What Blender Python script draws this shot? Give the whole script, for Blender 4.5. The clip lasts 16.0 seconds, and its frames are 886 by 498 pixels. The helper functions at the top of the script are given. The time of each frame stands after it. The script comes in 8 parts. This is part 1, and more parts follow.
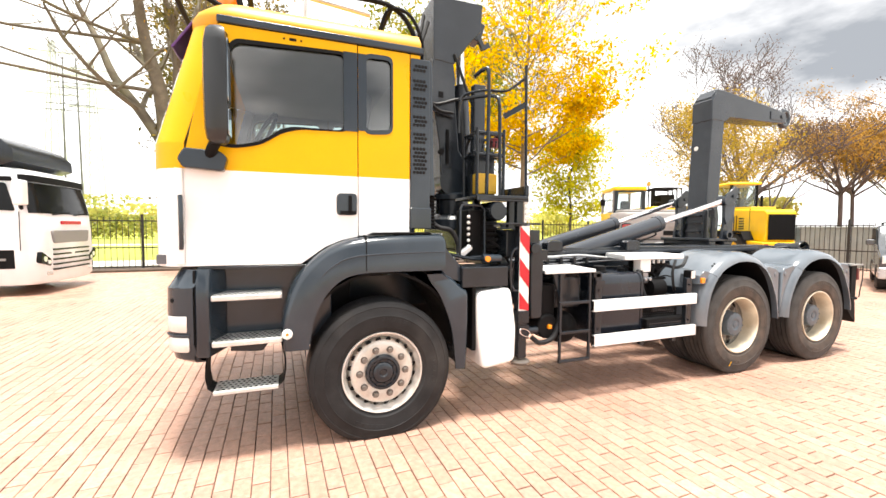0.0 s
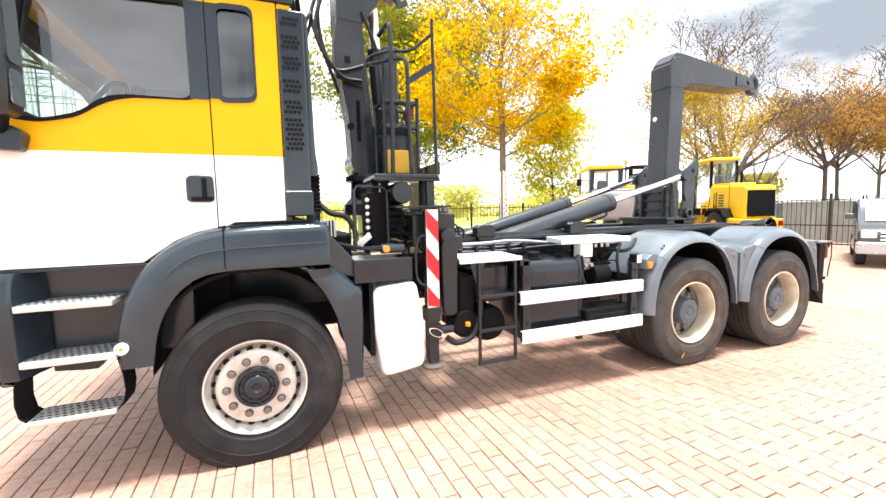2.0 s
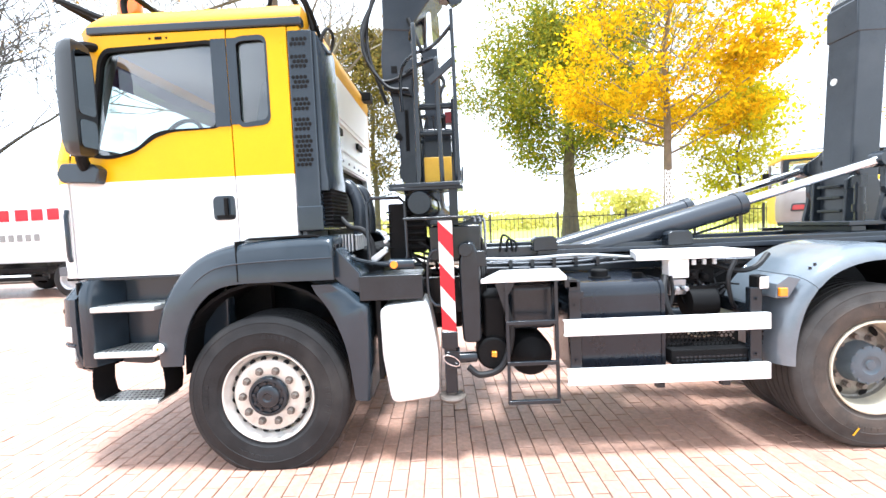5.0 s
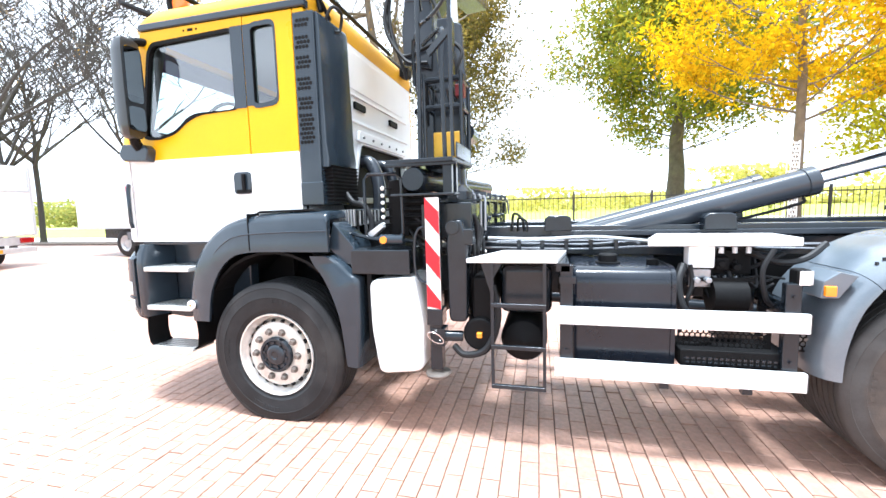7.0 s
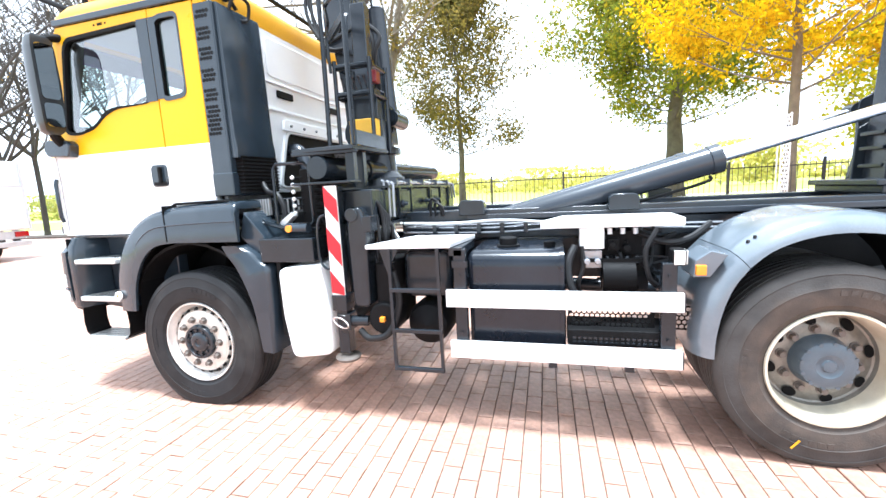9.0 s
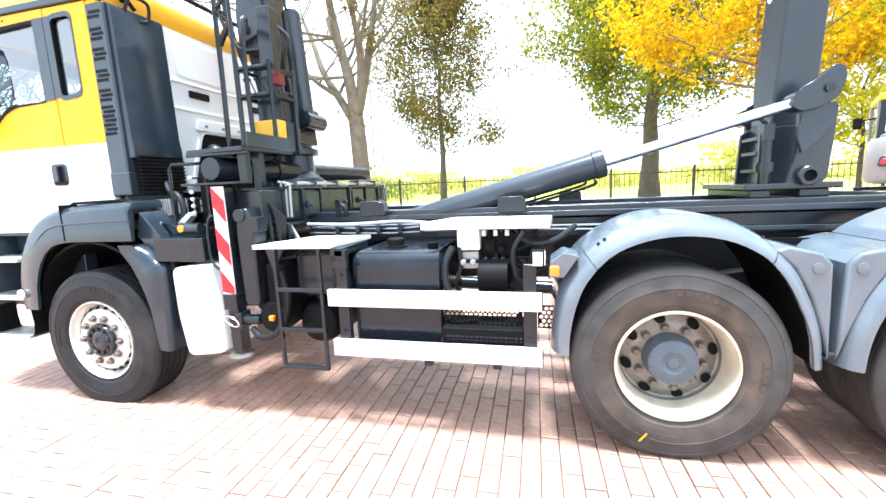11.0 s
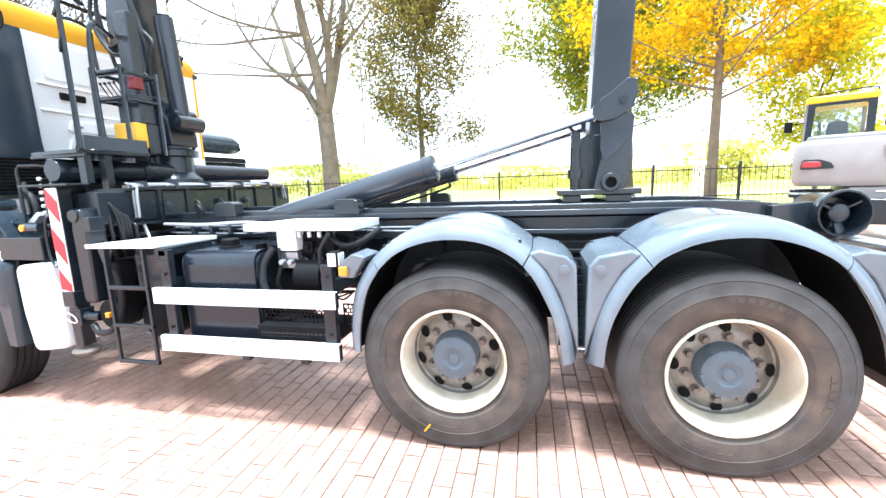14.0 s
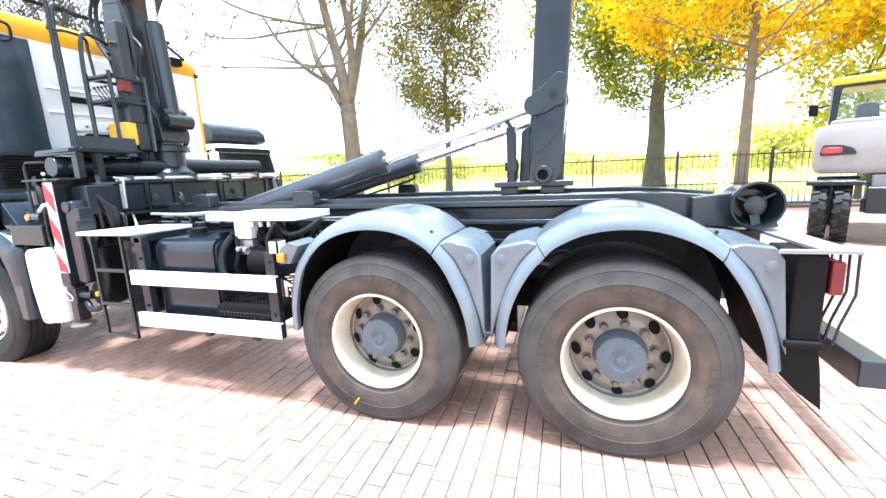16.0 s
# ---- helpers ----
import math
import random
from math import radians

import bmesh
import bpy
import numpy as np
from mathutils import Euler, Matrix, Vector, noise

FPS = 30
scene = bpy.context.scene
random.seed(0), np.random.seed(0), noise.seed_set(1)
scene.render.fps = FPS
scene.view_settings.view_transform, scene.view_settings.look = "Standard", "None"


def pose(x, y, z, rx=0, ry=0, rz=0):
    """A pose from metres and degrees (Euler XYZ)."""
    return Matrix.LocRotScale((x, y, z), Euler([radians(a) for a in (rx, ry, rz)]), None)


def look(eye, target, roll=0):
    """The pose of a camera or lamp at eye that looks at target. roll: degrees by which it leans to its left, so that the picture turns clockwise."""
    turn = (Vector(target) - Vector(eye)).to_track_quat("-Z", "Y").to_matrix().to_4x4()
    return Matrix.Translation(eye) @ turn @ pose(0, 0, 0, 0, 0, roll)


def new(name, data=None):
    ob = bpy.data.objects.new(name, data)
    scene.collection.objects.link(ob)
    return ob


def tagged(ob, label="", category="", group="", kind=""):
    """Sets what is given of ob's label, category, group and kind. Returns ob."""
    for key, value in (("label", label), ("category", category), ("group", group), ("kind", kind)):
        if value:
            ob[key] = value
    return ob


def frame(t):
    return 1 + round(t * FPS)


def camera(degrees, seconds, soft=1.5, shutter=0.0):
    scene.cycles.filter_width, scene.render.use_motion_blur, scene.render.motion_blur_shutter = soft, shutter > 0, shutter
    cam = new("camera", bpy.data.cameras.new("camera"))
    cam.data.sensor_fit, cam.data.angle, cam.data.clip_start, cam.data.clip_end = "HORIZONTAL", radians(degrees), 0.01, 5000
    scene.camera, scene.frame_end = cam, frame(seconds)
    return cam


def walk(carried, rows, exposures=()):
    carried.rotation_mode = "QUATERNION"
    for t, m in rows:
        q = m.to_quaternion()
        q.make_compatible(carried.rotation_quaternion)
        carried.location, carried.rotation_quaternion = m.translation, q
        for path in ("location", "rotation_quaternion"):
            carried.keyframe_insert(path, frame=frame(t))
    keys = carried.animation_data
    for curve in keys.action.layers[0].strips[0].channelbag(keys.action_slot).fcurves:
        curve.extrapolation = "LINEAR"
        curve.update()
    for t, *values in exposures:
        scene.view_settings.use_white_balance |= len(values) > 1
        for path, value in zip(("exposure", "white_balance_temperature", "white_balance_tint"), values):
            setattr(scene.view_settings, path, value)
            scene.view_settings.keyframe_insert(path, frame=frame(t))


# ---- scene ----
cam = camera(94.2, 16.0)
METRES, EYE, TILT, LEAN, TURN = 5.9, 1.568, 0.0, 0.0, -20.9
ROWS = [
    (0.0, 0.0, 0.0, 0.0, 0.02, -3.04, -0.36),
    (0.5, 0.0264, 0.0174, -0.0038, -0.5, -3.86, -0.36),
    (1.0, 0.0538, 0.0483, -0.0027, -1.43, -4.26, -0.14),
    (1.5, 0.0822, 0.0692, -0.0043, -1.94, -4.85, 1.0),
    (2.0, 0.1208, 0.0823, -0.0016, -0.99, -5.1, 1.2),
    (2.5, 0.1473, 0.0956, -0.003, -1.02, -5.46, 0.84),
    (3.0, 0.1723, 0.12, -0.0045, -0.79, -6.28, 0.31),
    (3.5, 0.1966, 0.1411, -0.0038, 1.65, -6.45, 0.61),
    (4.0, 0.2253, 0.1522, -0.0039, 8.64, -5.38, 1.2),
    (4.5, 0.2579, 0.1581, -0.0021, 15.93, -3.66, 1.84),
    (5.0, 0.2783, 0.1714, -0.0042, 21.77, -3.11, 2.51),
    (7.5, 0.399, 0.2486, -0.0079, 36.5, -6.4, 2.32),
    (8.0, 0.4164, 0.2674, -0.0075, 37.2, -6.62, 3.51),
    (8.5, 0.443, 0.2814, -0.0085, 37.21, -7.49, 3.4),
    (9.0, 0.4777, 0.2926, -0.0082, 35.93, -8.22, 2.98),
    (9.5, 0.5001, 0.3068, -0.0101, 34.14, -8.53, 2.96),
    (12.0, 0.6353, 0.3862, -0.0098, 34.83, -8.06, 2.23),
    (12.5, 0.6624, 0.4077, -0.0074, 33.57, -7.66, 2.38),
    (13.0, 0.6938, 0.4219, -0.0087, 33.69, -7.82, 2.42),
    (13.5, 0.7282, 0.4292, -0.008, 34.31, -8.31, 1.83),
    (14.0, 0.7494, 0.4398, -0.0101, 33.81, -8.87, 2.06),
    (14.5, 0.7703, 0.4538, -0.0109, 33.06, -9.51, 1.77),
    (15.0, 0.7937, 0.4648, -0.0098, 33.45, -9.69, 2.4),
    (15.5, 0.8246, 0.4733, -0.0091, 35.95, -9.86, 2.48),
    (16.0, 0.8569, 0.4815, -0.0081, 38.55, -10.38, 2.42),
]
walk(cam, [(t, pose(0, 0, EYE, TILT, LEAN, TURN) @ pose(METRES * x, METRES * y, METRES * z, 90 + pitch, roll, yaw)) for t, x, y, z, yaw, pitch, roll in ROWS], [(0.0, 0.92, 6900, 10), (3.0, 1.20, 6100, 8), (9.0, 1.42, 5600, 5), (12.0, 1.60, 5500, 4), (16.0, 1.62, 5450, 4)])

# ---- world, sun, exposure ----
SUN_AZ, SUN_EL = radians(172), radians(83)
world = bpy.data.worlds.new("overcast_sky")
scene.world = world
world.use_nodes = True
wn, wl = world.node_tree.nodes, world.node_tree.links
wn.clear()
w_out = wn.new("ShaderNodeOutputWorld")
w_bg = wn.new("ShaderNodeBackground")
w_bg.inputs["Strength"].default_value = 0.086
w_sky = wn.new("ShaderNodeTexSky")
w_sky.sky_type = "NISHITA"
w_sky.sun_disc = False
w_sky.sun_elevation, w_sky.sun_rotation = SUN_EL, SUN_AZ
w_tc = wn.new("ShaderNodeTexCoord")
w_map = wn.new("ShaderNodeMapping")
w_map.inputs["Scale"].default_value = (1.0, 1.0, 2.6)
w_map.inputs["Location"].default_value = (0.35, 0.1, 0.2)
w_noise = wn.new("ShaderNodeTexNoise")
w_noise.inputs["Scale"].default_value = 1.7
w_noise.inputs["Detail"].default_value = 7
w_noise.inputs["Roughness"].default_value = 0.55
w_ramp = wn.new("ShaderNodeValToRGB")
w_ramp.color_ramp.elements[0].position, w_ramp.color_ramp.elements[0].color = 0.22, (3.0, 3.3, 3.8, 1)
w_ramp.color_ramp.elements[1].position, w_ramp.color_ramp.elements[1].color = 0.46, (13.0, 13.3, 13.9, 1)
w_mask = wn.new("ShaderNodeValToRGB")
w_mask.color_ramp.elements[0].position, w_mask.color_ramp.elements[0].color = 0.62, (1, 1, 1, 1)
w_mask.color_ramp.elements[1].position, w_mask.color_ramp.elements[1].color = 0.72, (0.35, 0.35, 0.35, 1)
w_mix = wn.new("ShaderNodeMix")
w_mix.data_type = "RGBA"
wl.new(w_tc.outputs["Generated"], w_map.inputs["Vector"])
wl.new(w_map.outputs["Vector"], w_noise.inputs["Vector"])
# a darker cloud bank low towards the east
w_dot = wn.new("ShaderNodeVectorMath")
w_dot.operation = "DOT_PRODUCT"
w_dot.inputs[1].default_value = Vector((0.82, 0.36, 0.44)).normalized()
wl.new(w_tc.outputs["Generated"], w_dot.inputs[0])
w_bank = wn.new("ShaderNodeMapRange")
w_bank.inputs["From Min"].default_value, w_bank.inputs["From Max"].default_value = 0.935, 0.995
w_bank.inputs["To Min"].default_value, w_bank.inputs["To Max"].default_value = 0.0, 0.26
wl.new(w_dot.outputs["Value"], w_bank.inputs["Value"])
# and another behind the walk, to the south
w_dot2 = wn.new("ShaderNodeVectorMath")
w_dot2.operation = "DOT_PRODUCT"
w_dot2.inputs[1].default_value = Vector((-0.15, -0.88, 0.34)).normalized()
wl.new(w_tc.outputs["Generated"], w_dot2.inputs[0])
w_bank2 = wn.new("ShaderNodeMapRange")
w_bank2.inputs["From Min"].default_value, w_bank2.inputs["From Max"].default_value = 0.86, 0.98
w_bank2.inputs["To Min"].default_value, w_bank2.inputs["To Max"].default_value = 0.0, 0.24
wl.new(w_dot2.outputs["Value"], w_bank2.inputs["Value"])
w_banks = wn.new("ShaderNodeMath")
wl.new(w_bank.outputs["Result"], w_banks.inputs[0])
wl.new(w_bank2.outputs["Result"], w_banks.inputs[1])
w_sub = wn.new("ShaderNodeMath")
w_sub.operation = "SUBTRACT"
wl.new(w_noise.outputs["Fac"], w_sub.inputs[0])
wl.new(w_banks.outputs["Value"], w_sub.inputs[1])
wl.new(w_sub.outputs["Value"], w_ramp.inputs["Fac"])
wl.new(w_noise.outputs["Fac"], w_mask.inputs["Fac"])
wl.new(w_mask.outputs["Color"], w_mix.inputs["Factor"])
wl.new(w_sky.outputs["Color"], w_mix.inputs["A"])
wl.new(w_ramp.outputs["Color"], w_mix.inputs["B"])
wl.new(w_mix.outputs["Result"], w_bg.inputs["Color"])
wl.new(w_bg.outputs["Background"], w_out.inputs["Surface"])

sun_data = bpy.data.lights.new("sun", "SUN")
sun_data.energy, sun_data.angle, sun_data.color = 5.0, radians(11), (1.0, 0.98, 0.95)
sun = new("sun", sun_data)
sun_dir = Vector((math.sin(SUN_AZ) * math.cos(SUN_EL), math.cos(SUN_AZ) * math.cos(SUN_EL), math.sin(SUN_EL)))
sun.matrix_basis = look(sun_dir * 40, (0, 0, 0))

# ---- materials ----


def mat(name, base, rough=0.5, metal=0.0, vary=0.12, scale=6.0, grain=60.0, bump=0.15, dirt=None, dirt_amount=0.0, dirt_scale=1.5, coat=0.0, object_vary=0.0, spec=0.5):
    m = bpy.data.materials.new(name)
    m.use_nodes = True
    nt = m.node_tree
    b = nt.nodes["Principled BSDF"]
    tc = nt.nodes.new("ShaderNodeTexCoord")

    def noise_node(sc, detail=4):
        n = nt.nodes.new("ShaderNodeTexNoise")
        n.inputs["Scale"].default_value, n.inputs["Detail"].default_value = sc, detail
        nt.links.new(tc.outputs["Object"], n.inputs["Vector"])
        return n.outputs["Fac"]

    def mix(fac, a, bcol):
        x = nt.nodes.new("ShaderNodeMix")
        x.data_type = "RGBA"
        for sock, val in (("Factor", fac), ("A", a), ("B", bcol)):
            if isinstance(val, (int, float, tuple)):
                x.inputs[sock].default_value = val
            else:
                nt.links.new(val, x.inputs[sock])
        return x.outputs["Result"]

    def ramp(src, lo, hi):
        r = nt.nodes.new("ShaderNodeMapRange")
        r.inputs["From Min"].default_value, r.inputs["From Max"].default_value = lo, hi
        nt.links.new(src, r.inputs["Value"])
        return r.outputs["Result"]

    dark = tuple(c * (1 - vary) for c in base) + (1,)
    lite = tuple(min(1, c * (1 + vary)) for c in base) + (1,)
    big, fine = noise_node(scale), noise_node(grain, 2)
    col = mix(ramp(big, 0.3, 0.7), dark, lite)
    col = mix(ramp(fine, 0.35, 0.8), col, mix(0.5, col, dark))
    if object_vary:
        oi = nt.nodes.new("ShaderNodeObjectInfo")
        hs = nt.nodes.new("ShaderNodeHueSaturation")
        rr = nt.nodes.new("ShaderNodeMapRange")
        rr.inputs["To Min"].default_value, rr.inputs["To Max"].default_value = 1 - object_vary, 1 + object_vary
        nt.links.new(oi.outputs["Random"], rr.inputs["Value"])
        nt.links.new(rr.outputs["Result"], hs.inputs["Value"])
        nt.links.new(col, hs.inputs["Color"])
        col = hs.outputs["Color"]
    if dirt:
        col = mix(ramp(noise_node(dirt_scale, 6), 0.62 - 0.3 * dirt_amount, 0.75), col, mix(dirt_amount, col, dirt + (1,)))
    nt.links.new(col, b.inputs["Base Color"])
    rv = nt.nodes.new("ShaderNodeMapRange")
    rv.inputs["To Min"].default_value, rv.inputs["To Max"].default_value = max(0.02, rough * 0.8), min(1, rough * 1.25)
    nt.links.new(big, rv.inputs["Value"])
    nt.links.new(rv.outputs["Result"], b.inputs["Roughness"])
    b.inputs["Metallic"].default_value = metal
    b.inputs["Specular IOR Level"].default_value = spec
    b.inputs["Coat Weight"].default_value = coat
    if bump:
        bp = nt.nodes.new("ShaderNodeBump")
        bp.inputs["Strength"].default_value, bp.inputs["Distance"].default_value = bump, 0.004
        nt.links.new(fine, bp.inputs["Height"])
        nt.links.new(bp.outputs["Normal"], b.inputs["Normal"])
    return m


def glass_mat(name, tint, rough=0.02, alpha=0.25):
    m = bpy.data.materials.new(name)
    m.use_nodes = True
    nt = m.node_tree
    nt.nodes.clear()
    out = nt.nodes.new("ShaderNodeOutputMaterial")
    mixs = nt.nodes.new("ShaderNodeMixShader")
    tr = nt.nodes.new("ShaderNodeBsdfTransparent")
    tr.inputs["Color"].default_value = tint + (1,)
    gl = nt.nodes.new("ShaderNodeBsdfGlossy")
    gl.inputs["Roughness"].default_value = rough
    lw = nt.nodes.new("ShaderNodeLayerWeight")
    lw.inputs["Blend"].default_value = 0.5
    pw = nt.nodes.new("ShaderNodeMath")
    pw.operation = "POWER"
    pw.inputs[1].default_value = 4.0
    ad = nt.nodes.new("ShaderNodeMath")
    ad.operation = "MULTIPLY_ADD"
    ad.inputs[1].default_value, ad.inputs[2].default_value = 0.9, alpha
    nt.links.new(lw.outputs["Facing"], pw.inputs[0])
    nt.links.new(pw.outputs["Value"], ad.inputs[0])
    nt.links.new(ad.outputs["Value"], mixs.inputs["Fac"])
    nt.links.new(tr.outputs["BSDF"], mixs.inputs[1])
    nt.links.new(gl.outputs["BSDF"], mixs.inputs[2])
    nt.links.new(mixs.outputs["Shader"], out.inputs["Surface"])
    return m


def two_tone(name, low, high, z_line, rough=0.28):
    """Paint in two colours with a straight level line between them."""
    m = mat(name, high, rough, 0, 0.06, 2.0, 90, 0.02, spec=0.22)
    nt = m.node_tree
    b = nt.nodes["Principled BSDF"]
    src = b.inputs["Base Color"].links[0].from_socket
    g = nt.nodes.new("ShaderNodeNewGeometry")
    sp = nt.nodes.new("ShaderNodeSeparateXYZ")
    gt = nt.nodes.new("ShaderNodeMath")
    gt.operation = "GREATER_THAN"
    gt.inputs[1].default_value = z_line
    mx = nt.nodes.new("ShaderNodeMix")
    mx.data_type = "RGBA"
    mx.inputs["A"].default_value = low + (1,)
    nt.links.new(g.outputs["Position"], sp.inputs["Vector"])
    nt.links.new(sp.outputs["Z"], gt.inputs[0])
    nt.links.new(gt.outputs["Value"], mx.inputs["Factor"])
    nt.links.new(src, mx.inputs["B"])
    nt.links.new(mx.outputs["Result"], b.inputs["Base Color"])
    return m


def worn_tyre():
    """Rubber with brown road dust round the rim and pale scuffs towards the shoulder."""
    m = mat("dusty_worn_tyre_rubber", (0.034, 0.033, 0.032), 0.62, 0, 0.35, 5, 120, 0.4, spec=0.25)
    nt = m.node_tree
    b = nt.nodes["Principled BSDF"]
    col = b.inputs["Base Color"].links[0].from_socket
    tc = nt.nodes.new("ShaderNodeTexCoord")
    fl = nt.nodes.new("ShaderNodeVectorMath")
    fl.operation = "MULTIPLY"
    fl.inputs[1].default_value = (1, 0, 1)
    ln = nt.nodes.new("ShaderNodeVectorMath")
    ln.operation = "LENGTH"
    nt.links.new(tc.outputs["Object"], fl.inputs[0])
    nt.links.new(fl.outputs["Vector"], ln.inputs[0])

    def noise(sc, detail):
        n = nt.nodes.new("ShaderNodeTexNoise")
        n.inputs["Scale"].default_value, n.inputs["Detail"].default_value = sc, detail
        nt.links.new(tc.outputs["Object"], n.inputs["Vector"])
        return n.outputs["Fac"]

    def layer(col, points, n, lo, hi, tone):
        r = nt.nodes.new("ShaderNodeValToRGB")
        els = r.color_ramp.elements
        while len(els) < len(points):
            els.new(0.5)
        for e, (p, v) in zip(els, points):
            e.position, e.color = p, (v, v, v, 1)
        nt.links.new(ln.outputs["Value"], r.inputs["Fac"])
        mr = nt.nodes.new("ShaderNodeMapRange")
        mr.inputs["From Min"].default_value, mr.inputs["From Max"].default_value = lo, hi
        nt.links.new(n, mr.inputs["Value"])
        mu = nt.nodes.new("ShaderNodeMath")
        mu.operation = "MULTIPLY"
        nt.links.new(r.outputs["Color"], mu.inputs[0])
        nt.links.new(mr.outputs["Result"], mu.inputs[1])
        mx = nt.nodes.new("ShaderNodeMix")
        mx.data_type = "RGBA"
        mx.inputs["B"].default_value = tone + (1,)
        nt.links.new(mu.outputs["Value"], mx.inputs["Factor"])
        nt.links.new(col, mx.inputs["A"])
        return mx.outputs["Result"]

    col = layer(col, [(0.29, 0.55), (0.36, 0.95), (0.41, 0.8), (0.45, 0.15)], noise(7, 7), 0.25, 0.75, (0.118, 0.088, 0.068))
    col = layer(col, [(0.40, 0.0), (0.45, 0.75), (0.50, 0.6), (0.54, 0.3)], noise(9, 9), 0.30, 0.85, (0.080, 0.078, 0.076))
    nt.links.new(col, b.inputs["Base Color"])
    return m


CAB_YELLOW, CAB_WHITE = (0.71, 0.372, 0.002), (0.80, 0.80, 0.80)
M_CAB = two_tone("cab_two_tone_paint", CAB_WHITE, CAB_YELLOW, 1.933)
M_CABWHITE = mat("white_vehicle_paint", (0.74, 0.75, 0.76), 0.3, 0, 0.05, 2.0, 80, 0.02, dirt=(0.45, 0.44, 0.42), dirt_amount=0.25, coat=0.4)
M_YELLOW = mat("yellow_vehicle_paint", (0.60, 0.30, 0.004), 0.4, 0, 0.08, 2.5, 80, 0.03, coat=0.05)
M_FENDER = mat("slate_grey_plastic", (0.020, 0.029, 0.039), 0.17, 0, 0.15, 3.0, 140, 0.05, dirt=(0.055, 0.064, 0.074), dirt_amount=0.25, spec=0.5)
M_RFENDER = mat("pale_grey_mudguard_plastic", (0.112, 0.132, 0.154), 0.17, 0, 0.16, 3.0, 120, 0.05, dirt=(0.22, 0.225, 0.23), dirt_amount=0.35, spec=0.62)
M_DARK = mat("dark_grey_painted_steel", (0.012, 0.016, 0.021), 0.22, 0.0, 0.25, 4.0, 70, 0.12, dirt=(0.034, 0.038, 0.043), dirt_amount=0.3, spec=0.42)
M_ARM = mat("anthracite_painted_steel", (0.017, 0.022, 0.029), 0.24, 0.0, 0.2, 2.2, 50, 0.12, dirt=(0.062, 0.065, 0.07), dirt_amount=0.38, spec=0.5)
M_CYL = mat("blue_grey_cylinder_paint", (0.032, 0.038, 0.048), 0.25, 0.0, 0.15, 3.0, 60, 0.08, dirt=(0.02, 0.02, 0.02), dirt_amount=0.35)
M_TANK = mat("gloss_black_tank_paint", (0.009, 0.012, 0.018), 0.2, 0, 0.2, 3, 70, 0.05, dirt=(0.022, 0.026, 0.032), dirt_amount=0.2, spec=0.42)
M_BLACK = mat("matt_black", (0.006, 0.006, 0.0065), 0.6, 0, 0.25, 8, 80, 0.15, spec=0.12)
M_RUBBER = mat("black_rubber_hose", (0.011, 0.011, 0.012), 0.5, 0, 0.2, 8, 90, 0.1, spec=0.25)
M_MIRRORCASE = mat("black_mirror_plastic", (0.014, 0.016, 0.018), 0.28, 0, 0.15, 4, 120, 0.05)
M_TYRE = mat("black_tyre_rubber", (0.019, 0.019, 0.020), 0.60, 0, 0.35, 6, 120, 0.4, dirt=(0.060, 0.055, 0.050), dirt_amount=0.45, dirt_scale=3, spec=0.2)
M_TYRE_WORN = worn_tyre()
M_RIMF = mat("silver_steel_rim", (0.70, 0.69, 0.66), 0.24, 0.45, 0.12, 8, 120, 0.1, dirt=(0.28, 0.22, 0.15), dirt_amount=0.5, dirt_scale=9)
M_RIMR = mat("pale_steel_rim", (0.64, 0.58, 0.46), 0.30, 0.2, 0.16, 8, 120, 0.1, dirt=(0.36, 0.27, 0.15), dirt_amount=0.6, dirt_scale=5)
M_DISCF = mat("dirty_silver_wheel_disc", (0.66, 0.64, 0.59), 0.32, 0.35, 0.2, 12, 120, 0.15, dirt=(0.16, 0.12, 0.08), dirt_amount=0.6, dirt_scale=12)
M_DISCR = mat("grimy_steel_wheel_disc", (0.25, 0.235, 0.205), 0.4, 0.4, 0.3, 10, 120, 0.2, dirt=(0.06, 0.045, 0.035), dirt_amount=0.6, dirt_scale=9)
M_HUBR = mat("blue_grey_hub_paint", (0.080, 0.105, 0.128), 0.38, 0, 0.2, 9, 90, 0.15, dirt=(0.07, 0.06, 0.05), dirt_amount=0.4, dirt_scale=9)
M_NUT = mat("dull_steel_nuts", (0.13, 0.11, 0.095), 0.5, 0.2, 0.25, 12, 90, 0.1)
M_ALU = mat("bright_aluminium", (0.80, 0.80, 0.80), 0.35, 0.25, 0.06, 7, 120, 0.1, dirt=(0.5, 0.48, 0.46), dirt_amount=0.3)
M_TREAD = mat("worn_aluminium_tread", (0.62, 0.62, 0.60), 0.4, 0.5, 0.15, 14, 120, 0.3, dirt=(0.3, 0.28, 0.25), dirt_amount=0.4)
M_CHROME = mat("chromed_rod", (0.85, 0.85, 0.86), 0.12, 1.0, 0.03, 4, 90, 0.0)
M_WHITEPLASTIC = mat("white_plastic", (0.82, 0.82, 0.81), 0.4, 0, 0.04, 4, 90, 0.04)
M_RED = mat("red_reflective_film", (0.46, 0.007, 0.018), 0.35, 0, 0.08, 9, 90, 0.03)
M_WHITEFILM = mat("white_reflective_film", (0.80, 0.79, 0.76), 0.35, 0, 0.05, 9, 90, 0.03)
M_REDLENS = mat("red_lamp_lens", (0.30, 0.005, 0.007), 0.15, 0, 0.1, 15, 90, 0.02, coat=0.5)
M_DULLRED = mat("dull_red_lens", (0.13, 0.008, 0.011), 0.3, 0, 0.15, 15, 90, 0.03)
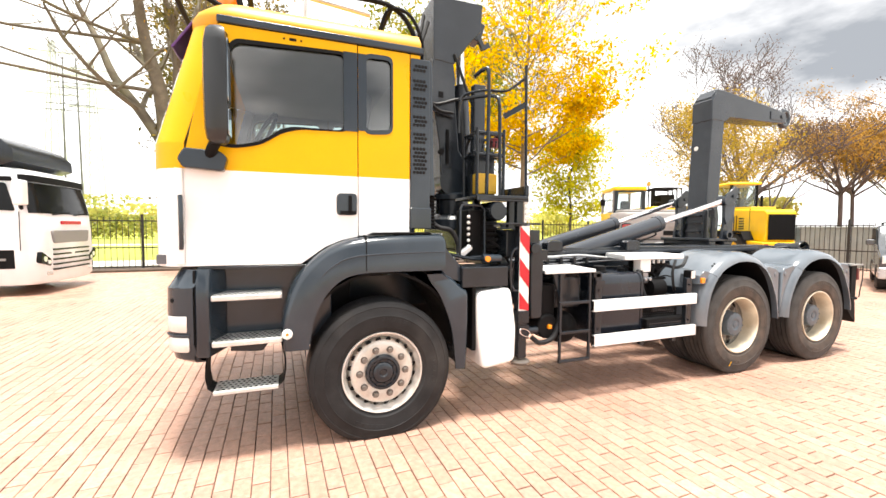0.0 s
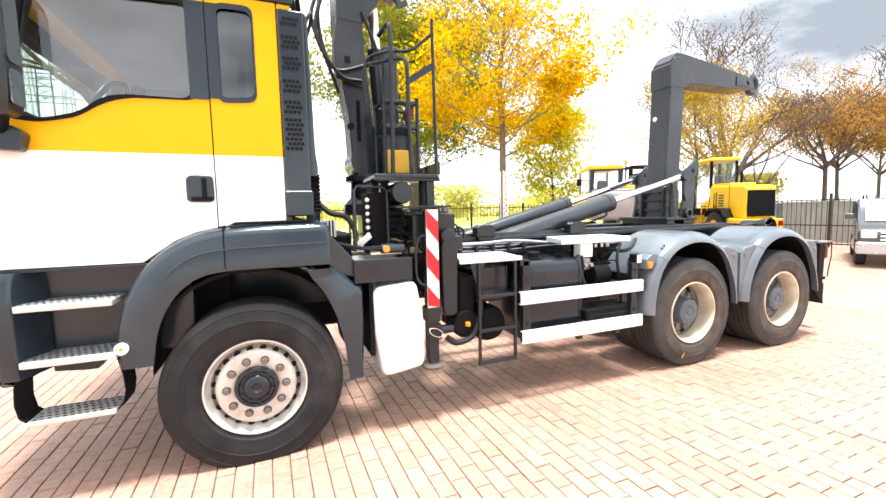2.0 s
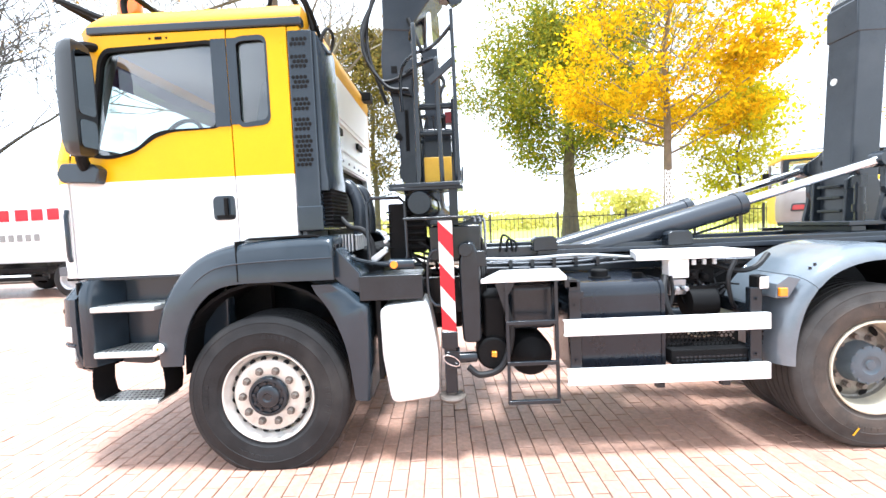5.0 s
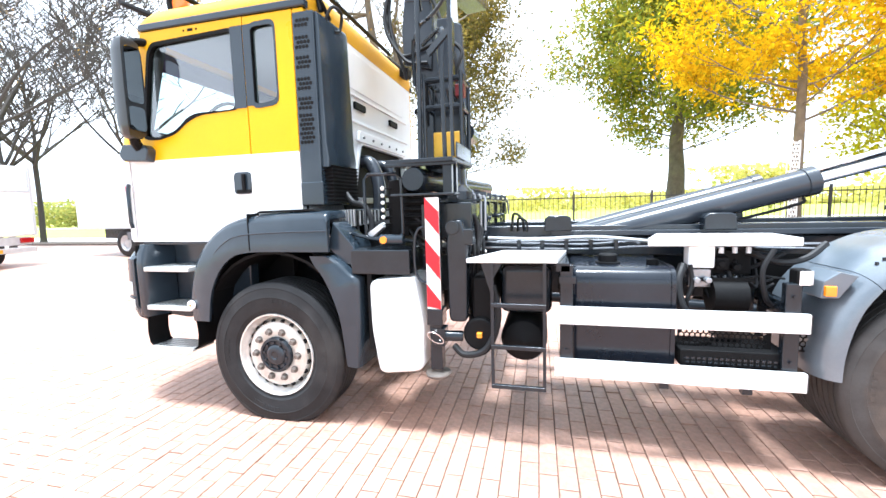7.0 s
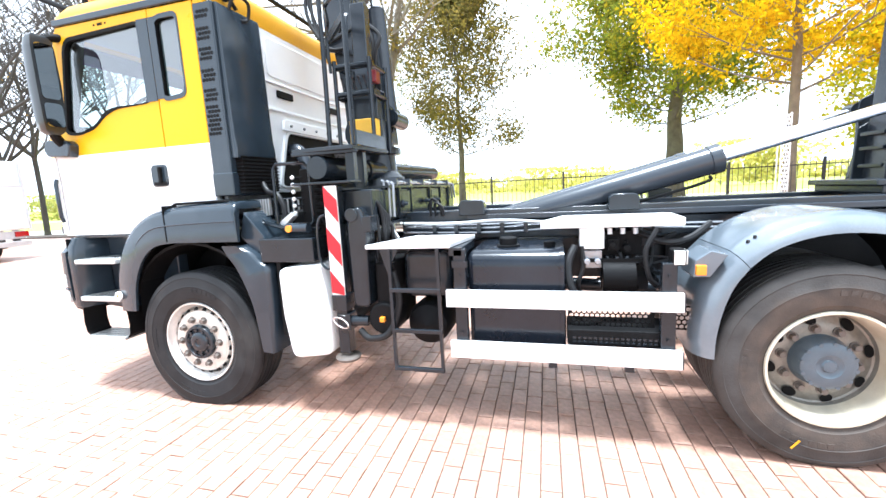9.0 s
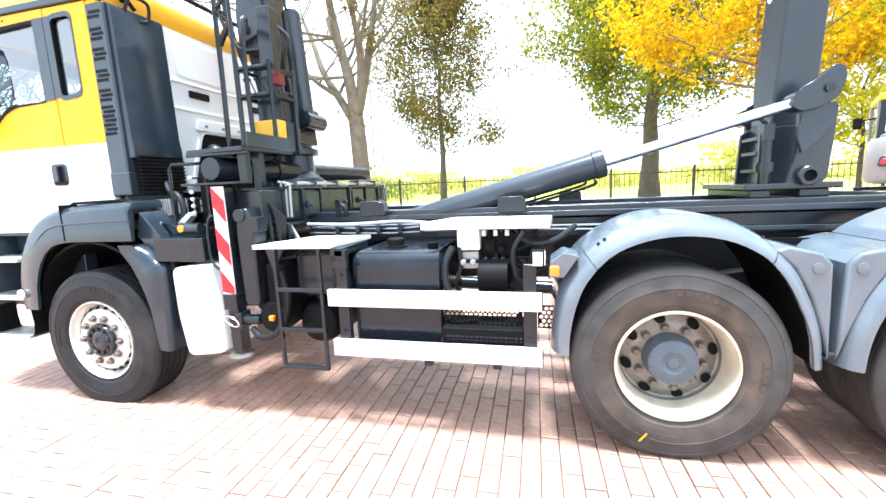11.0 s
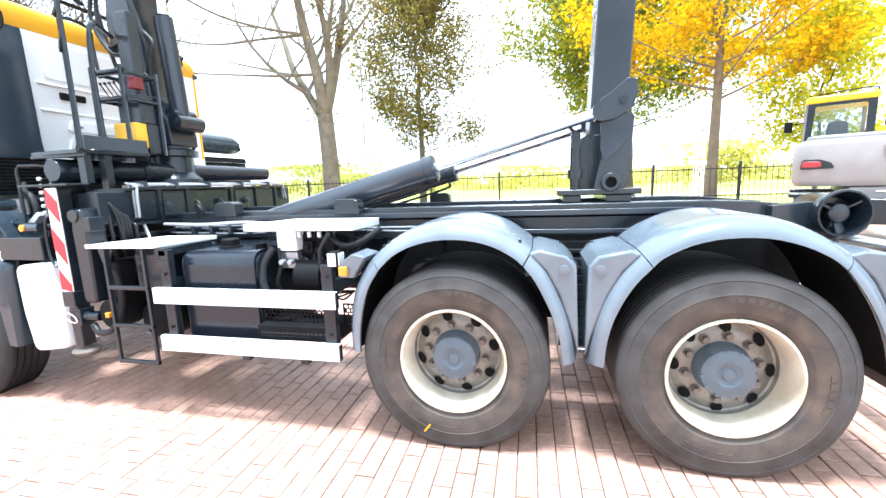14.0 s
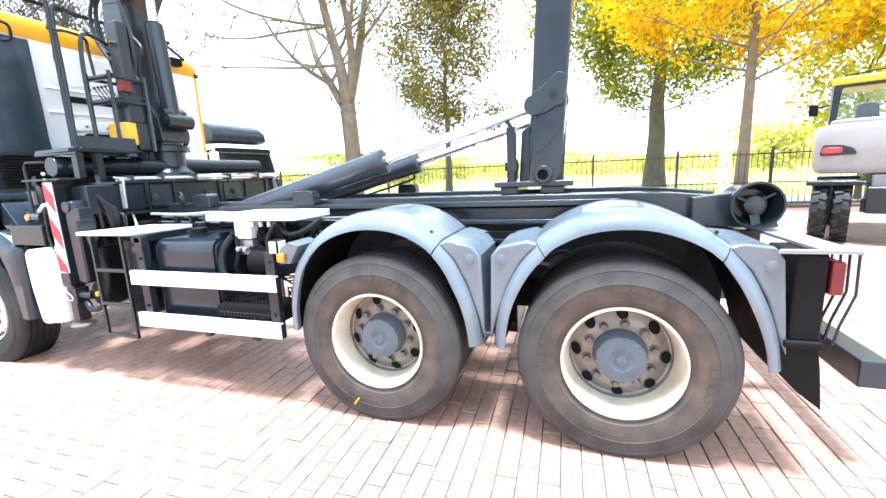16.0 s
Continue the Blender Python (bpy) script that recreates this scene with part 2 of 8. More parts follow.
M_AMBER = mat("amber_lamp_lens", (0.75, 0.25, 0.01), 0.18, 0, 0.1, 15, 90, 0.02, coat=0.5)
M_LENS = mat("clear_lamp_lens", (0.72, 0.72, 0.70), 0.12, 0.3, 0.1, 15, 90, 0.02, coat=0.5)
M_DARKGLASS = mat("dark_vehicle_glass", (0.008, 0.009, 0.010), 0.08, 0, 0.1, 3, 60, 0.0, spec=0.15)
M_LINING = mat("grey_roof_lining", (0.30, 0.32, 0.34), 0.8, 0, 0.08, 4, 90, 0.05)
M_SEAT = mat("dark_cab_trim", (0.10, 0.10, 0.11), 0.7, 0, 0.2, 6, 80, 0.15)
M_GLASS = glass_mat("tinted_cab_glass", (0.64, 0.75, 0.73), 0.01, 0.20)
M_WSGLASS = glass_mat("clear_cab_glass", (0.88, 0.92, 0.92), 0.01, 0.05)
M_CONTAINER = mat("weathered_grey_green_paint", (0.30, 0.33, 0.31), 0.5, 0, 0.12, 2, 60, 0.06, dirt=(0.24, 0.22, 0.18), dirt_amount=0.35)
M_GREYPAINT = mat("grey_machine_paint", (0.22, 0.215, 0.21), 0.4, 0, 0.08, 3, 70, 0.05, dirt=(0.4, 0.38, 0.36), dirt_amount=0.25)
M_PURPLE = mat("purple_film", (0.10, 0.03, 0.16), 0.4, 0, 0.1, 6, 90, 0.03)
M_FENCE = mat("black_fence_paint", (0.022, 0.02, 0.02), 0.5, 0, 0.2, 9, 90, 0.1)
M_GALV = mat("galvanised_steel", (0.55, 0.56, 0.57), 0.4, 0.5, 0.12, 8, 90, 0.1)
M_CARGREY = mat("dark_grey_car_paint", (0.05, 0.055, 0.06), 0.22, 0.3, 0.08, 3, 90, 0.02, coat=0.8)
M_SILVER = mat("silver_car_paint", (0.42, 0.43, 0.44), 0.25, 0.4, 0.06, 3, 90, 0.02, coat=0.7)
M_BARK = mat("grey_brown_bark", (0.105, 0.085, 0.065), 0.85, 0, 0.35, 3, 25, 0.8, dirt=(0.10, 0.11, 0.06), dirt_amount=0.4)
M_MAUVEBARK = mat("dull_mauve_bark", (0.095, 0.07, 0.066), 0.85, 0, 0.3, 3, 25, 0.6)
M_PIPE = mat("plain_steel_pipe", (0.30, 0.31, 0.33), 0.25, 0.6, 0.15, 6, 90, 0.05)
M_MIRROR = mat("dim_mirror_glass", (0.30, 0.33, 0.35), 0.05, 1.0, 0.03, 3, 60, 0.0)
M_PALEBARK = mat("pale_lit_bark", (0.19, 0.145, 0.10), 0.85, 0, 0.3, 3, 25, 0.8, dirt=(0.15, 0.14, 0.08), dirt_amount=0.4)
M_IVYBARK = mat("pale_brown_bark", (0.14, 0.115, 0.08), 0.85, 0, 0.35, 3, 25, 0.8, dirt=(0.13, 0.14, 0.07), dirt_amount=0.4)
M_TWIG = mat("dark_twig_bark", (0.05, 0.043, 0.038), 0.85, 0, 0.3, 3, 25, 0.5)
M_SOIL = mat("leaf_strewn_soil", (0.10, 0.07, 0.05), 0.95, 0, 0.4, 3, 40, 0.8)


def leaf_mat(name, cols, trans=0.45):
    """Leaves in a few colours, picked leaf by leaf, that let light through."""
    m = bpy.data.materials.new(name)
    m.use_nodes = True
    nt = m.node_tree
    nt.nodes.clear()
    out = nt.nodes.new("ShaderNodeOutputMaterial")
    g = nt.nodes.new("ShaderNodeNewGeometry")
    r = nt.nodes.new("ShaderNodeValToRGB")
    els = r.color_ramp.elements
    for i, c in enumerate(cols):
        e = els[i] if i < 2 else els.new(0.5)
        e.color = c + (1,)
    for i, e in enumerate(els):
        e.position = i / (len(cols) - 1)
    for i, c in enumerate(cols):
        els[i].color = c + (1,)
    d, t, mx = nt.nodes.new("ShaderNodeBsdfDiffuse"), nt.nodes.new("ShaderNodeBsdfTranslucent"), nt.nodes.new("ShaderNodeMixShader")
    mx.inputs["Fac"].default_value = trans
    nt.links.new(g.outputs["Random Per Island"], r.inputs["Fac"])
    nt.links.new(r.outputs["Color"], d.inputs["Color"])
    nt.links.new(r.outputs["Color"], t.inputs["Color"])
    nt.links.new(d.outputs["BSDF"], mx.inputs[1])
    nt.links.new(t.outputs["BSDF"], mx.inputs[2])
    nt.links.new(mx.outputs["Shader"], out.inputs["Surface"])
    return m


L_YELLOW = leaf_mat("golden_yellow_leaves", [(0.70, 0.43, 0.002), (0.78, 0.54, 0.004), (0.80, 0.58, 0.006), (0.62, 0.33, 0.003), (0.34, 0.31, 0.012)], 0.42)
L_YOUNG = leaf_mat("lime_yellow_leaves", [(0.62, 0.58, 0.02), (0.50, 0.50, 0.03), (0.72, 0.60, 0.02), (0.36, 0.40, 0.03)])
L_GREENYEL = leaf_mat("green_and_gold_leaves", [(0.15, 0.19, 0.028), (0.22, 0.25, 0.035), (0.46, 0.36, 0.025), (0.12, 0.155, 0.03), (0.28, 0.26, 0.035)])
L_OLIVE = leaf_mat("olive_brown_leaves", [(0.105, 0.098, 0.03), (0.165, 0.125, 0.04), (0.085, 0.082, 0.028), (0.30, 0.22, 0.045), (0.14, 0.10, 0.042)])
L_BROWN = leaf_mat("russet_leaves", [(0.36, 0.19, 0.04), (0.46, 0.26, 0.05), (0.28, 0.16, 0.06), (0.52, 0.33, 0.06)])
L_RUST = leaf_mat("brownish_gold_leaves", [(0.54, 0.37, 0.03), (0.46, 0.29, 0.04), (0.34, 0.25, 0.06), (0.60, 0.44, 0.04)])
L_PURPLE = leaf_mat("dull_mauve_twig_leaves", [(0.13, 0.09, 0.085), (0.18, 0.12, 0.10), (0.15, 0.10, 0.07)])
# Haze and glare over distant foliage are put into these leaf colours.
L_HAZE = leaf_mat("haze_paled_leaves", [(0.46, 0.46, 0.16), (0.58, 0.54, 0.18), (0.66, 0.56, 0.16), (0.36, 0.38, 0.13)])
L_HEDGE = leaf_mat("hedge_leaves", [(0.26, 0.30, 0.09), (0.38, 0.38, 0.11), (0.48, 0.42, 0.12), (0.20, 0.24, 0.08)])

# ---- mesh helpers ----


class Geo:
    """Collects vertices and faces of one mesh."""

    def __init__(self):
        self.v, self.f = [], []

    def add(self, verts, faces):
        k = len(self.v)
        self.v.extend(tuple(p) for p in verts)
        self.f.extend(tuple(i + k for i in q) for q in faces)
        return self

    def box(self, x0, x1, y0, y1, z0, z1, m=None):
        pts = [(x, y, z) for x in (x0, x1) for y in (y0, y1) for z in (z0, z1)]
        if m is not None:
            pts = [m @ Vector(p) for p in pts]
        return self.add(pts, [(0, 1, 3, 2), (4, 6, 7, 5), (0, 4, 5, 1), (2, 3, 7, 6), (0, 2, 6, 4), (1, 5, 7, 3)])

    def beam(self, a, b, w, h, up=(0, 0, 1)):
        """A bar of section w by h from a to b."""
        a, b = Vector(a), Vector(b)
        d = (b - a).normalized()
        s = d.cross(Vector(up))
        s = s.normalized() if s.length > 1e-4 else Vector((1, 0, 0))
        u = s.cross(d)
        o = [s * (i * w / 2) + u * (j * h / 2) for i, j in ((-1, -1), (1, -1), (1, 1), (-1, 1))]
        return self.add([a + q for q in o] + [b + q for q in o], [(3, 2, 1, 0), (4, 5, 6, 7)] + [(i, (i + 1) % 4, 4 + (i + 1) % 4, 4 + i) for i in range(4)])

    def prism(self, poly, axis, a0, a1):
        """A polygon, of any outline, drawn out along an axis from a0 to a1."""
        def at(p, a):
            return {"x": (a, p[0], p[1]), "y": (p[0], a, p[1]), "z": (p[0], p[1], a)}[axis]
        n = len(poly)
        area = sum(poly[i][0] * poly[(i + 1) % n][1] - poly[(i + 1) % n][0] * poly[i][1] for i in range(n))
        if (area > 0) == (axis == "y"):
            poly = poly[::-1]
        return self.add([at(p, a0) for p in poly] + [at(p, a1) for p in poly],
                        [tuple(range(n))[::-1], tuple(range(n, 2 * n))] + [(i, (i + 1) % n, n + (i + 1) % n, n + i) for i in range(n)])

    def tube(self, pts, r, seg=8, closed=False, caps=True):
        pts = [Vector(p) for p in pts]
        n = len(pts)
        rs = r if isinstance(r, (list, tuple)) else [r] * n
        rings, last = [], None
        for i, p in enumerate(pts):
            a = pts[(i - 1) % n] if (i or closed) else p
            b = pts[(i + 1) % n] if (i < n - 1 or closed) else p
            d = (b - a).normalized()
            if last is None:
                ref = Vector((0, 0, 1)) if abs(d.z) < 0.9 else Vector((1, 0, 0))
            else:
                ref = last
            s = (ref - d * ref.dot(d)).normalized()
            last = s
            t = d.cross(s)
            rings.append([p + (s * math.cos(2 * math.pi * k / seg) + t * math.sin(2 * math.pi * k / seg)) * rs[i] for k in range(seg)])
        faces = []
        for i in range(n if closed else n - 1):
            j = (i + 1) % n
            faces += [(i * seg + k, i * seg + (k + 1) % seg, j * seg + (k + 1) % seg, j * seg + k) for k in range(seg)]
        if caps and not closed:
            faces += [tuple(range(seg))[::-1], tuple(range((n - 1) * seg, n * seg))]
        return self.add([p for q in rings for p in q], faces)

    def cyl(self, a, b, r, r2=None, seg=20):
        return self.tube([a, b], [r, r if r2 is None else r2], seg)

    def lathe(self, prof, centre, axis=(0, -1, 0), seg=48, closed=False):
        """A profile of (distance along the axis, radius) turned about the axis."""
        c, d = Vector(centre), Vector(axis).normalized()
        s = d.orthogonal().normalized()
        t = d.cross(s)
        n = len(prof)
        verts = [c + d * a + (s * math.cos(2 * math.pi * k / seg) + t * math.sin(2 * math.pi * k / seg)) * r for a, r in prof for k in range(seg)]
        faces = [(i * seg + k, i * seg + (k + 1) % seg, ((i + 1) % n) * seg + (k + 1) % seg, ((i + 1) % n) * seg + k) for i in range(n if closed else n - 1) for k in range(seg)]
        return self.add(verts, faces)

    def disc(self, centre, normal, r, seg=16, r2=None):
        c, d = Vector(centre), Vector(normal).normalized()
        s = d.orthogonal().normalized()
        t = d.cross(s)
        q = r if r2 is None else r2
        return self.add([c + s * math.cos(2 * math.pi * k / seg) * r + t * math.sin(2 * math.pi * k / seg) * q for k in range(seg)], [tuple(range(seg))])

    def loft(self, rings, closed_ring=True, cap=True):
        n = len(rings[0])
        faces = []
        for i in range(len(rings) - 1):
            for k in range(n if closed_ring else n - 1):
                faces.append((i * n + k, i * n + (k + 1) % n, (i + 1) * n + (k + 1) % n, (i + 1) * n + k))
        if cap and closed_ring:
            faces += [tuple(range(n))[::-1], tuple(range((len(rings) - 1) * n, len(rings) * n))]
        return self.add([p for q in rings for p in q], faces)


def mesh_of(name, geo, material, smooth=35):
    me = bpy.data.meshes.new(name)
    me.from_pydata(geo.v, [], geo.f)
    bm = bmesh.new()
    bm.from_mesh(me)
    bmesh.ops.recalc_face_normals(bm, faces=bm.faces)
    bm.to_mesh(me)
    bm.free()
    me.materials.append(material)
    if smooth:
        me.shade_smooth()
        me.set_sharp_from_angle(angle=radians(smooth))
    return me


BASE = {}


def root(name, label, category, at=(0, 0, 0), group=""):
    ob = new(name)
    ob.location = at
    BASE[ob] = Vector(at)
    return tagged(ob, label, category, group)


def part(name, geo, material, parent=None, label="", bevel=0.0, smooth=35, segments=2):
    """Links one mesh, in the parent's own frame (world metres for a thing with a base)."""
    me = geo if isinstance(geo, bpy.types.Mesh) else mesh_of(name, geo, material, smooth)
    ob = new(name, me)
    if parent is not None:
        ob.parent = parent
        if parent in BASE:
            ob.matrix_parent_inverse = Matrix.Translation(-BASE[parent])
    if bevel:
        md = ob.modifiers.new("bevel", "BEVEL")
        md.width, md.segments, md.limit_method, md.angle_limit = bevel, segments, "ANGLE", radians(40)
        md.harden_normals = True
    if label:
        ob["label"] = label
    return ob


def panel(outer, holes, y0, y1):
    """A flat panel, drawn in x and z, with openings right through it, between two y planes."""
    bm = bmesh.new()
    edges = []
    for loop in [outer] + holes:
        vs = [bm.verts.new((x, y0, z)) for x, z in loop]
        edges += [bm.edges.new((vs[i], vs[(i + 1) % len(vs)])) for i in range(len(vs))]
    bmesh.ops.triangle_fill(bm, use_beauty=True, edges=edges)
    bmesh.ops.solidify(bm, geom=bm.faces[:], thickness=y1 - y0)
    ys = [v.co.y for v in bm.verts]
    shift = y0 - min(ys)
    for v in bm.verts:
        v.co.y += shift
    geo = Geo()
    bm.verts.index_update()
    geo.add([v.co.copy() for v in bm.verts], [[v.index for v in f.verts] for f in bm.faces])
    bm.free()
    return geo


def rounded(poly, r, n=4):
    """The same polygon with its corners rounded."""
    out, k = [], len(poly)
    for i in range(k):
        p, a, b = Vector(poly[i]), Vector(poly[i - 1]), Vector(poly[(i + 1) % k])
        da, db = (a - p), (b - p)
        q = min(r, da.length * 0.45, db.length * 0.45)
        s, e = p + da.normalized() * q, p + db.normalized() * q
        for j in range(n + 1):
            t = j / n
            out.append(tuple(s * (1 - t) ** 2 + p * 2 * t * (1 - t) + e * t * t))
    return out


def ring_frame(loop, width, y0, y1, inner=0.0):
    """A flat frame round a loop drawn in x and z."""
    c = sum((Vector(p) for p in loop), Vector((0, 0))) / len(loop)
    outer, hole = [], []
    for p in loop:
        d = (Vector(p) - c).normalized()
        outer.append(tuple(Vector(p) + d * width))
        hole.append(tuple(Vector(p) - d * inner))
    return panel(outer, [hole], y0, y1)


def smooth_path(pts, n=6):
    """A smooth curve through points."""
    P = [Vector(p) for p in pts]
    P = [P[0] * 2 - P[1]] + P + [P[-1] * 2 - P[-2]]
    out = []
    for i in range(1, len(P) - 2):
        for j in range(n):
            t = j / n
            out.append(0.5 * ((2 * P[i]) + (P[i + 1] - P[i - 1]) * t + (2 * P[i - 1] - 5 * P[i] + 4 * P[i + 1] - P[i + 2]) * t * t + (3 * P[i] - P[i - 1] - 3 * P[i + 1] + P[i + 2]) * t ** 3))
    out.append(P[-2])
    return out


def arch(stations, y0, y1, lip=0.02, skin=0.03, roll=0.0):
    """A mudguard shell along stations of (inner x, inner z, outer x, outer z), open to the wheel."""
    inner = smooth_path([(a, 0, b) for a, b, c, d in stations], 3)
    outer = smooth_path([(c, 0, d) for a, b, c, d in stations], 3)
    rings = []
    for ix, iz, ox, oz in [(a.x, a.z, b.x, b.z) for a, b in zip(inner, outer)]:
        i, o = Vector((ix, iz)), Vector((ox, oz))
        k = min(0.85, skin / max(0.01, (o - i).length))

        def at(n, y):
            p = i + (o - i) * n
            return (p.x, y, p.y)
        s = 1 if y1 > y0 else -1
        if roll:
            rim = [at(math.sin(radians(a)), y0 + s * roll * (1 - math.cos(radians(a)))) for a in (90, 75, 60, 45, 32, 20, 9)]
        else:
            rim = [at(1, y0 + s * 0.09), at(0.97, y0 + s * 0.045), at(0.9, y0 + s * 0.015), at(0.78, y0)]
        rings.append([at(0, y0), at(0.0, y0 + s * lip), at(1 - k, y0 + s * (max(lip, roll) + 0.03)), at(1 - k, y1), at(1, y1)] + rim)
    return Geo().loft(rings)

# ---- ground ----
GX0, GX1, GY0, GY1 = -6.5, 12.5, -1.6, 10.5
TILT_B = radians(1.2)
BL, BW_ = 0.206, 0.1053


def brick_mat():
    m = mat("red_clay_paver", (0.455, 0.276, 0.208), 0.42, 0, 0.24, 26, 220, 0.55)
    nt = m.node_tree
    b = nt.nodes["Principled BSDF"]
    src = b.inputs["Base Color"].links[0].from_socket
    g, oi = nt.nodes.new("ShaderNodeNewGeometry"), nt.nodes.new("ShaderNodeObjectInfo")
    ad, fr = nt.nodes.new("ShaderNodeMath"), nt.nodes.new("ShaderNodeMath")
    fr.operation = "FRACT"
    nt.links.new(g.outputs["Random Per Island"], ad.inputs[0])
    nt.links.new(oi.outputs["Random"], ad.inputs[1])
    nt.links.new(ad.outputs["Value"], fr.inputs[0])
    r = nt.nodes.new("ShaderNodeValToRGB")
    cols = [(0.86, 0.82, 0.80, 1), (1.0, 0.98, 0.96, 1), (0.92, 0.89, 0.87, 1), (1.06, 1.05, 1.04, 1), (0.89, 0.88, 0.89, 1), (1.0, 0.94, 0.89, 1)]
    els = r.color_ramp.elements
    while len(els) < len(cols):
        els.new(0.5)
    for i, c in enumerate(cols):
        els[i].position = i / (len(cols) - 1)
    for i, c in enumerate(cols):
        els[i].color = c
    nt.links.new(fr.outputs["Value"], r.inputs["Fac"])
    mx = nt.nodes.new("ShaderNodeMix")
    mx.data_type, mx.blend_type = "RGBA", "MULTIPLY"
    mx.inputs["Factor"].default_value = 1
    nt.links.new(src, mx.inputs["A"])
    nt.links.new(r.outputs["Color"], mx.inputs["B"])
    # grime that runs over many bricks
    tc = nt.nodes.new("ShaderNodeNewGeometry")
    n2 = nt.nodes.new("ShaderNodeTexNoise")
    n2.inputs["Scale"].default_value, n2.inputs["Detail"].default_value = 0.9, 6
    nt.links.new(tc.outputs["Position"], n2.inputs["Vector"])
    mr = nt.nodes.new("ShaderNodeMapRange")
    mr.inputs["From Min"].default_value, mr.inputs["From Max"].default_value = 0.35, 0.7
    mr.inputs["To Min"].default_value, mr.inputs["To Max"].default_value = 0.84, 1.08
    nt.links.new(n2.outputs["Fac"], mr.inputs["Value"])
    sc = nt.nodes.new("ShaderNodeVectorMath")
    sc.operation = "SCALE"
    nt.links.new(mx.outputs["Result"], sc.inputs[0])
    nt.links.new(mr.outputs["Result"], sc.inputs["Scale"])
    nt.links.new(sc.outputs["Vector"], b.inputs["Base Color"])
    return m


def far_paving_mat():
    m = mat("distant_clay_paving", (0.455, 0.285, 0.216), 0.45, 0, 0.15, 0.8, 30, 0.2)
    nt = m.node_tree
    b = nt.nodes["Principled BSDF"]
    src = b.inputs["Base Color"].links[0].from_socket
    g = nt.nodes.new("ShaderNodeNewGeometry")
    mp = nt.nodes.new("ShaderNodeMapping")
    mp.inputs["Rotation"].default_value = (0, 0, radians(90) - TILT_B)
    bt = nt.nodes.new("ShaderNodeTexBrick")
    bt.inputs["Scale"].default_value = 1.0
    bt.inputs["Brick Width"].default_value, bt.inputs["Row Height"].default_value = BL, BW_
    bt.inputs["Mortar Size"].default_value = 0.005
    bt.inputs["Color1"].default_value, bt.inputs["Color2"].default_value, bt.inputs["Mortar"].default_value = (1.1, 1.08, 1.05, 1), (0.78, 0.74, 0.72, 1), (0.32, 0.26, 0.23, 1)
    mx = nt.nodes.new("ShaderNodeMix")
    mx.data_type, mx.blend_type = "RGBA", "MULTIPLY"
    mx.inputs["Factor"].default_value = 1
    nt.links.new(g.outputs["Position"], mp.inputs["Vector"])
    nt.links.new(mp.outputs["Vector"], bt.inputs["Vector"])
    nt.links.new(src, mx.inputs["A"])
    nt.links.new(bt.outputs["Color"], mx.inputs["B"])
    nt.links.new(mx.outputs["Result"], b.inputs["Base Color"])
    return m


M_BRICK, M_FARBRICK = brick_mat(), far_paving_mat()
M_JOINT = mat("sand_and_moss_joint", (0.105, 0.070, 0.055), 0.95, 0, 0.3, 12, 150, 0.6)
M_GRASS = mat("autumn_grass", (0.36, 0.40, 0.05), 0.9, 0, 0.25, 0.25, 8, 0.6, dirt=(0.36, 0.33, 0.06), dirt_amount=0.6, dirt_scale=0.08)
M_PATH = mat("pale_gravel_path", (0.55, 0.53, 0.50), 0.9, 0, 0.12, 1.0, 30, 0.3)

tagged(part("ground", Geo().add([(-900, -600, -0.06), (900, -600, -0.06), (900, 1200, -0.06), (-900, 1200, -0.06)], [(0, 1, 2, 3)]), M_GRASS, smooth=0), "bright autumn grass field", "ground", kind="structure")
gj = Geo().add([(GX0, GY0, -0.013), (GX1, GY0, -0.013), (GX1, GY1, -0.013), (GX0, GY1, -0.013)], [(0, 1, 2, 3)])
paving = tagged(part("pavement", gj, M_JOINT, smooth=0), "red brick paving laid in running bond with dark joints", "paving", kind="structure")
PX0, PX1, PY0, PY1 = -60, 60, -45, 16.6
gf = Geo()
for x0, x1, y0, y1 in ((PX0, GX0 + 0.14, PY0, PY1), (GX1 - 0.14, PX1, PY0, PY1), (GX0 + 0.14, GX1 - 0.14, PY0, GY0 + 0.22), (GX0 + 0.14, GX1 - 0.14, GY1 - 0.22, PY1)):
    gf.add([(x0, y0, -0.004), (x1, y0, -0.004), (x1, y1, -0.004), (x0, y1, -0.004)], [(0, 1, 2, 3)])
tagged(part("pavement_far", gf, M_FARBRICK, smooth=0), "wide brick paved yard", "paving", kind="structure")
tagged(part("verge", Geo().box(-60, 60, 16.6, 17.9, -0.05, 0.07), M_SOIL, bevel=0.02), "leaf strewn soil strip under the fence", "soil", kind="structure")
tagged(part("path", Geo().box(-90, 90, 19.4, 22.4, -0.055, -0.03), M_PATH), "pale gravel path through the grass", "path", kind="structure")
tagged(part("path_far", Geo().box(-200, 200, 40, 42, -0.055, -0.035), M_PATH), "pale path far across the field", "path", kind="structure")

# ---- the hook loader truck ----
truck = root("hook_loader_truck", "yellow and white hook loader truck parked on red brick paving", "truck", (3.0, 4.2, 0))
truck.location.z = 0.018
NEAR, FAR = 2.95, 5.45
CY = 4.2
FX, MX, RX = 0.665, 4.585, 5.975
WR = 0.535
HUB = {"front": 0.466, "rear": 0.508}
SIT = 0.018


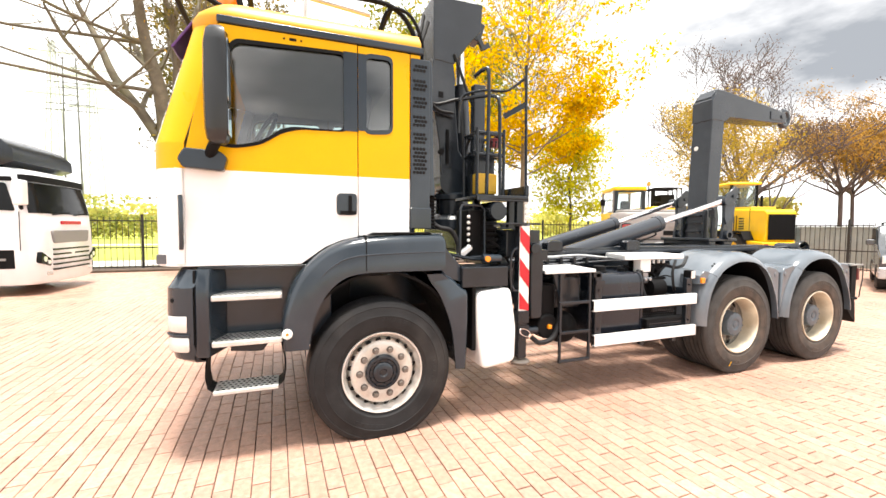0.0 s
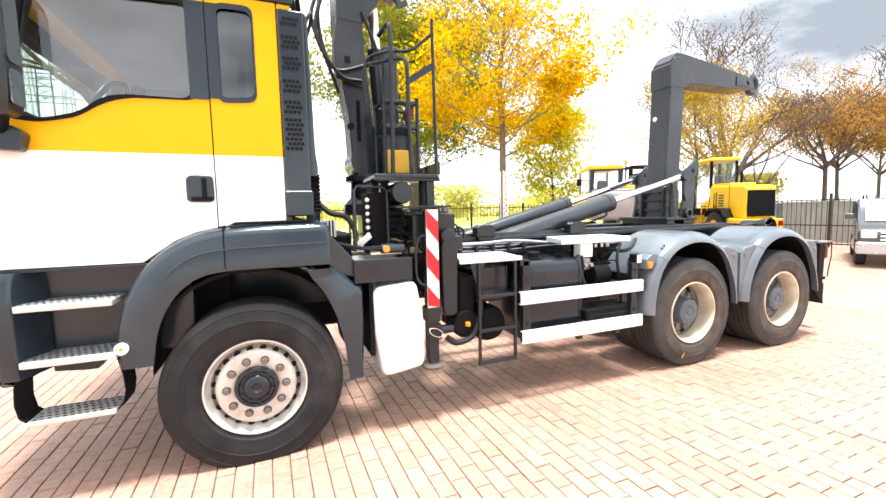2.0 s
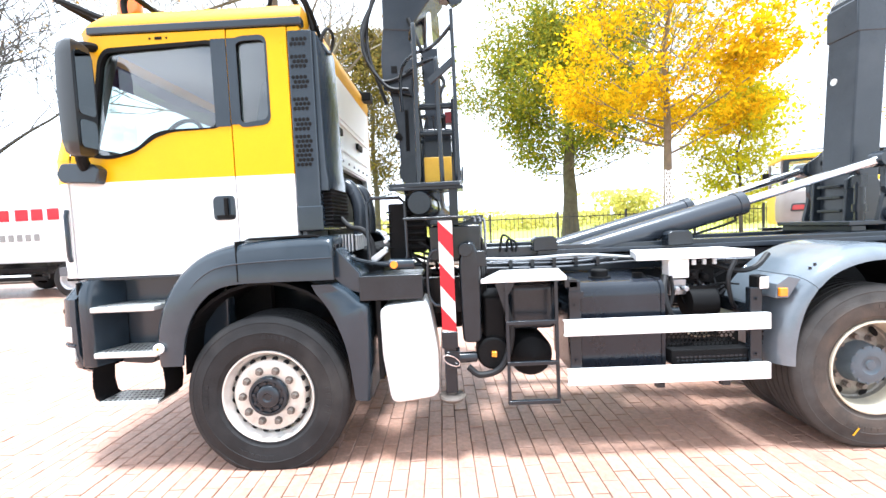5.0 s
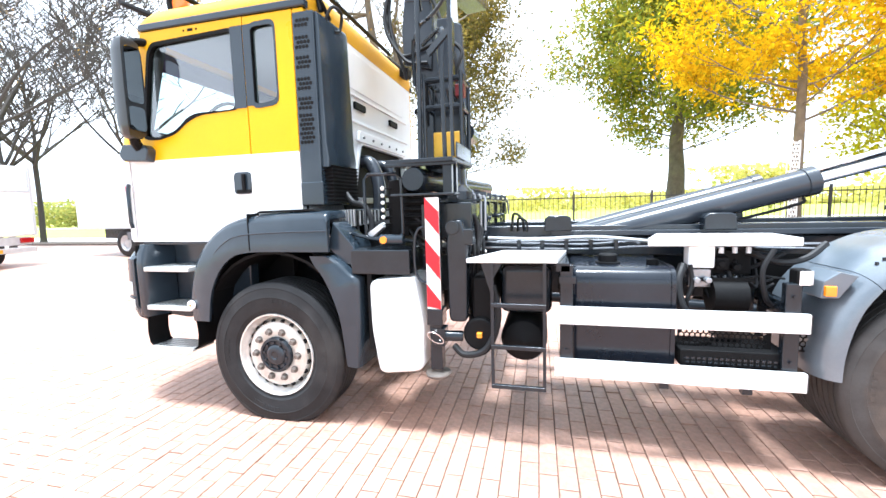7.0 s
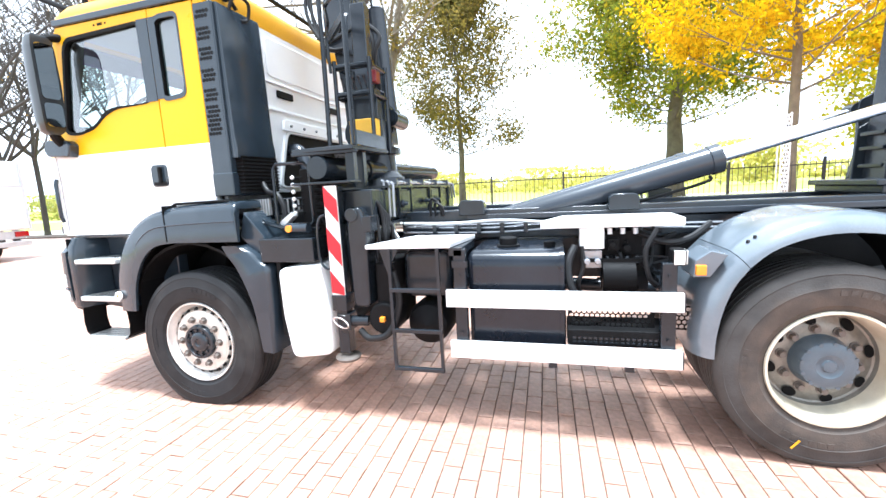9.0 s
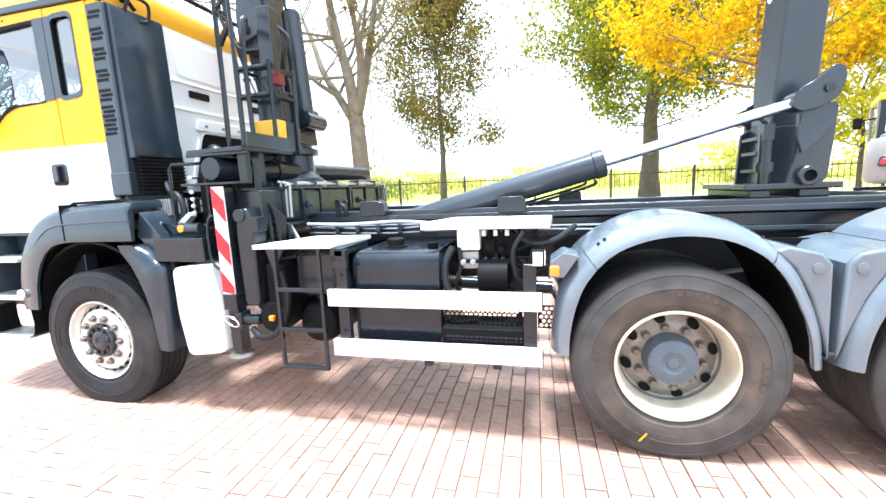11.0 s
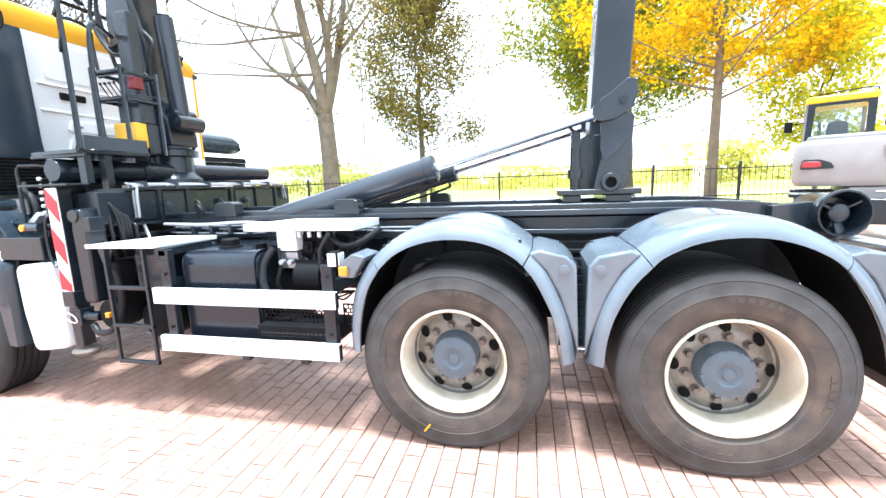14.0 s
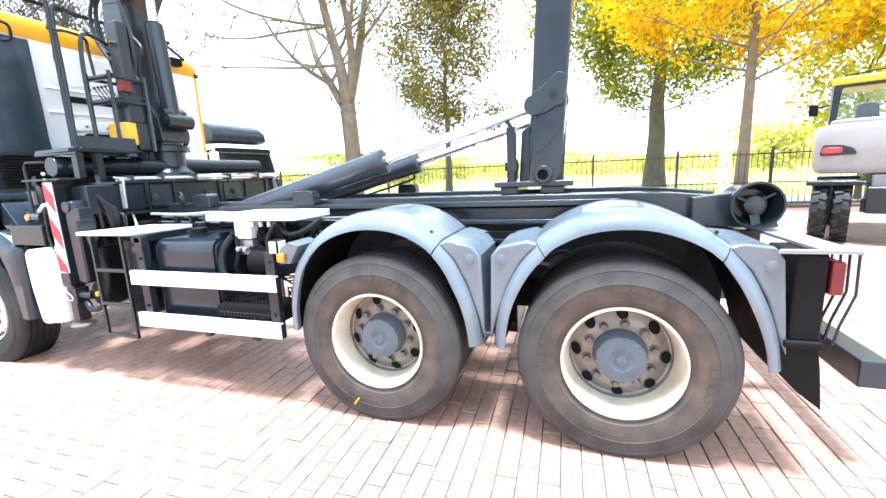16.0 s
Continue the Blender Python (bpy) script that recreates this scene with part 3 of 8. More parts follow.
def wheel_meshes(front):
    tyre = Geo()
    half = [(0.105, 0.292), (0.128, 0.298), (0.140, 0.315), (0.147, 0.335), (0.150, 0.337), (0.153, 0.36), (0.157, 0.40), (0.1575, 0.425), (0.160, 0.427), (0.158, 0.431), (0.154, 0.465), (0.148, 0.490), (0.150, 0.493), (0.140, 0.515), (0.132, 0.528), (0.122, 0.535)]
    tread = []
    for a in (0.095, 0.048, 0.0, -0.048, -0.095):
        tread += [(a + 0.006, 0.5345), (a + 0.004, 0.520), (a - 0.004, 0.520), (a - 0.006, 0.5345)]
    prof = half + tread + [(-a, r) for a, r in half[::-1]] + [(-0.1, 0.29), (0.1, 0.29)]
    tyre.lathe(prof, (0, 0, 0), seg=96, closed=True)
    for k in (0, 1, 2, 3, 4, 5, 14, 15, 16, 17, 18, 30, 31, 32, 33, 34, 35, 44, 45, 46, 47):
        m = Matrix.Rotation(2 * math.pi * k / 60, 4, "Y")
        for sgn in (-1, 1):
            tyre.box(-0.014, 0.014, sgn * 0.1578 - 0.0015, sgn * 0.1578 + 0.0015, 0.388, 0.414, m)
    # the load flattens the tyre on the ground and swells its walls there
    flat = HUB["front" if front else "rear"] + SIT
    for i, (x, y, z) in enumerate(tyre.v):
        if z < -flat + 0.10:
            k = (-flat + 0.10 - z) / 0.15
            tyre.v[i] = (x, y * (1 + (WR - flat) * 2.2 * max(0, k * (1.4 - k))), max(z, -flat + 0.001))
    rim, hub, vents, disc = Geo(), Geo(), Geo(), Geo()
    nuts = []
    if front:
        rim.lathe([(0.118, 0.301), (0.138, 0.306), (0.146, 0.302), (0.144, 0.293), (0.126, 0.286), (0.105, 0.279), (0.096, 0.268), (0.080, 0.262), (0.050, 0.258), (0.045, 0.250)], (0, 0, 0), seg=64)
        disc.lathe([(0.045, 0.250), (0.085, 0.243), (0.112, 0.236), (0.122, 0.222), (0.126, 0.205), (0.126, 0.15), (0.120, 0.128), (0.10, 0.12)], (0, 0, 0), seg=64)
        rim.lathe([(0.118, 0.301), (-0.12, 0.29), (-0.12, 0.28), (0.08, 0.262)], (0, 0, 0), seg=48)
        hub.lathe([(0.09, 0.132), (0.140, 0.130), (0.150, 0.124), (0.152, 0.108), (0.138, 0.100), (0.138, 0.080), (0.150, 0.074), (0.158, 0.058), (0.158, 0.03), (0.150, 0.022), (0.150, 0.0)], (0, 0, 0), seg=40)
        for k in range(10):
            a = 2 * math.pi * k / 10
            hub.cyl((0.092 * math.cos(a), -0.136, 0.092 * math.sin(a)), (0.092 * math.cos(a), -0.152, 0.092 * math.sin(a)), 0.011, seg=6)
        nuts = [(0.1725 * math.cos(2 * math.pi * (k + 0.3) / 10), -0.122, 0.1725 * math.sin(2 * math.pi * (k + 0.3) / 10)) for k in range(10)]
        for k in range(20):
            a = 2 * math.pi * k / 20
            c = Vector((0.2415 * math.cos(a), -0.0995, 0.2415 * math.sin(a)))
            n = Vector((0.45 * math.cos(a), -1, 0.45 * math.sin(a)))
            vents.disc(c + n.normalized() * 0.006, n, 0.022, 14, 0.018)
    else:
        rim.lathe([(0.118, 0.301), (0.138, 0.306), (0.148, 0.303), (0.148, 0.292), (0.132, 0.284), (0.08, 0.275), (0.03, 0.266), (0.0, 0.262)], (0, 0, 0), seg=64)
        disc.lathe([(0.0, 0.262), (-0.020, 0.254), (-0.024, 0.244), (-0.008, 0.207), (0.0, 0.187), (0.0, 0.14), (-0.02, 0.12)], (0, 0, 0), seg=64)
        rim.lathe([(0.118, 0.301), (-0.15, 0.296), (-0.15, 0.288), (-0.018, 0.254)], (0, 0, 0), seg=48)
        hub.lathe([(-0.03, 0.142), (0.005, 0.140), (0.015, 0.136), (0.03, 0.132), (0.072, 0.130), (0.090, 0.124), (0.100, 0.106), (0.100, 0.062), (0.094, 0.055), (0.092, 0.034), (0.100, 0.028), (0.102, 0.0)], (0, 0, 0), seg=40)
        for k in range(12):
            a = 2 * math.pi * k / 12
            hub.cyl((0.118 * math.cos(a), -0.07, 0.118 * math.sin(a)), (0.118 * math.cos(a), -0.098, 0.118 * math.sin(a)), 0.011, seg=6)
        nuts = [(0.1725 * math.cos(2 * math.pi * k / 10), 0.003, 0.1725 * math.sin(2 * math.pi * k / 10)) for k in range(10)]
        for k in range(8):
            a = 2 * math.pi * (k + 0.5) / 8
            c = Vector((0.2235 * math.cos(a), 0.0140, 0.2235 * math.sin(a)))
            n = Vector((0.45 * math.cos(a), -1, 0.45 * math.sin(a))).normalized()
            vents.disc(c + n * 0.006, n, 0.029, 18, 0.037)
    nut = Geo().cyl((0, 0.0, 0), (0, -0.034, 0), 0.021, 0.017, 6)
    nut.cyl((0, 0.0, 0), (0, -0.008, 0), 0.027, seg=12)
    return tyre, rim, hub, vents, nut, nuts, disc


WHEEL_MESH = {}
for front in (True, False):
    g = wheel_meshes(front)
    key = "front" if front else "rear"
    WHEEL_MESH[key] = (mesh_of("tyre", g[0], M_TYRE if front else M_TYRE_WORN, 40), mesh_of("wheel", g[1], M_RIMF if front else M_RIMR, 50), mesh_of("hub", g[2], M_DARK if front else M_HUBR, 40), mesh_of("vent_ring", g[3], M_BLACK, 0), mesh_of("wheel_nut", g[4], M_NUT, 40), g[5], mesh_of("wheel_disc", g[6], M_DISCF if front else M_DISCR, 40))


def wheel(x, y, key, near=True, spin=0.0, detail=True):
    me = WHEEL_MESH[key]
    w = part("wheel", me[1], None, truck)
    w.matrix_basis = pose(x, y, HUB[key], 0, 0, 0 if near else 180) @ pose(0, 0, 0, 0, spin, 0)
    part("tyre", me[0], None, w).matrix_basis = pose(0, 0, 0, 0, -spin, 0)
    part("hub", me[2], None, w)
    part("wheel_disc", me[6], None, w)
    if detail:
        tagged(part("vent_ring", me[3], None, w), kind="stuff")
        for p in me[5]:
            part("wheel_nut", me[4], None, w).location = p
    return w


wheel(FX, NEAR + 0.165, "front", True, 11)
wheel(FX, FAR - 0.165, "front", False, 0)
for x, s in ((MX, 9), (RX, 24)):
    wheel(x, NEAR + 0.168, "rear", True, s)
    wheel(x, FAR - 0.168, "rear", False, s)
    for y in (NEAR + 0.50, FAR - 0.50):
        wheel(x, y, "rear", y > 4, 0, False)
tyre_mark = part("paint_mark", Geo().box(-0.005, 0.005, 0, 0.002, -0.03, 0.03), M_YELLOW, truck, "thin yellow chalk mark on the tyre")
tyre_mark.matrix_basis = pose(4.43, 2.953, 0.105, 0, 38, 0)
part("axle_beam", Geo().cyl((FX, 3.2, 0.466), (FX, 5.2, 0.466), 0.07), M_DARK, truck)
for x in (MX, RX):
    ax = Geo().cyl((x, 3.1, HUB["rear"]), (x, 5.3, HUB["rear"]), 0.085)
    ax.lathe([(-0.22, 0.1), (-0.16, 0.19), (0, 0.23), (0.16, 0.19), (0.22, 0.1)], (x, CY, HUB["rear"]), (0, 1, 0), 20)
    part("drive_axle", ax, M_DARK, truck)

# chassis, subframe, drive line
for y in (3.80, 4.53):
    g = Geo().box(-0.3, 6.75, y, y + 0.07, 0.80, 1.10)
    part("chassis_rail", g, M_DARK, truck, bevel=0.008)
for x in (0.1, 1.3, 2.4, 3.5, 5.28, 6.6):
    part("cross_member", Geo().box(x, x + 0.10, 3.86, 4.54, 0.84, 1.06), M_DARK, truck, bevel=0.006)
part("gearbox", Geo().box(0.2, 1.7, 3.95, 4.45, 0.55, 1.15).cyl((1.7, CY, 0.72), (2.0, CY, 0.72), 0.14), M_BLACK, truck, bevel=0.04)
part("propshaft", Geo().cyl((2.0, CY, 0.72), (4.4, CY, 0.60), 0.055).cyl((4.8, CY, 0.58), (5.8, CY, 0.58), 0.05), M_DARK, truck)
for y in (3.62, 4.72):
    part("leaf_spring", Geo().prism([(4.45, 0.78), (5.28, 0.92), (6.1, 0.78), (6.1, 0.70), (5.28, 0.80), (4.45, 0.70)], "y", y, y + 0.09), M_BLACK, truck, bevel=0.01)
# the loader's own frame
for y in (3.74, 4.56):
    g = Geo().box(2.05, 6.15, y, y + 0.10, 1.115, 1.25)
    g.prism([(2.05, 1.253), (6.10, 1.253), (6.22, 1.20), (6.75, 1.13), (6.75, 1.28), (6.32, 1.325), (6.1, 1.335), (2.05, 1.335)], "y", y - 0.01, y + 0.11)
    part("loader_rail", g, M_ARM, truck, bevel=0.008)
    part("slide_rail", Geo().box(2.6, 6.0, y - 0.055, y - 0.014, 1.262, 1.300).box(4.95, 5.95, y - 0.05, y - 0.013, 1.14, 1.17), M_CYL, truck, bevel=0.004)
for x, w in ((2.05, 0.2), (3.4, 0.12), (4.9, 0.10), (6.0, 0.16)):
    part("loader_cross_member", Geo().box(x, x + w, 3.85, 4.55, 1.13, 1.29), M_DARK, truck, bevel=0.006)
for x, y in ((3.60, 3.60), (2.55, 3.62), (4.05, 4.64)):
    part("locking_block", Geo().prism([(x, 1.30), (x + 0.2, 1.30), (x + 0.19, 1.40), (x + 0.16, 1.415), (x + 0.03, 1.415), (x, 1.39)], "y", y, y + 0.11), M_DARK, truck, bevel=0.01)
part("grease_hoses", Geo().tube(smooth_path([(2.35, 3.7, 1.30), (2.36, 3.66, 1.40), (2.42, 3.64, 1.37), (2.42, 3.66, 1.30)]), 0.010).tube(smooth_path([(2.30, 3.72, 1.30), (2.32, 3.70, 1.43), (2.38, 3.68, 1.40), (2.40, 3.70, 1.30)]), 0.010), M_RUBBER, truck)

# lift cylinders, rods and the hook arm
for y, r0 in ((3.82, 0.105), (4.56, 0.105)):
    a, b, c = Vector((2.45, y, 1.125)), Vector((4.30, y, 1.61)), Vector((5.46, y, 1.925))
    d = (b - a).normalized()
    g = Geo().tube([a, b - d * 0.05, b - d * 0.045, b + d * 0.02, b + d * 0.03], [0.092, 0.092, 0.099, 0.099, 0.085], 32)
    cylinder = part("lift_cylinder", g, M_CYL, truck, smooth=40)
    part("piston_rod", Geo().cyl(b, c, 0.036, seg=20), M_CHROME, cylinder, "polished chrome piston rod")
    part("oil_pipe", Geo().tube(smooth_path([a + Vector((0.2, 0, -0.05)), a + d * 0.9 + Vector((0, 0, -0.135)), b - d * 0.12 + Vector((0, 0, -0.14)), b - d * 0.03 + Vector((0, 0, -0.10))]), 0.011), M_RUBBER, cylinder)
    part("rod_eye", Geo().cyl(c + Vector((0, -0.06, 0)), c + Vector((0, 0.06, 0)), 0.065), M_ARM, cylinder)
arm = Geo().prism([(5.385, 1.38), (5.63, 1.38), (5.715, 3.10), (5.47, 3.10)], "y", 4.03, 4.32)
hook_arm = part("hook_arm", arm, M_ARM, truck, "anthracite steel hook arm with scuffed paint", bevel=0.014)
for y in (4.018, 4.323):
    part("arm_sleeve", Geo().prism([(5.36, 1.40), (5.64, 1.40), (5.655, 1.74), (5.62, 1.80), (5.44, 1.80), (5.385, 1.72)], "y", y, y + 0.012), M_ARM, hook_arm, bevel=0.004)
for z in (1.50, 1.62, 1.72):
    part("sleeve_bar", Geo().box(5.345, 5.39, 4.06, 4.29, z, z + 0.025), M_DARK, hook_arm, bevel=0.004)
for y in (4.00, 4.32):
    part("sleeve_cheek", Geo().prism([(5.33, 1.40), (5.41, 1.40), (5.41, 1.82), (5.35, 1.78)], "y", y, y + 0.03), M_DARK, hook_arm, bevel=0.006)
part("jib", Geo().prism([(5.47, 3.05), (5.72, 3.05), (5.79, 3.11), (6.90, 3.13), (7.07, 3.15), (7.09, 3.21), (7.05, 3.30), (6.85, 3.33), (5.70, 3.47), (5.56, 3.47), (5.47, 3.36)], "y", 4.045, 4.305), M_ARM, hook_arm, bevel=0.012)
part("knee_plate", Geo().prism([(5.455, 3.04), (5.73, 3.04), (5.82, 3.11), (5.82, 3.22), (5.66, 3.41), (5.53, 3.41), (5.455, 3.31)], "y", 4.025, 4.325), M_ARM, hook_arm, bevel=0.01)
part("jib_stiffener", Geo().box(6.70, 6.98, 4.035, 4.045, 3.17, 3.29).cyl((6.95, 4.02, 3.23), (6.95, 4.04, 3.23), 0.03), M_ARM, hook_arm, bevel=0.004)
hk = [(math.cos(radians(a)) * 0.10 + 7.215, 4.175, math.sin(radians(a)) * 0.11 + 3.255) for a in range(0, 360, 15)]
part("hook", Geo().tube(hk, 0.042, 12, True), M_ARM, hook_arm, "worn steel lifting hook")
part("painted_dot", Geo().cyl((5.452, 4.235, 2.68), (5.441, 4.235, 2.68), 0.03), M_WHITEFILM, hook_arm)
for y in (3.79, 4.50):
    low = Geo().prism(rounded([(5.415, 1.41), (5.60, 1.41), (5.632, 1.46), (5.648, 1.66), (5.66, 1.90), (5.50, 1.93), (5.455, 1.86), (5.465, 1.64)], 0.02, 2), "y", y + 0.012, y + 0.05)
    pl = part("lug_plate", low, M_ARM, truck, bevel=0.006)
    part("lug_cheek", Geo().prism(rounded([(5.43, 1.90), (5.45, 1.86), (5.53, 1.865), (5.64, 1.93), (5.675, 2.04), (5.66, 2.11), (5.61, 2.125), (5.57, 2.09), (5.50, 2.03), (5.44, 2.00)], 0.025, 3), "y", y - 0.016, y + 0.010), M_ARM, pl, bevel=0.006)
    part("lug_fold", Geo().add([(5.47, y + 0.010, 1.86), (5.655, y + 0.010, 1.86), (5.65, y + 0.008, 1.80), (5.56, y - 0.002, 1.68), (5.475, y - 0.010, 1.61), (5.45, y - 0.004, 1.70), (5.47, y + 0.030, 1.86), (5.655, y + 0.030, 1.86), (5.65, y + 0.030, 1.80), (5.56, y + 0.030, 1.68), (5.475, y + 0.030, 1.61), (5.45, y + 0.030, 1.70)], [(5, 4, 3, 2, 1, 0), (6, 7, 8, 9, 10, 11)] + [(k, (k + 1) % 6, 6 + (k + 1) % 6, 6 + k) for k in range(6)]), M_ARM, pl, smooth=0)
    part("pivot_pin", Geo().cyl((5.585, y - 0.030, 1.985), (5.585, y + 0.07, 1.985), 0.026), M_DARK, pl)
    part("pivot_boss", Geo().lathe([(0, 0.062), (0.035, 0.062), (0.042, 0.056), (0.042, 0.036), (0.012, 0.034), (0.012, 0)], (5.52, y + 0.012, 1.468)), M_ARM, pl)
    part("boss_hole", Geo().disc((5.52, y - 0.004, 1.468), (0, -1, 0), 0.034, 20), M_BLACK, pl)
part("tilt_frame", Geo().box(5.18, 5.72, 3.80, 4.55, 1.385, 1.425).box(5.22, 5.34, 3.82, 4.53, 1.335, 1.385).box(5.5, 5.66, 3.82, 4.53, 1.335, 1.385), M_ARM, truck, bevel=0.008)
part("sequence_valve", Geo().cyl((5.30, 3.84, 1.42), (5.30, 3.84, 1.74), 0.035).cyl((5.30, 3.84, 1.50), (5.30, 3.84, 1.56), 0.05).box(5.27, 5.33, 3.80, 3.88, 1.70, 1.80).tube(smooth_path([(5.30, 3.84, 1.8), (5.26, 3.84, 1.86), (5.36, 3.84, 1.92)]), 0.012), M_DARK, truck)

# cab shell
DOOR = [(-0.605, 1.285), (0.10, 1.285), (0.17, 1.335), (0.27, 1.405), (0.38, 1.45), (0.498, 1.475), (0.498, 2.858), (-0.385, 2.858), (-0.425, 2.80), (-0.590, 2.05), (-0.605, 1.95)]
WIN1 = rounded([(-0.445, 2.09), (-0.30, 2.075), (-0.14, 2.115), (-0.02, 2.205), (0.08, 2.232), (0.415, 2.236), (0.415, 2.785), (-0.29, 2.760), (-0.335, 2.70)], 0.05, 3)
WIN2 = rounded([(0.555, 2.245), (0.755, 2.262), (0.755, 2.795), (0.555, 2.79)], 0.05, 3)
QUARTER = [(0.504, 1.48), (0.895, 1.49), (0.895, 2.858), (0.504, 2.858)]


def cab_side(y0, y1, near):
    d = part("door", panel(DOOR, [WIN1], y0, y1), M_CAB, truck, "yellow over white cab door", bevel=0.006)
    out = y0 if near else y1
    s = -1 if near else 1
    part("window_pane", Geo().add([(px, (y0 + y1) / 2, pz) for px, pz in WIN1], [tuple(range(len(WIN1)))]), M_GLASS, d, "tinted side window").visible_shadow = False
    inn = y1 + 0.003 if near else y0 - 0.015
    part("door_lining", panel(DOOR, [[(px * 1.0, pz) for px, pz in WIN1]], inn, inn + 0.012), M_LINING, d, "grey door trim")
    part("window_channel", ring_frame(WIN1, -0.001, y0 + 0.002, y1 - 0.002, 0.007), M_BLACK, d)
    part("window_seal", ring_frame(WIN1, 0.018, min(out, out + s * 0.004), max(out, out + s * 0.004), 0.012), M_BLACK, d)
    part("seam_seal", Geo().box(0.494, 0.508, (y0 + y1) / 2 - 0.006, (y0 + y1) / 2 + 0.006, 1.48, 2.85), M_BLACK, d)
    part("pillar_cover", Geo().box(0.40, 0.498, min(out, out + s * 0.005), max(out, out + s * 0.005), 2.24, 2.80), M_FENDER, d)
    hz = Geo().prism(rounded([(0.345, 1.632), (0.492, 1.632), (0.492, 1.792), (0.365, 1.792), (0.345, 1.77)], 0.03, 3), "y", min(out, out + s * 0.012), max(out, out + s * 0.012))
    hd = part("door_handle", hz, M_FENDER, d, "dark grey recessed door handle", bevel=0.006)
    part("lock_barrel", Geo().box(0.43, 0.452, min(out + s * 0.013, out + s * 0.034), max(out + s * 0.013, out + s * 0.034), 1.66, 1.775).box(0.37, 0.485, min(out + s * 0.013, out + s * 0.02), max(out + s * 0.013, out + s * 0.02), 1.64, 1.665), M_BLACK, d, bevel=0.004)
    part("grab_rail", Geo().tube([(-0.625, out + s * 0.02, 1.40), (-0.62, out + s * 0.035, 1.44), (-0.62, out + s * 0.035, 1.70), (-0.625, out + s * 0.02, 1.74)], 0.014), M_FENDER, d)
    part("badge", Geo().box(0.0, 0.012, min(out, out + s * 0.004), max(out, out + s * 0.004), 2.818, 2.83).box(0.04, 0.085, min(out, out + s * 0.004), max(out, out + s * 0.004), 2.815, 2.833).box(0.11, 0.122, min(out, out + s * 0.004), max(out, out + s * 0.004), 2.818, 2.83), M_BLACK, d)
    q = part("cab_quarter_panel", panel(QUARTER, [WIN2], y0, y1), M_CAB, truck, bevel=0.006)
    part("window_pane", Geo().add([(px, (y0 + y1) / 2, pz) for px, pz in WIN2], [tuple(range(len(WIN2)))]), M_GLASS, q, "tinted rear side window").visible_shadow = False
    part("panel_lining", panel(QUARTER, [WIN2], inn, inn + 0.012), M_LINING, q, "grey cab trim")
    part("window_channel", ring_frame(WIN2, -0.001, y0 + 0.002, y1 - 0.002, 0.007), M_BLACK, q)
    part("window_seal", ring_frame(WIN2, 0.02, min(out, out + s * 0.004), max(out, out + s * 0.004), 0.012), M_FENDER, q)
    part("pillar_cover", Geo().box(0.504, 0.565, min(out, out + s * 0.005), max(out, out + s * 0.005), 2.25, 2.80), M_FENDER, q)
    return d


CS0, CS1 = 3.07, 3.11
door_near = cab_side(CS0, CS1, True)
door_far = cab_side(2 * CY - CS1, 2 * CY - CS0, False)


def plan_ring(xf, side, z, xr=0.0, n=6, r=0.20):
    """The cab's front in plan at one height, from one side round to the other."""
    pts = []
    a0, a1 = side, 2 * CY - side
    pts.append((xr, a0, z))
    for k in range(n + 1):
        t = radians(90 * k / n)
        pts.append((xf + r - r * math.sin(t), a0 + r - r * math.cos(t), z))
    for k in range(1, 6):
        t = k / 6
        pts.append((xf - 0.05 * math.sin(math.pi * t), a0 + r + (a1 - a0 - 2 * r) * t, z))
    for k in range(n, -1, -1):
        t = radians(90 * k / n)
        pts.append((xf + r - r * math.sin(t), a1 - r + r * math.cos(t), z))
    pts.append((xr, a1, z))
    return pts


part("cab_front", Geo().loft([plan_ring(-0.80, 3.075, z, -0.607) for z in (1.285, 1.6, 1.9, 2.08)], False), M_CAB, truck, smooth=50)
part("front_corner_trim", Geo().box(-0.66, -0.61, 3.058, 3.07, 1.30, 1.92), M_CAB, truck, bevel=0.005)
# windscreen pillars, header and roof
ws_low, ws_top = plan_ring(-0.80, 3.075, 2.08, -0.607), plan_ring(-0.58, 3.115, 2.86, -0.40)
n_ring = len(ws_low)
for name, ids in (("a_pillar", range(0, 6)), ("a_pillar", range(n_ring - 6, n_ring))):
    part(name, Geo().loft([[ws_low[i] for i in ids], [tuple(0.5 * (Vector(ws_low[i]) + Vector(ws_top[i]))) for i in ids], [ws_top[i] for i in ids]], False), M_CAB, truck, smooth=50)
ids = range(5, n_ring - 5)
ws = part("windscreen", Geo().loft([[ws_low[i] for i in ids], [ws_top[i] for i in ids]], False), M_WSGLASS, truck, "large clear windscreen", smooth=60)
ws.visible_shadow = False
part("roof_gutter", Geo().box(-0.40, 1.0, 3.055, 3.12, 2.862, 2.912), M_FENDER, truck, bevel=0.01)
part("roof_gutter", Geo().box(-0.40, 1.0, 2 * CY - 3.12, 2 * CY - 3.055, 2.862, 2.912), M_FENDER, truck, bevel=0.01)
roof_rings = []
for z, xf, side, xr in ((2.862, -0.58, 3.115, 0.985), (2.915, -0.575, 3.085, 0.99), (2.96, -0.55, 3.095, 0.99), (3.02, -0.48, 3.13, 0.98), (3.06, -0.36, 3.22, 0.95), (3.075, -0.2, 3.4, 0.90)):
    roof_rings.append(plan_ring(xf, side, z, xr, r=0.22))
part("cab_roof", Geo().loft(roof_rings), M_YELLOW, truck, "yellow painted cab roof", smooth=50)
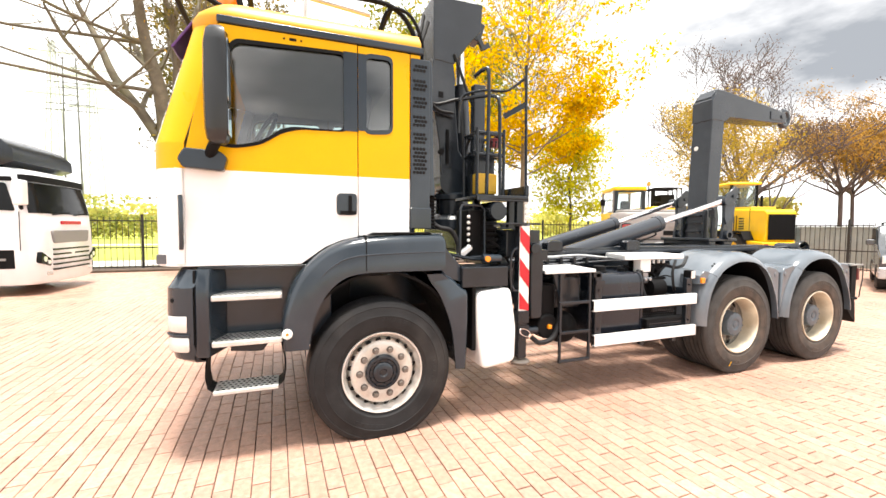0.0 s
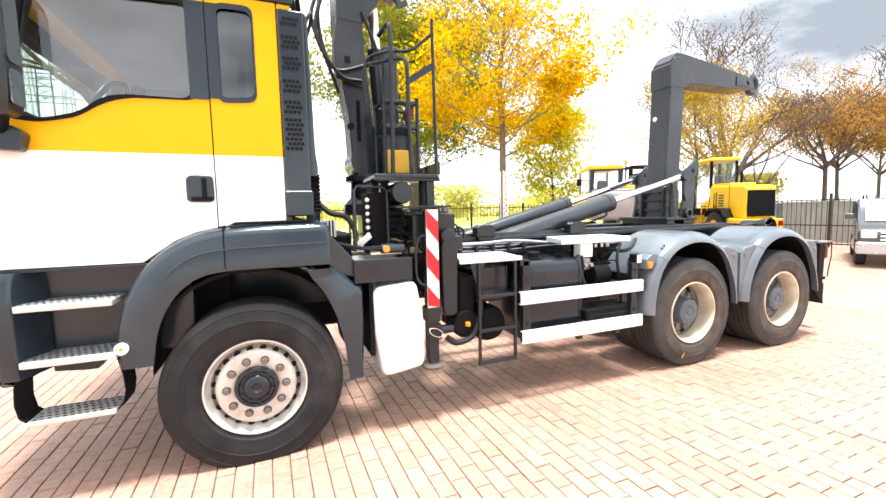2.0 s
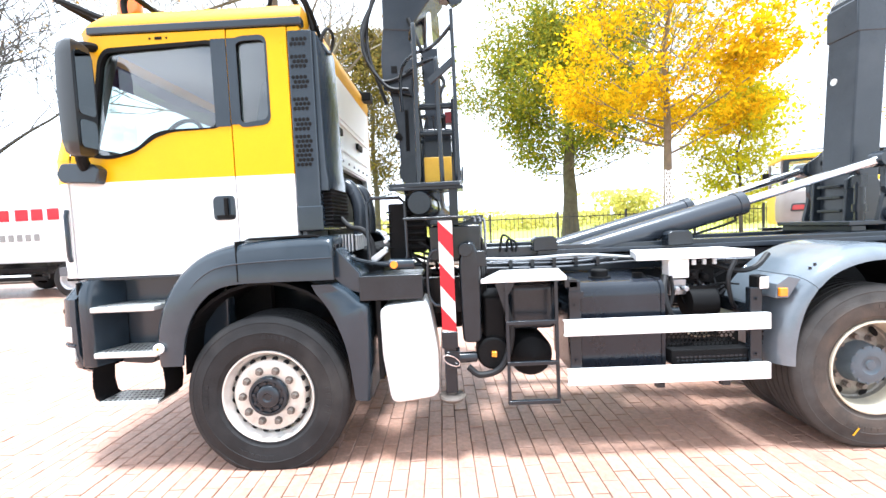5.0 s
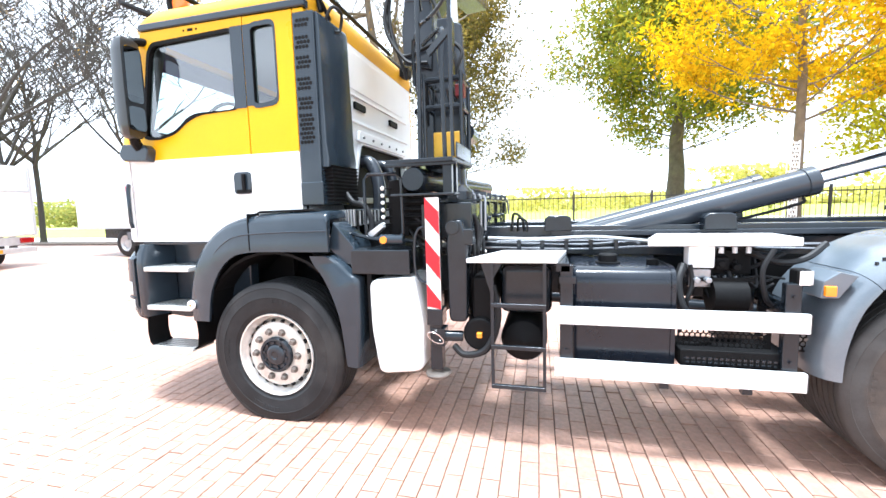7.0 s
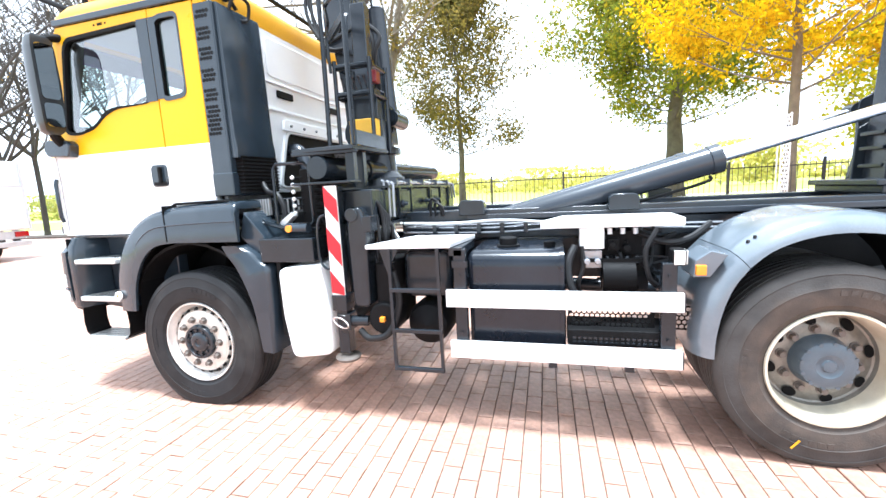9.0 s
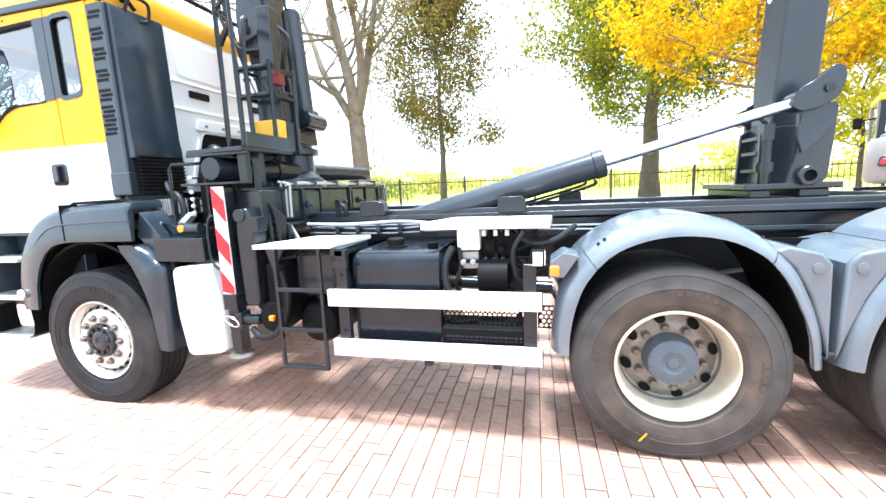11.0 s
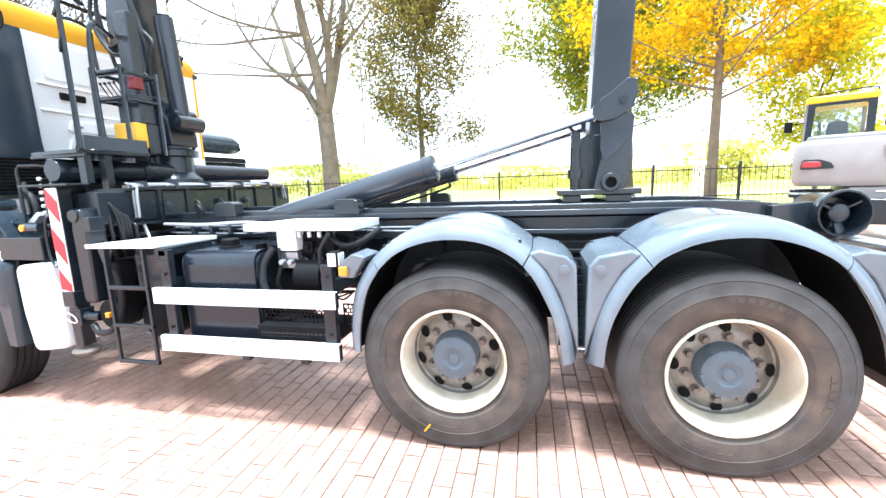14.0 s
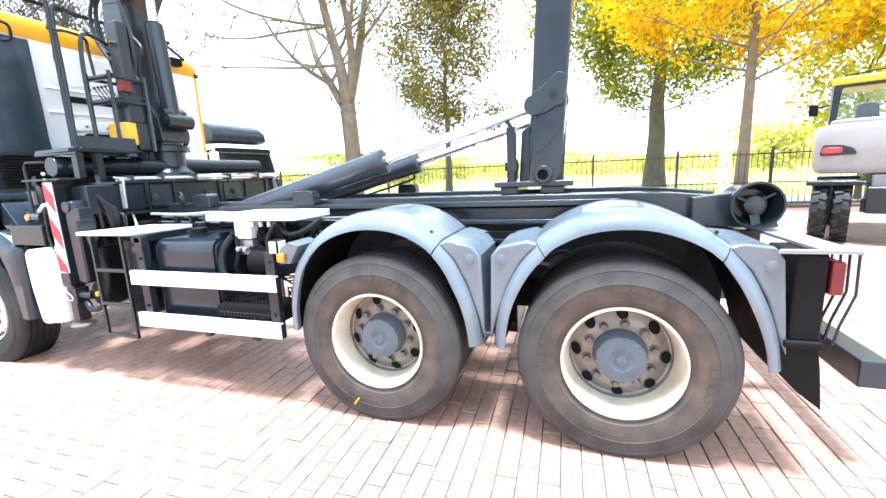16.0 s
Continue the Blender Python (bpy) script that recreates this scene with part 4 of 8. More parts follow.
part("sun_visor", Geo().prism([(-0.70, 2.74), (-0.685, 2.73), (-0.57, 2.90), (-0.57, 2.93)], "y", 3.26, 2 * CY - 3.26), M_PURPLE, truck, "dark purple tinted sun visor", bevel=0.006)
# rear wall with pressed panels and the low service opening
BW = 0.985
back = panel([(3.12, 1.55), (5.28, 1.55), (5.28, 2.862), (3.12, 2.862)], [rounded([(3.70, 1.60), (5.0, 1.60), (4.96, 2.06), (3.85, 2.06)], 0.06, 3)], 0, 0.035)
back.v = [(BW - y, x, z) for x, y, z in back.v]
rear_wall = part("cab_rear_wall", back, M_CABWHITE, truck, "white painted cab rear wall", bevel=0.006)
part("window_blank", Geo().prism(rounded([(3.66, 2.50), (5.02, 2.50), (5.02, 2.81), (3.66, 2.81)], 0.06, 3), "x", BW, BW + 0.014), M_CABWHITE, rear_wall, bevel=0.006)
for z0, z1 in ((2.225, 2.25), (2.445, 2.465)):
    part("pressed_rib", Geo().box(BW, BW + 0.02, 3.60, 5.1, z0, z1), M_CABWHITE, rear_wall, bevel=0.008)
for y0 in (3.76, 4.56):
    part("vent_flap", Geo().box(BW, BW + 0.026, y0, y0 + 0.21, 2.345, 2.405), M_BLACK, rear_wall, bevel=0.008)
fr = rounded([(3.70, 1.60), (5.0, 1.60), (4.96, 2.06), (3.85, 2.06)], 0.06, 3)
g = ring_frame(fr, 0.03, 0, 0.02)
g.v = [(BW + y, x, z) for x, y, z in g.v]
part("opening_frame", g, M_CABWHITE, rear_wall)
part("frame_ledge", Geo().prism(rounded([(3.78, 2.075), (5.02, 2.075), (5.0, 2.17), (3.80, 2.17)], 0.03, 3), "x", BW, BW + 0.03), M_CABWHITE, rear_wall, bevel=0.006)
for k in range(6):
    part("frame_bolt", Geo().cyl((BW + 0.03, 3.88 + k * 0.2, 2.12), (BW + 0.042, 3.88 + k * 0.2, 2.12), 0.012, seg=8), M_PIPE, rear_wall)
part("engine_tunnel", Geo().box(0.35, 0.94, 3.62, 5.0, 1.5, 2.12), M_BLACK, truck)
part("engine_hose", Geo().tube(smooth_path([(0.95, 3.95, 1.93), (1.06, 3.92, 1.89), (1.13, 3.9, 1.7), (1.12, 3.9, 1.40)]), 0.058, 14).tube(smooth_path([(0.95, 4.2, 1.92), (1.10, 4.2, 1.88), (1.16, 4.2, 1.7), (1.16, 4.2, 1.5)]), 0.05, 14), M_CYL, truck)
part("cab_floor", Geo().box(-0.78, 0.95, 3.12, 5.28, 1.30, 1.36), M_SEAT, truck)
for ry0, ry1 in ((3.072, 3.13), (5.27, 5.328)):
    part("rear_corner_post", Geo().box(0.898, 0.98, ry0, ry1, 1.54, 2.86), M_CAB, truck, bevel=0.01)
# inside the cab
part("dashboard", Geo().prism([(-0.76, 1.36), (-0.30, 1.36), (-0.27, 1.95), (-0.38, 2.13), (-0.52, 2.17), (-0.76, 2.10)], "y", 3.15, 5.25), M_SEAT, truck, bevel=0.03)
for y in (3.35, 4.55):
    st = part("driver_seat", Geo().prism([(0.02, 1.36), (0.50, 1.36), (0.50, 1.86), (0.02, 1.88)], "y", y, y + 0.5), M_SEAT, truck, bevel=0.05)
    part("seat_back", Geo().prism(rounded([(0.40, 1.80), (0.56, 1.80), (0.68, 2.62), (0.58, 2.64)], 0.05), "y", y + 0.02, y + 0.48), M_SEAT, st, bevel=0.03)
sw = [(-0.16 + 0.10 * math.cos(a), 3.6 + 0.22 * math.sin(a), 2.25 + 0.18 * math.cos(a)) for a in [2 * math.pi * k / 24 for k in range(24)]]
part("steering_wheel", Geo().tube(sw, 0.016, 8, True).tube([(-0.16, 3.6, 2.25), (-0.34, 3.6, 2.02)], 0.03), M_BLACK, truck)
part("rear_lining", Geo().box(0.90, 0.93, 3.14, 5.26, 1.40, 2.83), M_LINING, truck)
part("pillar_lining", Geo().beam((-0.555, 3.16, 2.08), (-0.36, 3.19, 2.83), 0.06, 0.09).beam((-0.555, 5.24, 2.08), (-0.36, 5.21, 2.83), 0.06, 0.09), M_SEAT, truck)
part("roof_lining", Geo().box(-0.4, 0.94, 3.13, 5.27, 2.835, 2.85), M_LINING, truck)

# air intake tower behind the door, with rows of louvre holes
tower = part("air_intake_tower", Geo().box(0.90, 1.06, 3.062, 3.50, 1.55, 2.83), M_FENDER, truck, "dark grey air intake tower with perforated louvres", bevel=0.012)
for z0, rows in ((2.74, 2), (2.60, 3), (2.47, 3), (2.33, 3), (2.20, 3), (1.97, 7)):
    g = Geo()
    for rr in range(rows):
        for c in range(4):
            x = 0.928 + c * 0.026 + (0.013 if rr % 2 else 0)
            z = z0 + rr * 0.030
            g.add([(x + 0.0125 * math.cos(a), 3.060, z + 0.0135 * math.sin(a)) for a in [math.pi / 6 + math.pi / 3 * k for k in range(6)]], [tuple(range(6))])
    tagged(part("louvre_panel", g, M_BLACK, tower, smooth=0), kind="stuff")
part("tower_base", Geo().box(0.898, 1.07, 3.056, 3.5, 1.535, 1.70), M_FENDER, tower, bevel=0.01)
rings = []
for k in range(21):
    e = 0.012 if k % 2 else 0.0
    rings.append([(1.062, 3.11 + e, 1.555 + k * 0.0128), (1.125 - e, 3.11 + e, 1.555 + k * 0.0128), (1.14 - e, 3.48 - e, 1.555 + k * 0.0128), (1.062, 3.48 - e, 1.555 + k * 0.0128)])
g = Geo().loft(rings)
part("intake_bellows", g, M_BLACK, truck, "ribbed black rubber bellows", smooth=0)
part("vent_louvre", Geo().loft([[(x, y, z) for x, y in rounded([(1.05, 3.085), (1.062 + d, 3.085), (1.075 + d, 3.49), (1.05, 3.49)], 0.012, 3)] for z, d in ((1.80, 0.045), (1.86, 0.048), (1.95, 0.036), (2.45, 0.026), (2.80, 0.02), (2.825, 0.012))]), M_FENDER, truck, smooth=40)
part("cable_loop", Geo().tube(smooth_path([(1.07, 3.2, 2.80), (1.12, 3.22, 2.90), (1.13, 3.34, 2.90), (1.10, 3.36, 2.80), (1.09, 3.30, 2.77)]), 0.012), M_RUBBER, truck)

# front mudguard, bumper and steps
part("mudguard", arch([(0.14, 0.70, -0.03, 0.70), (0.155, 0.80, -0.04, 0.82), (0.175, 0.90, -0.025, 0.96), (0.225, 1.02, 0.03, 1.13), (0.30, 1.12, 0.13, 1.28), (0.40, 1.19, 0.27, 1.395), (0.53, 1.215, 0.44, 1.46), (0.70, 1.22, 0.68, 1.485), (0.95, 1.22, 0.95, 1.495), (1.12, 1.22, 1.12, 1.495), (1.15, 1.22, 1.148, 1.47)], NEAR - 0.01, 3.45), M_FENDER, truck, "slate grey moulded front mudguard", smooth=40)
part("mudguard_crease", Geo().tube(smooth_path([(0.17, 2.948, 1.14), (0.30, 2.942, 1.27), (0.45, 2.94, 1.335), (0.75, 2.94, 1.355), (1.14, 2.942, 1.362)]), 0.006), M_FENDER, truck)
part("mudguard_grip", Geo().prism([(0.56, 1.488), (1.05, 1.496), (1.03, 1.512), (0.60, 1.506)], "y", 2.99, 3.06), M_BLACK, truck, bevel=0.004)
part("mudguard_joint", Geo().box(0.534, 0.540, 2.936, 3.06, 1.23, 1.488), M_BLACK, truck)
part("mudguard_tail", arch([(1.00, 1.19, 1.155, 1.19), (1.03, 1.13, 1.24, 1.135), (1.09, 1.05, 1.31, 1.07), (1.14, 0.95, 1.358, 1.045), (1.185, 0.83, 1.362, 0.95), (1.215, 0.70, 1.358, 0.70), (1.245, 0.43, 1.34, 0.42)], NEAR, 3.42), M_FENDER, truck, smooth=40)
# Added black shell under the front mudguard gives the arch its shade.
shade_curve = [(0.12, 0.62), (0.13, 0.80), (0.16, 0.93), (0.21, 1.05), (0.29, 1.15), (0.40, 1.22), (0.55, 1.25), (0.80, 1.25), (0.98, 1.21), (1.06, 1.13), (1.12, 1.05), (1.17, 0.95), (1.21, 0.83), (1.25, 0.60)]
part("mudguard_liner", Geo().loft([[(q.x, NEAR + 0.05, q.z), (q.x, 3.50, q.z), (q.x, 3.50, q.z + 0.006), (q.x, NEAR + 0.05, q.z + 0.006)] for q in smooth_path([(x, 0, z) for x, z in shade_curve], 3)]), M_BLACK, truck)
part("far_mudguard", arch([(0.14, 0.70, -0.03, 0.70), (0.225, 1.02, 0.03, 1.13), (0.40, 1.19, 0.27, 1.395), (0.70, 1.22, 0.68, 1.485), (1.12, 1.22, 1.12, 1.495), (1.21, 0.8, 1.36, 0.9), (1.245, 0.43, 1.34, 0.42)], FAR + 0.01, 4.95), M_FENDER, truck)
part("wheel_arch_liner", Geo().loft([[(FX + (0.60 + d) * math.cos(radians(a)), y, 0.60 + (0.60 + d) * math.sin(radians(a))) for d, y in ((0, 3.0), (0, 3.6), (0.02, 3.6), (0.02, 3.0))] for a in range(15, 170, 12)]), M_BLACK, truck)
rf = Geo().lathe([(0, 0.034), (0.012, 0.034), (0.014, 0.026), (0.016, 0.0)], (0.0, 2.938, 0.822))
refl = part("side_marker", rf, M_WHITEPLASTIC, truck, "round white side marker with an amber centre")
part("reflector_spot", Geo().cyl((0.0, 2.922, 0.822), (0.0, 2.9185, 0.822), 0.009), M_AMBER, refl)
BUMPER = ((0.66, -0.655, 3.03), (0.69, -0.695, 2.995), (0.80, -0.722, 2.972), (1.00, -0.726, 2.968), (1.155, -0.722, 2.972), (1.16, -0.714, 2.978), (1.265, -0.66, 3.035))
bumper = part("bumper", Geo().loft([plan_ring(xf, side, z, -0.555, n=10, r=0.165) for z, xf, side in BUMPER]), M_FENDER, truck, "slate grey front bumper with corner lamps", smooth=35)


def corner_lens(z0, z1, a0, a1, proud=0.005):
    """A lamp lens that follows the bumper's round corner between two angles and two heights."""
    rings = []
    for z, cut in ((z0, 3), (z0 + 0.012, 0), (z1 - 0.012, 0), (z1, 3)):
        arc = [radians(a0 + cut + (a1 - a0 - 2 * cut) * k / 10) for k in range(11)]
        out = proud if not cut else -0.004
        xc, yc, r = -0.722 + 0.165, 2.97 + 0.165, 0.165
        ring = [(xc - (r + out) * math.sin(t), yc - (r + out) * math.cos(t), z) for t in arc]
        rings.append(ring + [(xc - (r - 0.02) * math.sin(t), yc - (r - 0.02) * math.cos(t), z) for t in reversed(arc)])
    return Geo().loft(rings)


part("head_lamp", corner_lens(0.868, 0.985, 12, 80), M_LENS, bumper, "clear corner lamp lens", smooth=40)
part("fog_lamp", corner_lens(0.745, 0.842, 8, 62), M_LENS, bumper, smooth=40)
part("lamp_divider", corner_lens(0.846, 0.862, 6, 82, 0.010), M_FENDER, bumper, smooth=40)
part("marker_dimple", Geo().cyl((-0.672, 3.025, 1.075), (-0.679, 3.017, 1.075), 0.014), M_BLACK, bumper)
part("step_housing", Geo().loft([[(x, y + d, z) for x, y in rounded([(-0.546, 2.972), (-0.468, 2.972), (-0.385, 3.20), (-0.546, 3.20)], 0.022, 4)] for z, d in ((0.70, 0.012), (0.715, 0.0), (1.12, 0.0), (1.20, 0.012), (1.268, 0.045))]), M_FENDER, truck, smooth=40)
part("housing_gap", Geo().box(-0.556, -0.545, 2.99, 3.20, 0.69, 1.262), M_BLACK, truck)
part("step_well", Geo().box(-0.47, 0.32, 3.20, 3.30, 0.72, 1.278), M_FENDER, truck, bevel=0.012)
part("sill_strip", Geo().box(-0.54, 0.26, 3.06, 3.20, 1.262, 1.280), M_DARK, truck, bevel=0.004)
# Added black panel shuts out far-side light behind the mudguard's front end.
part("chassis_cover", Geo().box(-0.02, 0.50, 3.50, 3.56, 0.66, 1.26), M_BLACK, truck, bevel=0.01)
part("step_bracket", Geo().prism([(-0.36, 0.765), (-0.10, 0.765), (-0.16, 0.685), (-0.21, 0.685), (-0.36, 0.70)], "y", 3.08, 3.18), M_DARK, truck, bevel=0.006)
for z in (1.065, 0.765):
    st = part("entry_step", Geo().prism(rounded([(-0.455, 2.955), (-0.03, 2.955), (-0.03, 3.20), (-0.455, 3.20)], 0.015, 2), "z", z, z + 0.034), M_TREAD, truck, "worn aluminium entry step with punched holes", bevel=0.006)
    g = Geo()
    for i in range(13):
        for j in range(5):
            g.disc((-0.435 + i * 0.032 + (0.016 if j % 2 else 0), 3.0 + j * 0.04, z + 0.0346), (0, 0, 1), 0.010, 9)
    tagged(part("tread_pattern", g, M_DARK, st, smooth=0), kind="stuff")
st = part("hanging_step", Geo().box(-0.455, -0.06, 2.965, 3.18, 0.445, 0.472), M_TREAD, truck, "low hanging aluminium step", bevel=0.006)
g = Geo()
for i in range(11):
    for j in range(5):
        g.disc((-0.43 + i * 0.033 + (0.016 if j % 2 else 0), 2.995 + j * 0.04, 0.4726), (0, 0, 1), 0.010, 9)
tagged(part("tread_pattern", g, M_DARK, st, smooth=0), kind="stuff")
for sx, mid in ((1, -0.255), (-1, -0.255)):
    line = [(-0.035, 0.765), (-0.014, 0.66), (-0.008, 0.57), (-0.022, 0.49), (-0.06, 0.458)]
    prof = [(mid + sx * (x - mid), z) for x, z in line] + [(mid + sx * (x - 0.008 - mid), z) for x, z in reversed(line)]
    part("step_strap", Geo().prism(prof, "y", 2.985, 3.165), M_BLACK, st, bevel=0.002)

# mirrors
def mirror(s):
    def Y(v):
        return v if s > 0 else 2 * CY - v
    rings = []
    for z, k in ((2.06, 0.55), (2.085, 0.85), (2.15, 1.0), (2.42, 1.06), (2.67, 1.0), (2.74, 0.85), (2.765, 0.55)):
        cx, cy = -0.375, 2.925
        rings.append([(cx + k * dx, Y(cy + k * dy), z) for dx, dy in ((0.05, -0.075), (0.05, 0.075), (0.02, 0.08), (-0.06, 0.055), (-0.085, 0.0), (-0.07, -0.055), (0.0, -0.08))])
    mi = part("mirror_housing", Geo().loft(rings), M_MIRRORCASE, truck, "tall black wing mirror", smooth=50)
    part("mirror_glass", Geo().prism(rounded([(Y(2.865), 2.31), (Y(2.985), 2.31), (Y(2.985), 2.70), (Y(2.865), 2.70)], 0.03), "x", -0.322, -0.316), M_MIRROR, mi)
    part("wide_angle_glass", Geo().prism(rounded([(Y(2.865), 2.11), (Y(2.985), 2.11), (Y(2.985), 2.28), (Y(2.865), 2.28)], 0.03), "x", -0.322, -0.316), M_MIRROR, mi)
    part("upper_arm", Geo().tube(smooth_path([(-0.38, Y(2.93), 2.72), (-0.38, Y(3.0), 2.765), (-0.37, Y(3.07), 2.785), (-0.33, Y(3.12), 2.78)]), 0.03, 10), M_BLACK, mi)
    part("lower_arm", Geo().tube(smooth_path([(-0.38, Y(2.93), 2.11), (-0.42, Y(2.97), 2.05), (-0.45, Y(3.03), 2.0)]), 0.035, 10), M_BLACK, mi)
    part("arm_bracket", Geo().prism(rounded([(-0.60, 1.915), (-0.37, 1.90), (-0.345, 1.99), (-0.39, 2.03), (-0.59, 2.04), (-0.63, 1.97)], 0.02), "y", min(Y(3.0), Y(3.10)), max(Y(3.0), Y(3.10))), M_FENDER, mi, bevel=0.01)


mirror(1)
mirror(-1)
# roof bars, beacon and horn rail
part("roof_bar", Geo().tube(smooth_path([(-0.27, 3.25, 3.05), (-0.28, 3.25, 3.16), (-0.22, 3.25, 3.21), (0.1, 3.25, 3.25), (0.62, 3.25, 3.29), (0.84, 3.25, 3.25), (0.97, 3.25, 3.10), (1.02, 3.25, 2.90)]), 0.020), M_BLACK, truck)
part("roof_bar", Geo().tube(smooth_path([(0.70, 3.28, 3.06), (0.78, 3.26, 3.25), (0.92, 3.18, 3.20), (1.02, 3.18, 3.02), (1.06, 3.3, 2.85)]), 0.014), M_BLACK, truck)
part("roof_bar", Geo().tube([(-0.22, 3.25, 3.21), (-0.24, 5.15, 3.21)], 0.02).tube([(0.80, 3.25, 3.27), (0.80, 5.15, 3.27)], 0.02).tube([(-0.27, 5.15, 3.05), (-0.24, 5.15, 3.21), (0.7, 5.15, 3.29), (1.0, 5.15, 3.05)], 0.02), M_BLACK, truck)
part("roof_tube", Geo().cyl((0.15, 3.42, 3.31), (0.66, 3.42, 3.26), 0.02).cyl((0.16, 3.42, 3.06), (0.16, 3.42, 3.33), 0.015), M_GALV, truck)
be = part("beacon", Geo().lathe([(0.0, 0.085), (0.22, 0.08), (0.28, 0.06), (0.30, 0.0)], (-0.37, 3.43, 3.09), (0, 0, 1), 20), mat("orange_beacon_lens", (0.85, 0.16, 0.01), 0.2, 0, 0.05, 9, 90, 0.02, coat=0.5), truck, "orange rotating beacon")
part("beacon_base", Geo().cyl((-0.37, 3.43, 3.0), (-0.37, 3.43, 3.09), 0.09), M_BLACK, be)
part("front_roof_bar", Geo().tube(smooth_path([(-0.32, 3.22, 3.0), (-0.60, 3.2, 3.13), (-0.69, 3.21, 3.17), (-0.71, 3.30, 3.18), (-0.71, 4.2, 3.18), (-0.71, 5.10, 3.18), (-0.69, 5.19, 3.17), (-0.60, 5.2, 3.13), (-0.32, 5.18, 3.0)], 5), 0.02), M_BLACK, truck)
part("rear_work_lamp", Geo().box(1.0, 1.10, 4.9, 5.04, 2.93, 3.02), M_BLACK, truck, bevel=0.01)

# ---- crane behind the cab ----
part("battery_box", Geo().box(1.30, 1.71, 2.965, 3.28, 1.07, 1.232), M_DARK, truck, bevel=0.008)
tank_poly = rounded([(1.425, 1.03), (1.735, 1.06), (1.79, 0.72), (1.785, 0.43), (1.475, 0.39), (1.43, 0.70)], 0.06, 4)
part("adblue_tank", Geo().prism(tank_poly, "y", 2.955, 3.32), M_WHITEPLASTIC, truck, "clean white plastic tank", bevel=0.03, segments=3)
part("tank_strap", Geo().box(1.40, 1.43, 2.99, 3.3, 0.55, 1.07), M_BLACK, truck)
leg = part("outrigger_leg", Geo().box(1.828, 1.908, 2.985, 3.075, 0.44, 1.56).box(1.815, 1.92, 2.965, 3.09, 0.74, 0.85), M_DARK, truck, "dark steel outrigger leg", bevel=0.008)
part("foot_pad", Geo().lathe([(0, 0.0), (0, 0.075), (0.02, 0.088), (0.032, 0.08), (0.04, 0.03), (0.06, 0.03)], (1.868, 3.03, 0.385), (0, 0, 1), 28), M_NUT, leg)
# red and white warning board: slanted fields between two edges
bx0, bx1, bz0, bz1 = 1.822, 1.912, 0.85, 1.562
board = part("warning_board", Geo().box(bx0, bx1, 2.972, 2.982, bz0, bz1), M_WHITEFILM, leg, "red and white striped warning board")
slope, n_str = 0.11, 3
for k in range(n_str):
    top = bz1 + 0.02 - k * 0.285
    pts = [(bx0, top), (bx1, top - slope), (bx1, top - slope - 0.145), (bx0, top - 0.145)]
    pts = [(x, min(bz1, max(bz0, z))) for x, z in pts]
    part("red_stripe", Geo().prism(pts, "y", 2.968, 2.972), M_RED, leg, smooth=0)
part("leg_cap", Geo().prism([(1.60, 2.96), (2.02, 2.97), (2.02, 3.12), (1.60, 3.12)], "z", 1.575, 1.590), M_DARK, leg, bevel=0.004)
part("leg_loop", Geo().tube(smooth_path([(1.81, 2.985, 1.38), (1.77, 2.985, 1.36), (1.745, 2.985, 1.28), (1.745, 2.985, 1.10), (1.78, 2.985, 1.03), (1.82, 2.985, 1.02)]), 0.009), M_DARK, leg)
ringpts = [(1.875 + 0.052 * math.cos(a), 2.955, 0.665 + 0.03 * math.sin(a) - 0.02 * math.cos(a)) for a in [2 * math.pi * k / 20 for k in range(20)]]
part("pin_ring", Geo().tube(ringpts, 0.004, 6, True), M_CHROME, leg)
part("leg_lock", Geo().cyl((1.86, 3.02, 0.66), (2.04, 3.04, 0.66), 0.035).box(1.83, 1.93, 2.98, 3.08, 0.60, 0.72), M_DARK, leg, bevel=0.006)
cyl_out = Geo().prism(rounded([(1.955, 0.76), (2.075, 0.76), (2.085, 1.30), (2.05, 1.42), (1.985, 1.42), (1.945, 1.30)], 0.04), "y", 3.0, 3.14)
part("outrigger_cylinder", cyl_out, M_DARK, truck, bevel=0.02)
part("cylinder_bracket", Geo().box(2.06, 2.12, 3.0, 3.1, 1.26, 1.36).cyl((1.99, 2.99, 1.37), (1.99, 3.16, 1.37), 0.045), M_DARK, truck, bevel=0.006)
# outrigger beam and ribs
beam = part("outrigger_beam", Geo().box(1.76, 2.10, 3.09, 5.35, 1.30, 1.53), M_DARK, truck, "dark steel outrigger beam with hydraulic pipes", bevel=0.012)
for y in (3.55, 3.82, 4.35, 4.72, 5.05):
    part("rib", Geo().box(2.102, 2.118, y, y + 0.03, 1.30, 1.54), M_DARK, beam)
part("flange", Geo().box(1.72, 2.13, 3.3, 5.3, 1.534, 1.55).box(1.74, 2.13, 3.3, 5.3, 1.275, 1.298), M_DARK, beam)
for i, (x, z) in enumerate(((2.13, 1.565), (2.10, 1.575), (2.06, 1.58))):
    part("hydraulic_pipe", Geo().tube(smooth_path([(x + 0.02, 3.34, 1.33), (x + 0.02, 3.35, z - 0.02), (x, 3.42, z), (x, 4.2, z), (x, 5.1, z), (x + 0.01, 5.18, z - 0.04), (x + 0.02, 5.2, 1.40)]), 0.010), M_PIPE, beam)
for y in (3.62, 4.2, 4.55):
    part("beam_bolt", Geo().cyl((2.10, y, 1.41), (2.16, y, 1.41), 0.016).cyl((2.12, y, 1.41), (2.135, y, 1.41), 0.032), M_CYL, beam)
part("far_outrigger_leg", Geo().box(1.83, 1.91, 5.33, 5.42, 0.44, 1.56), M_DARK, truck, bevel=0.008)
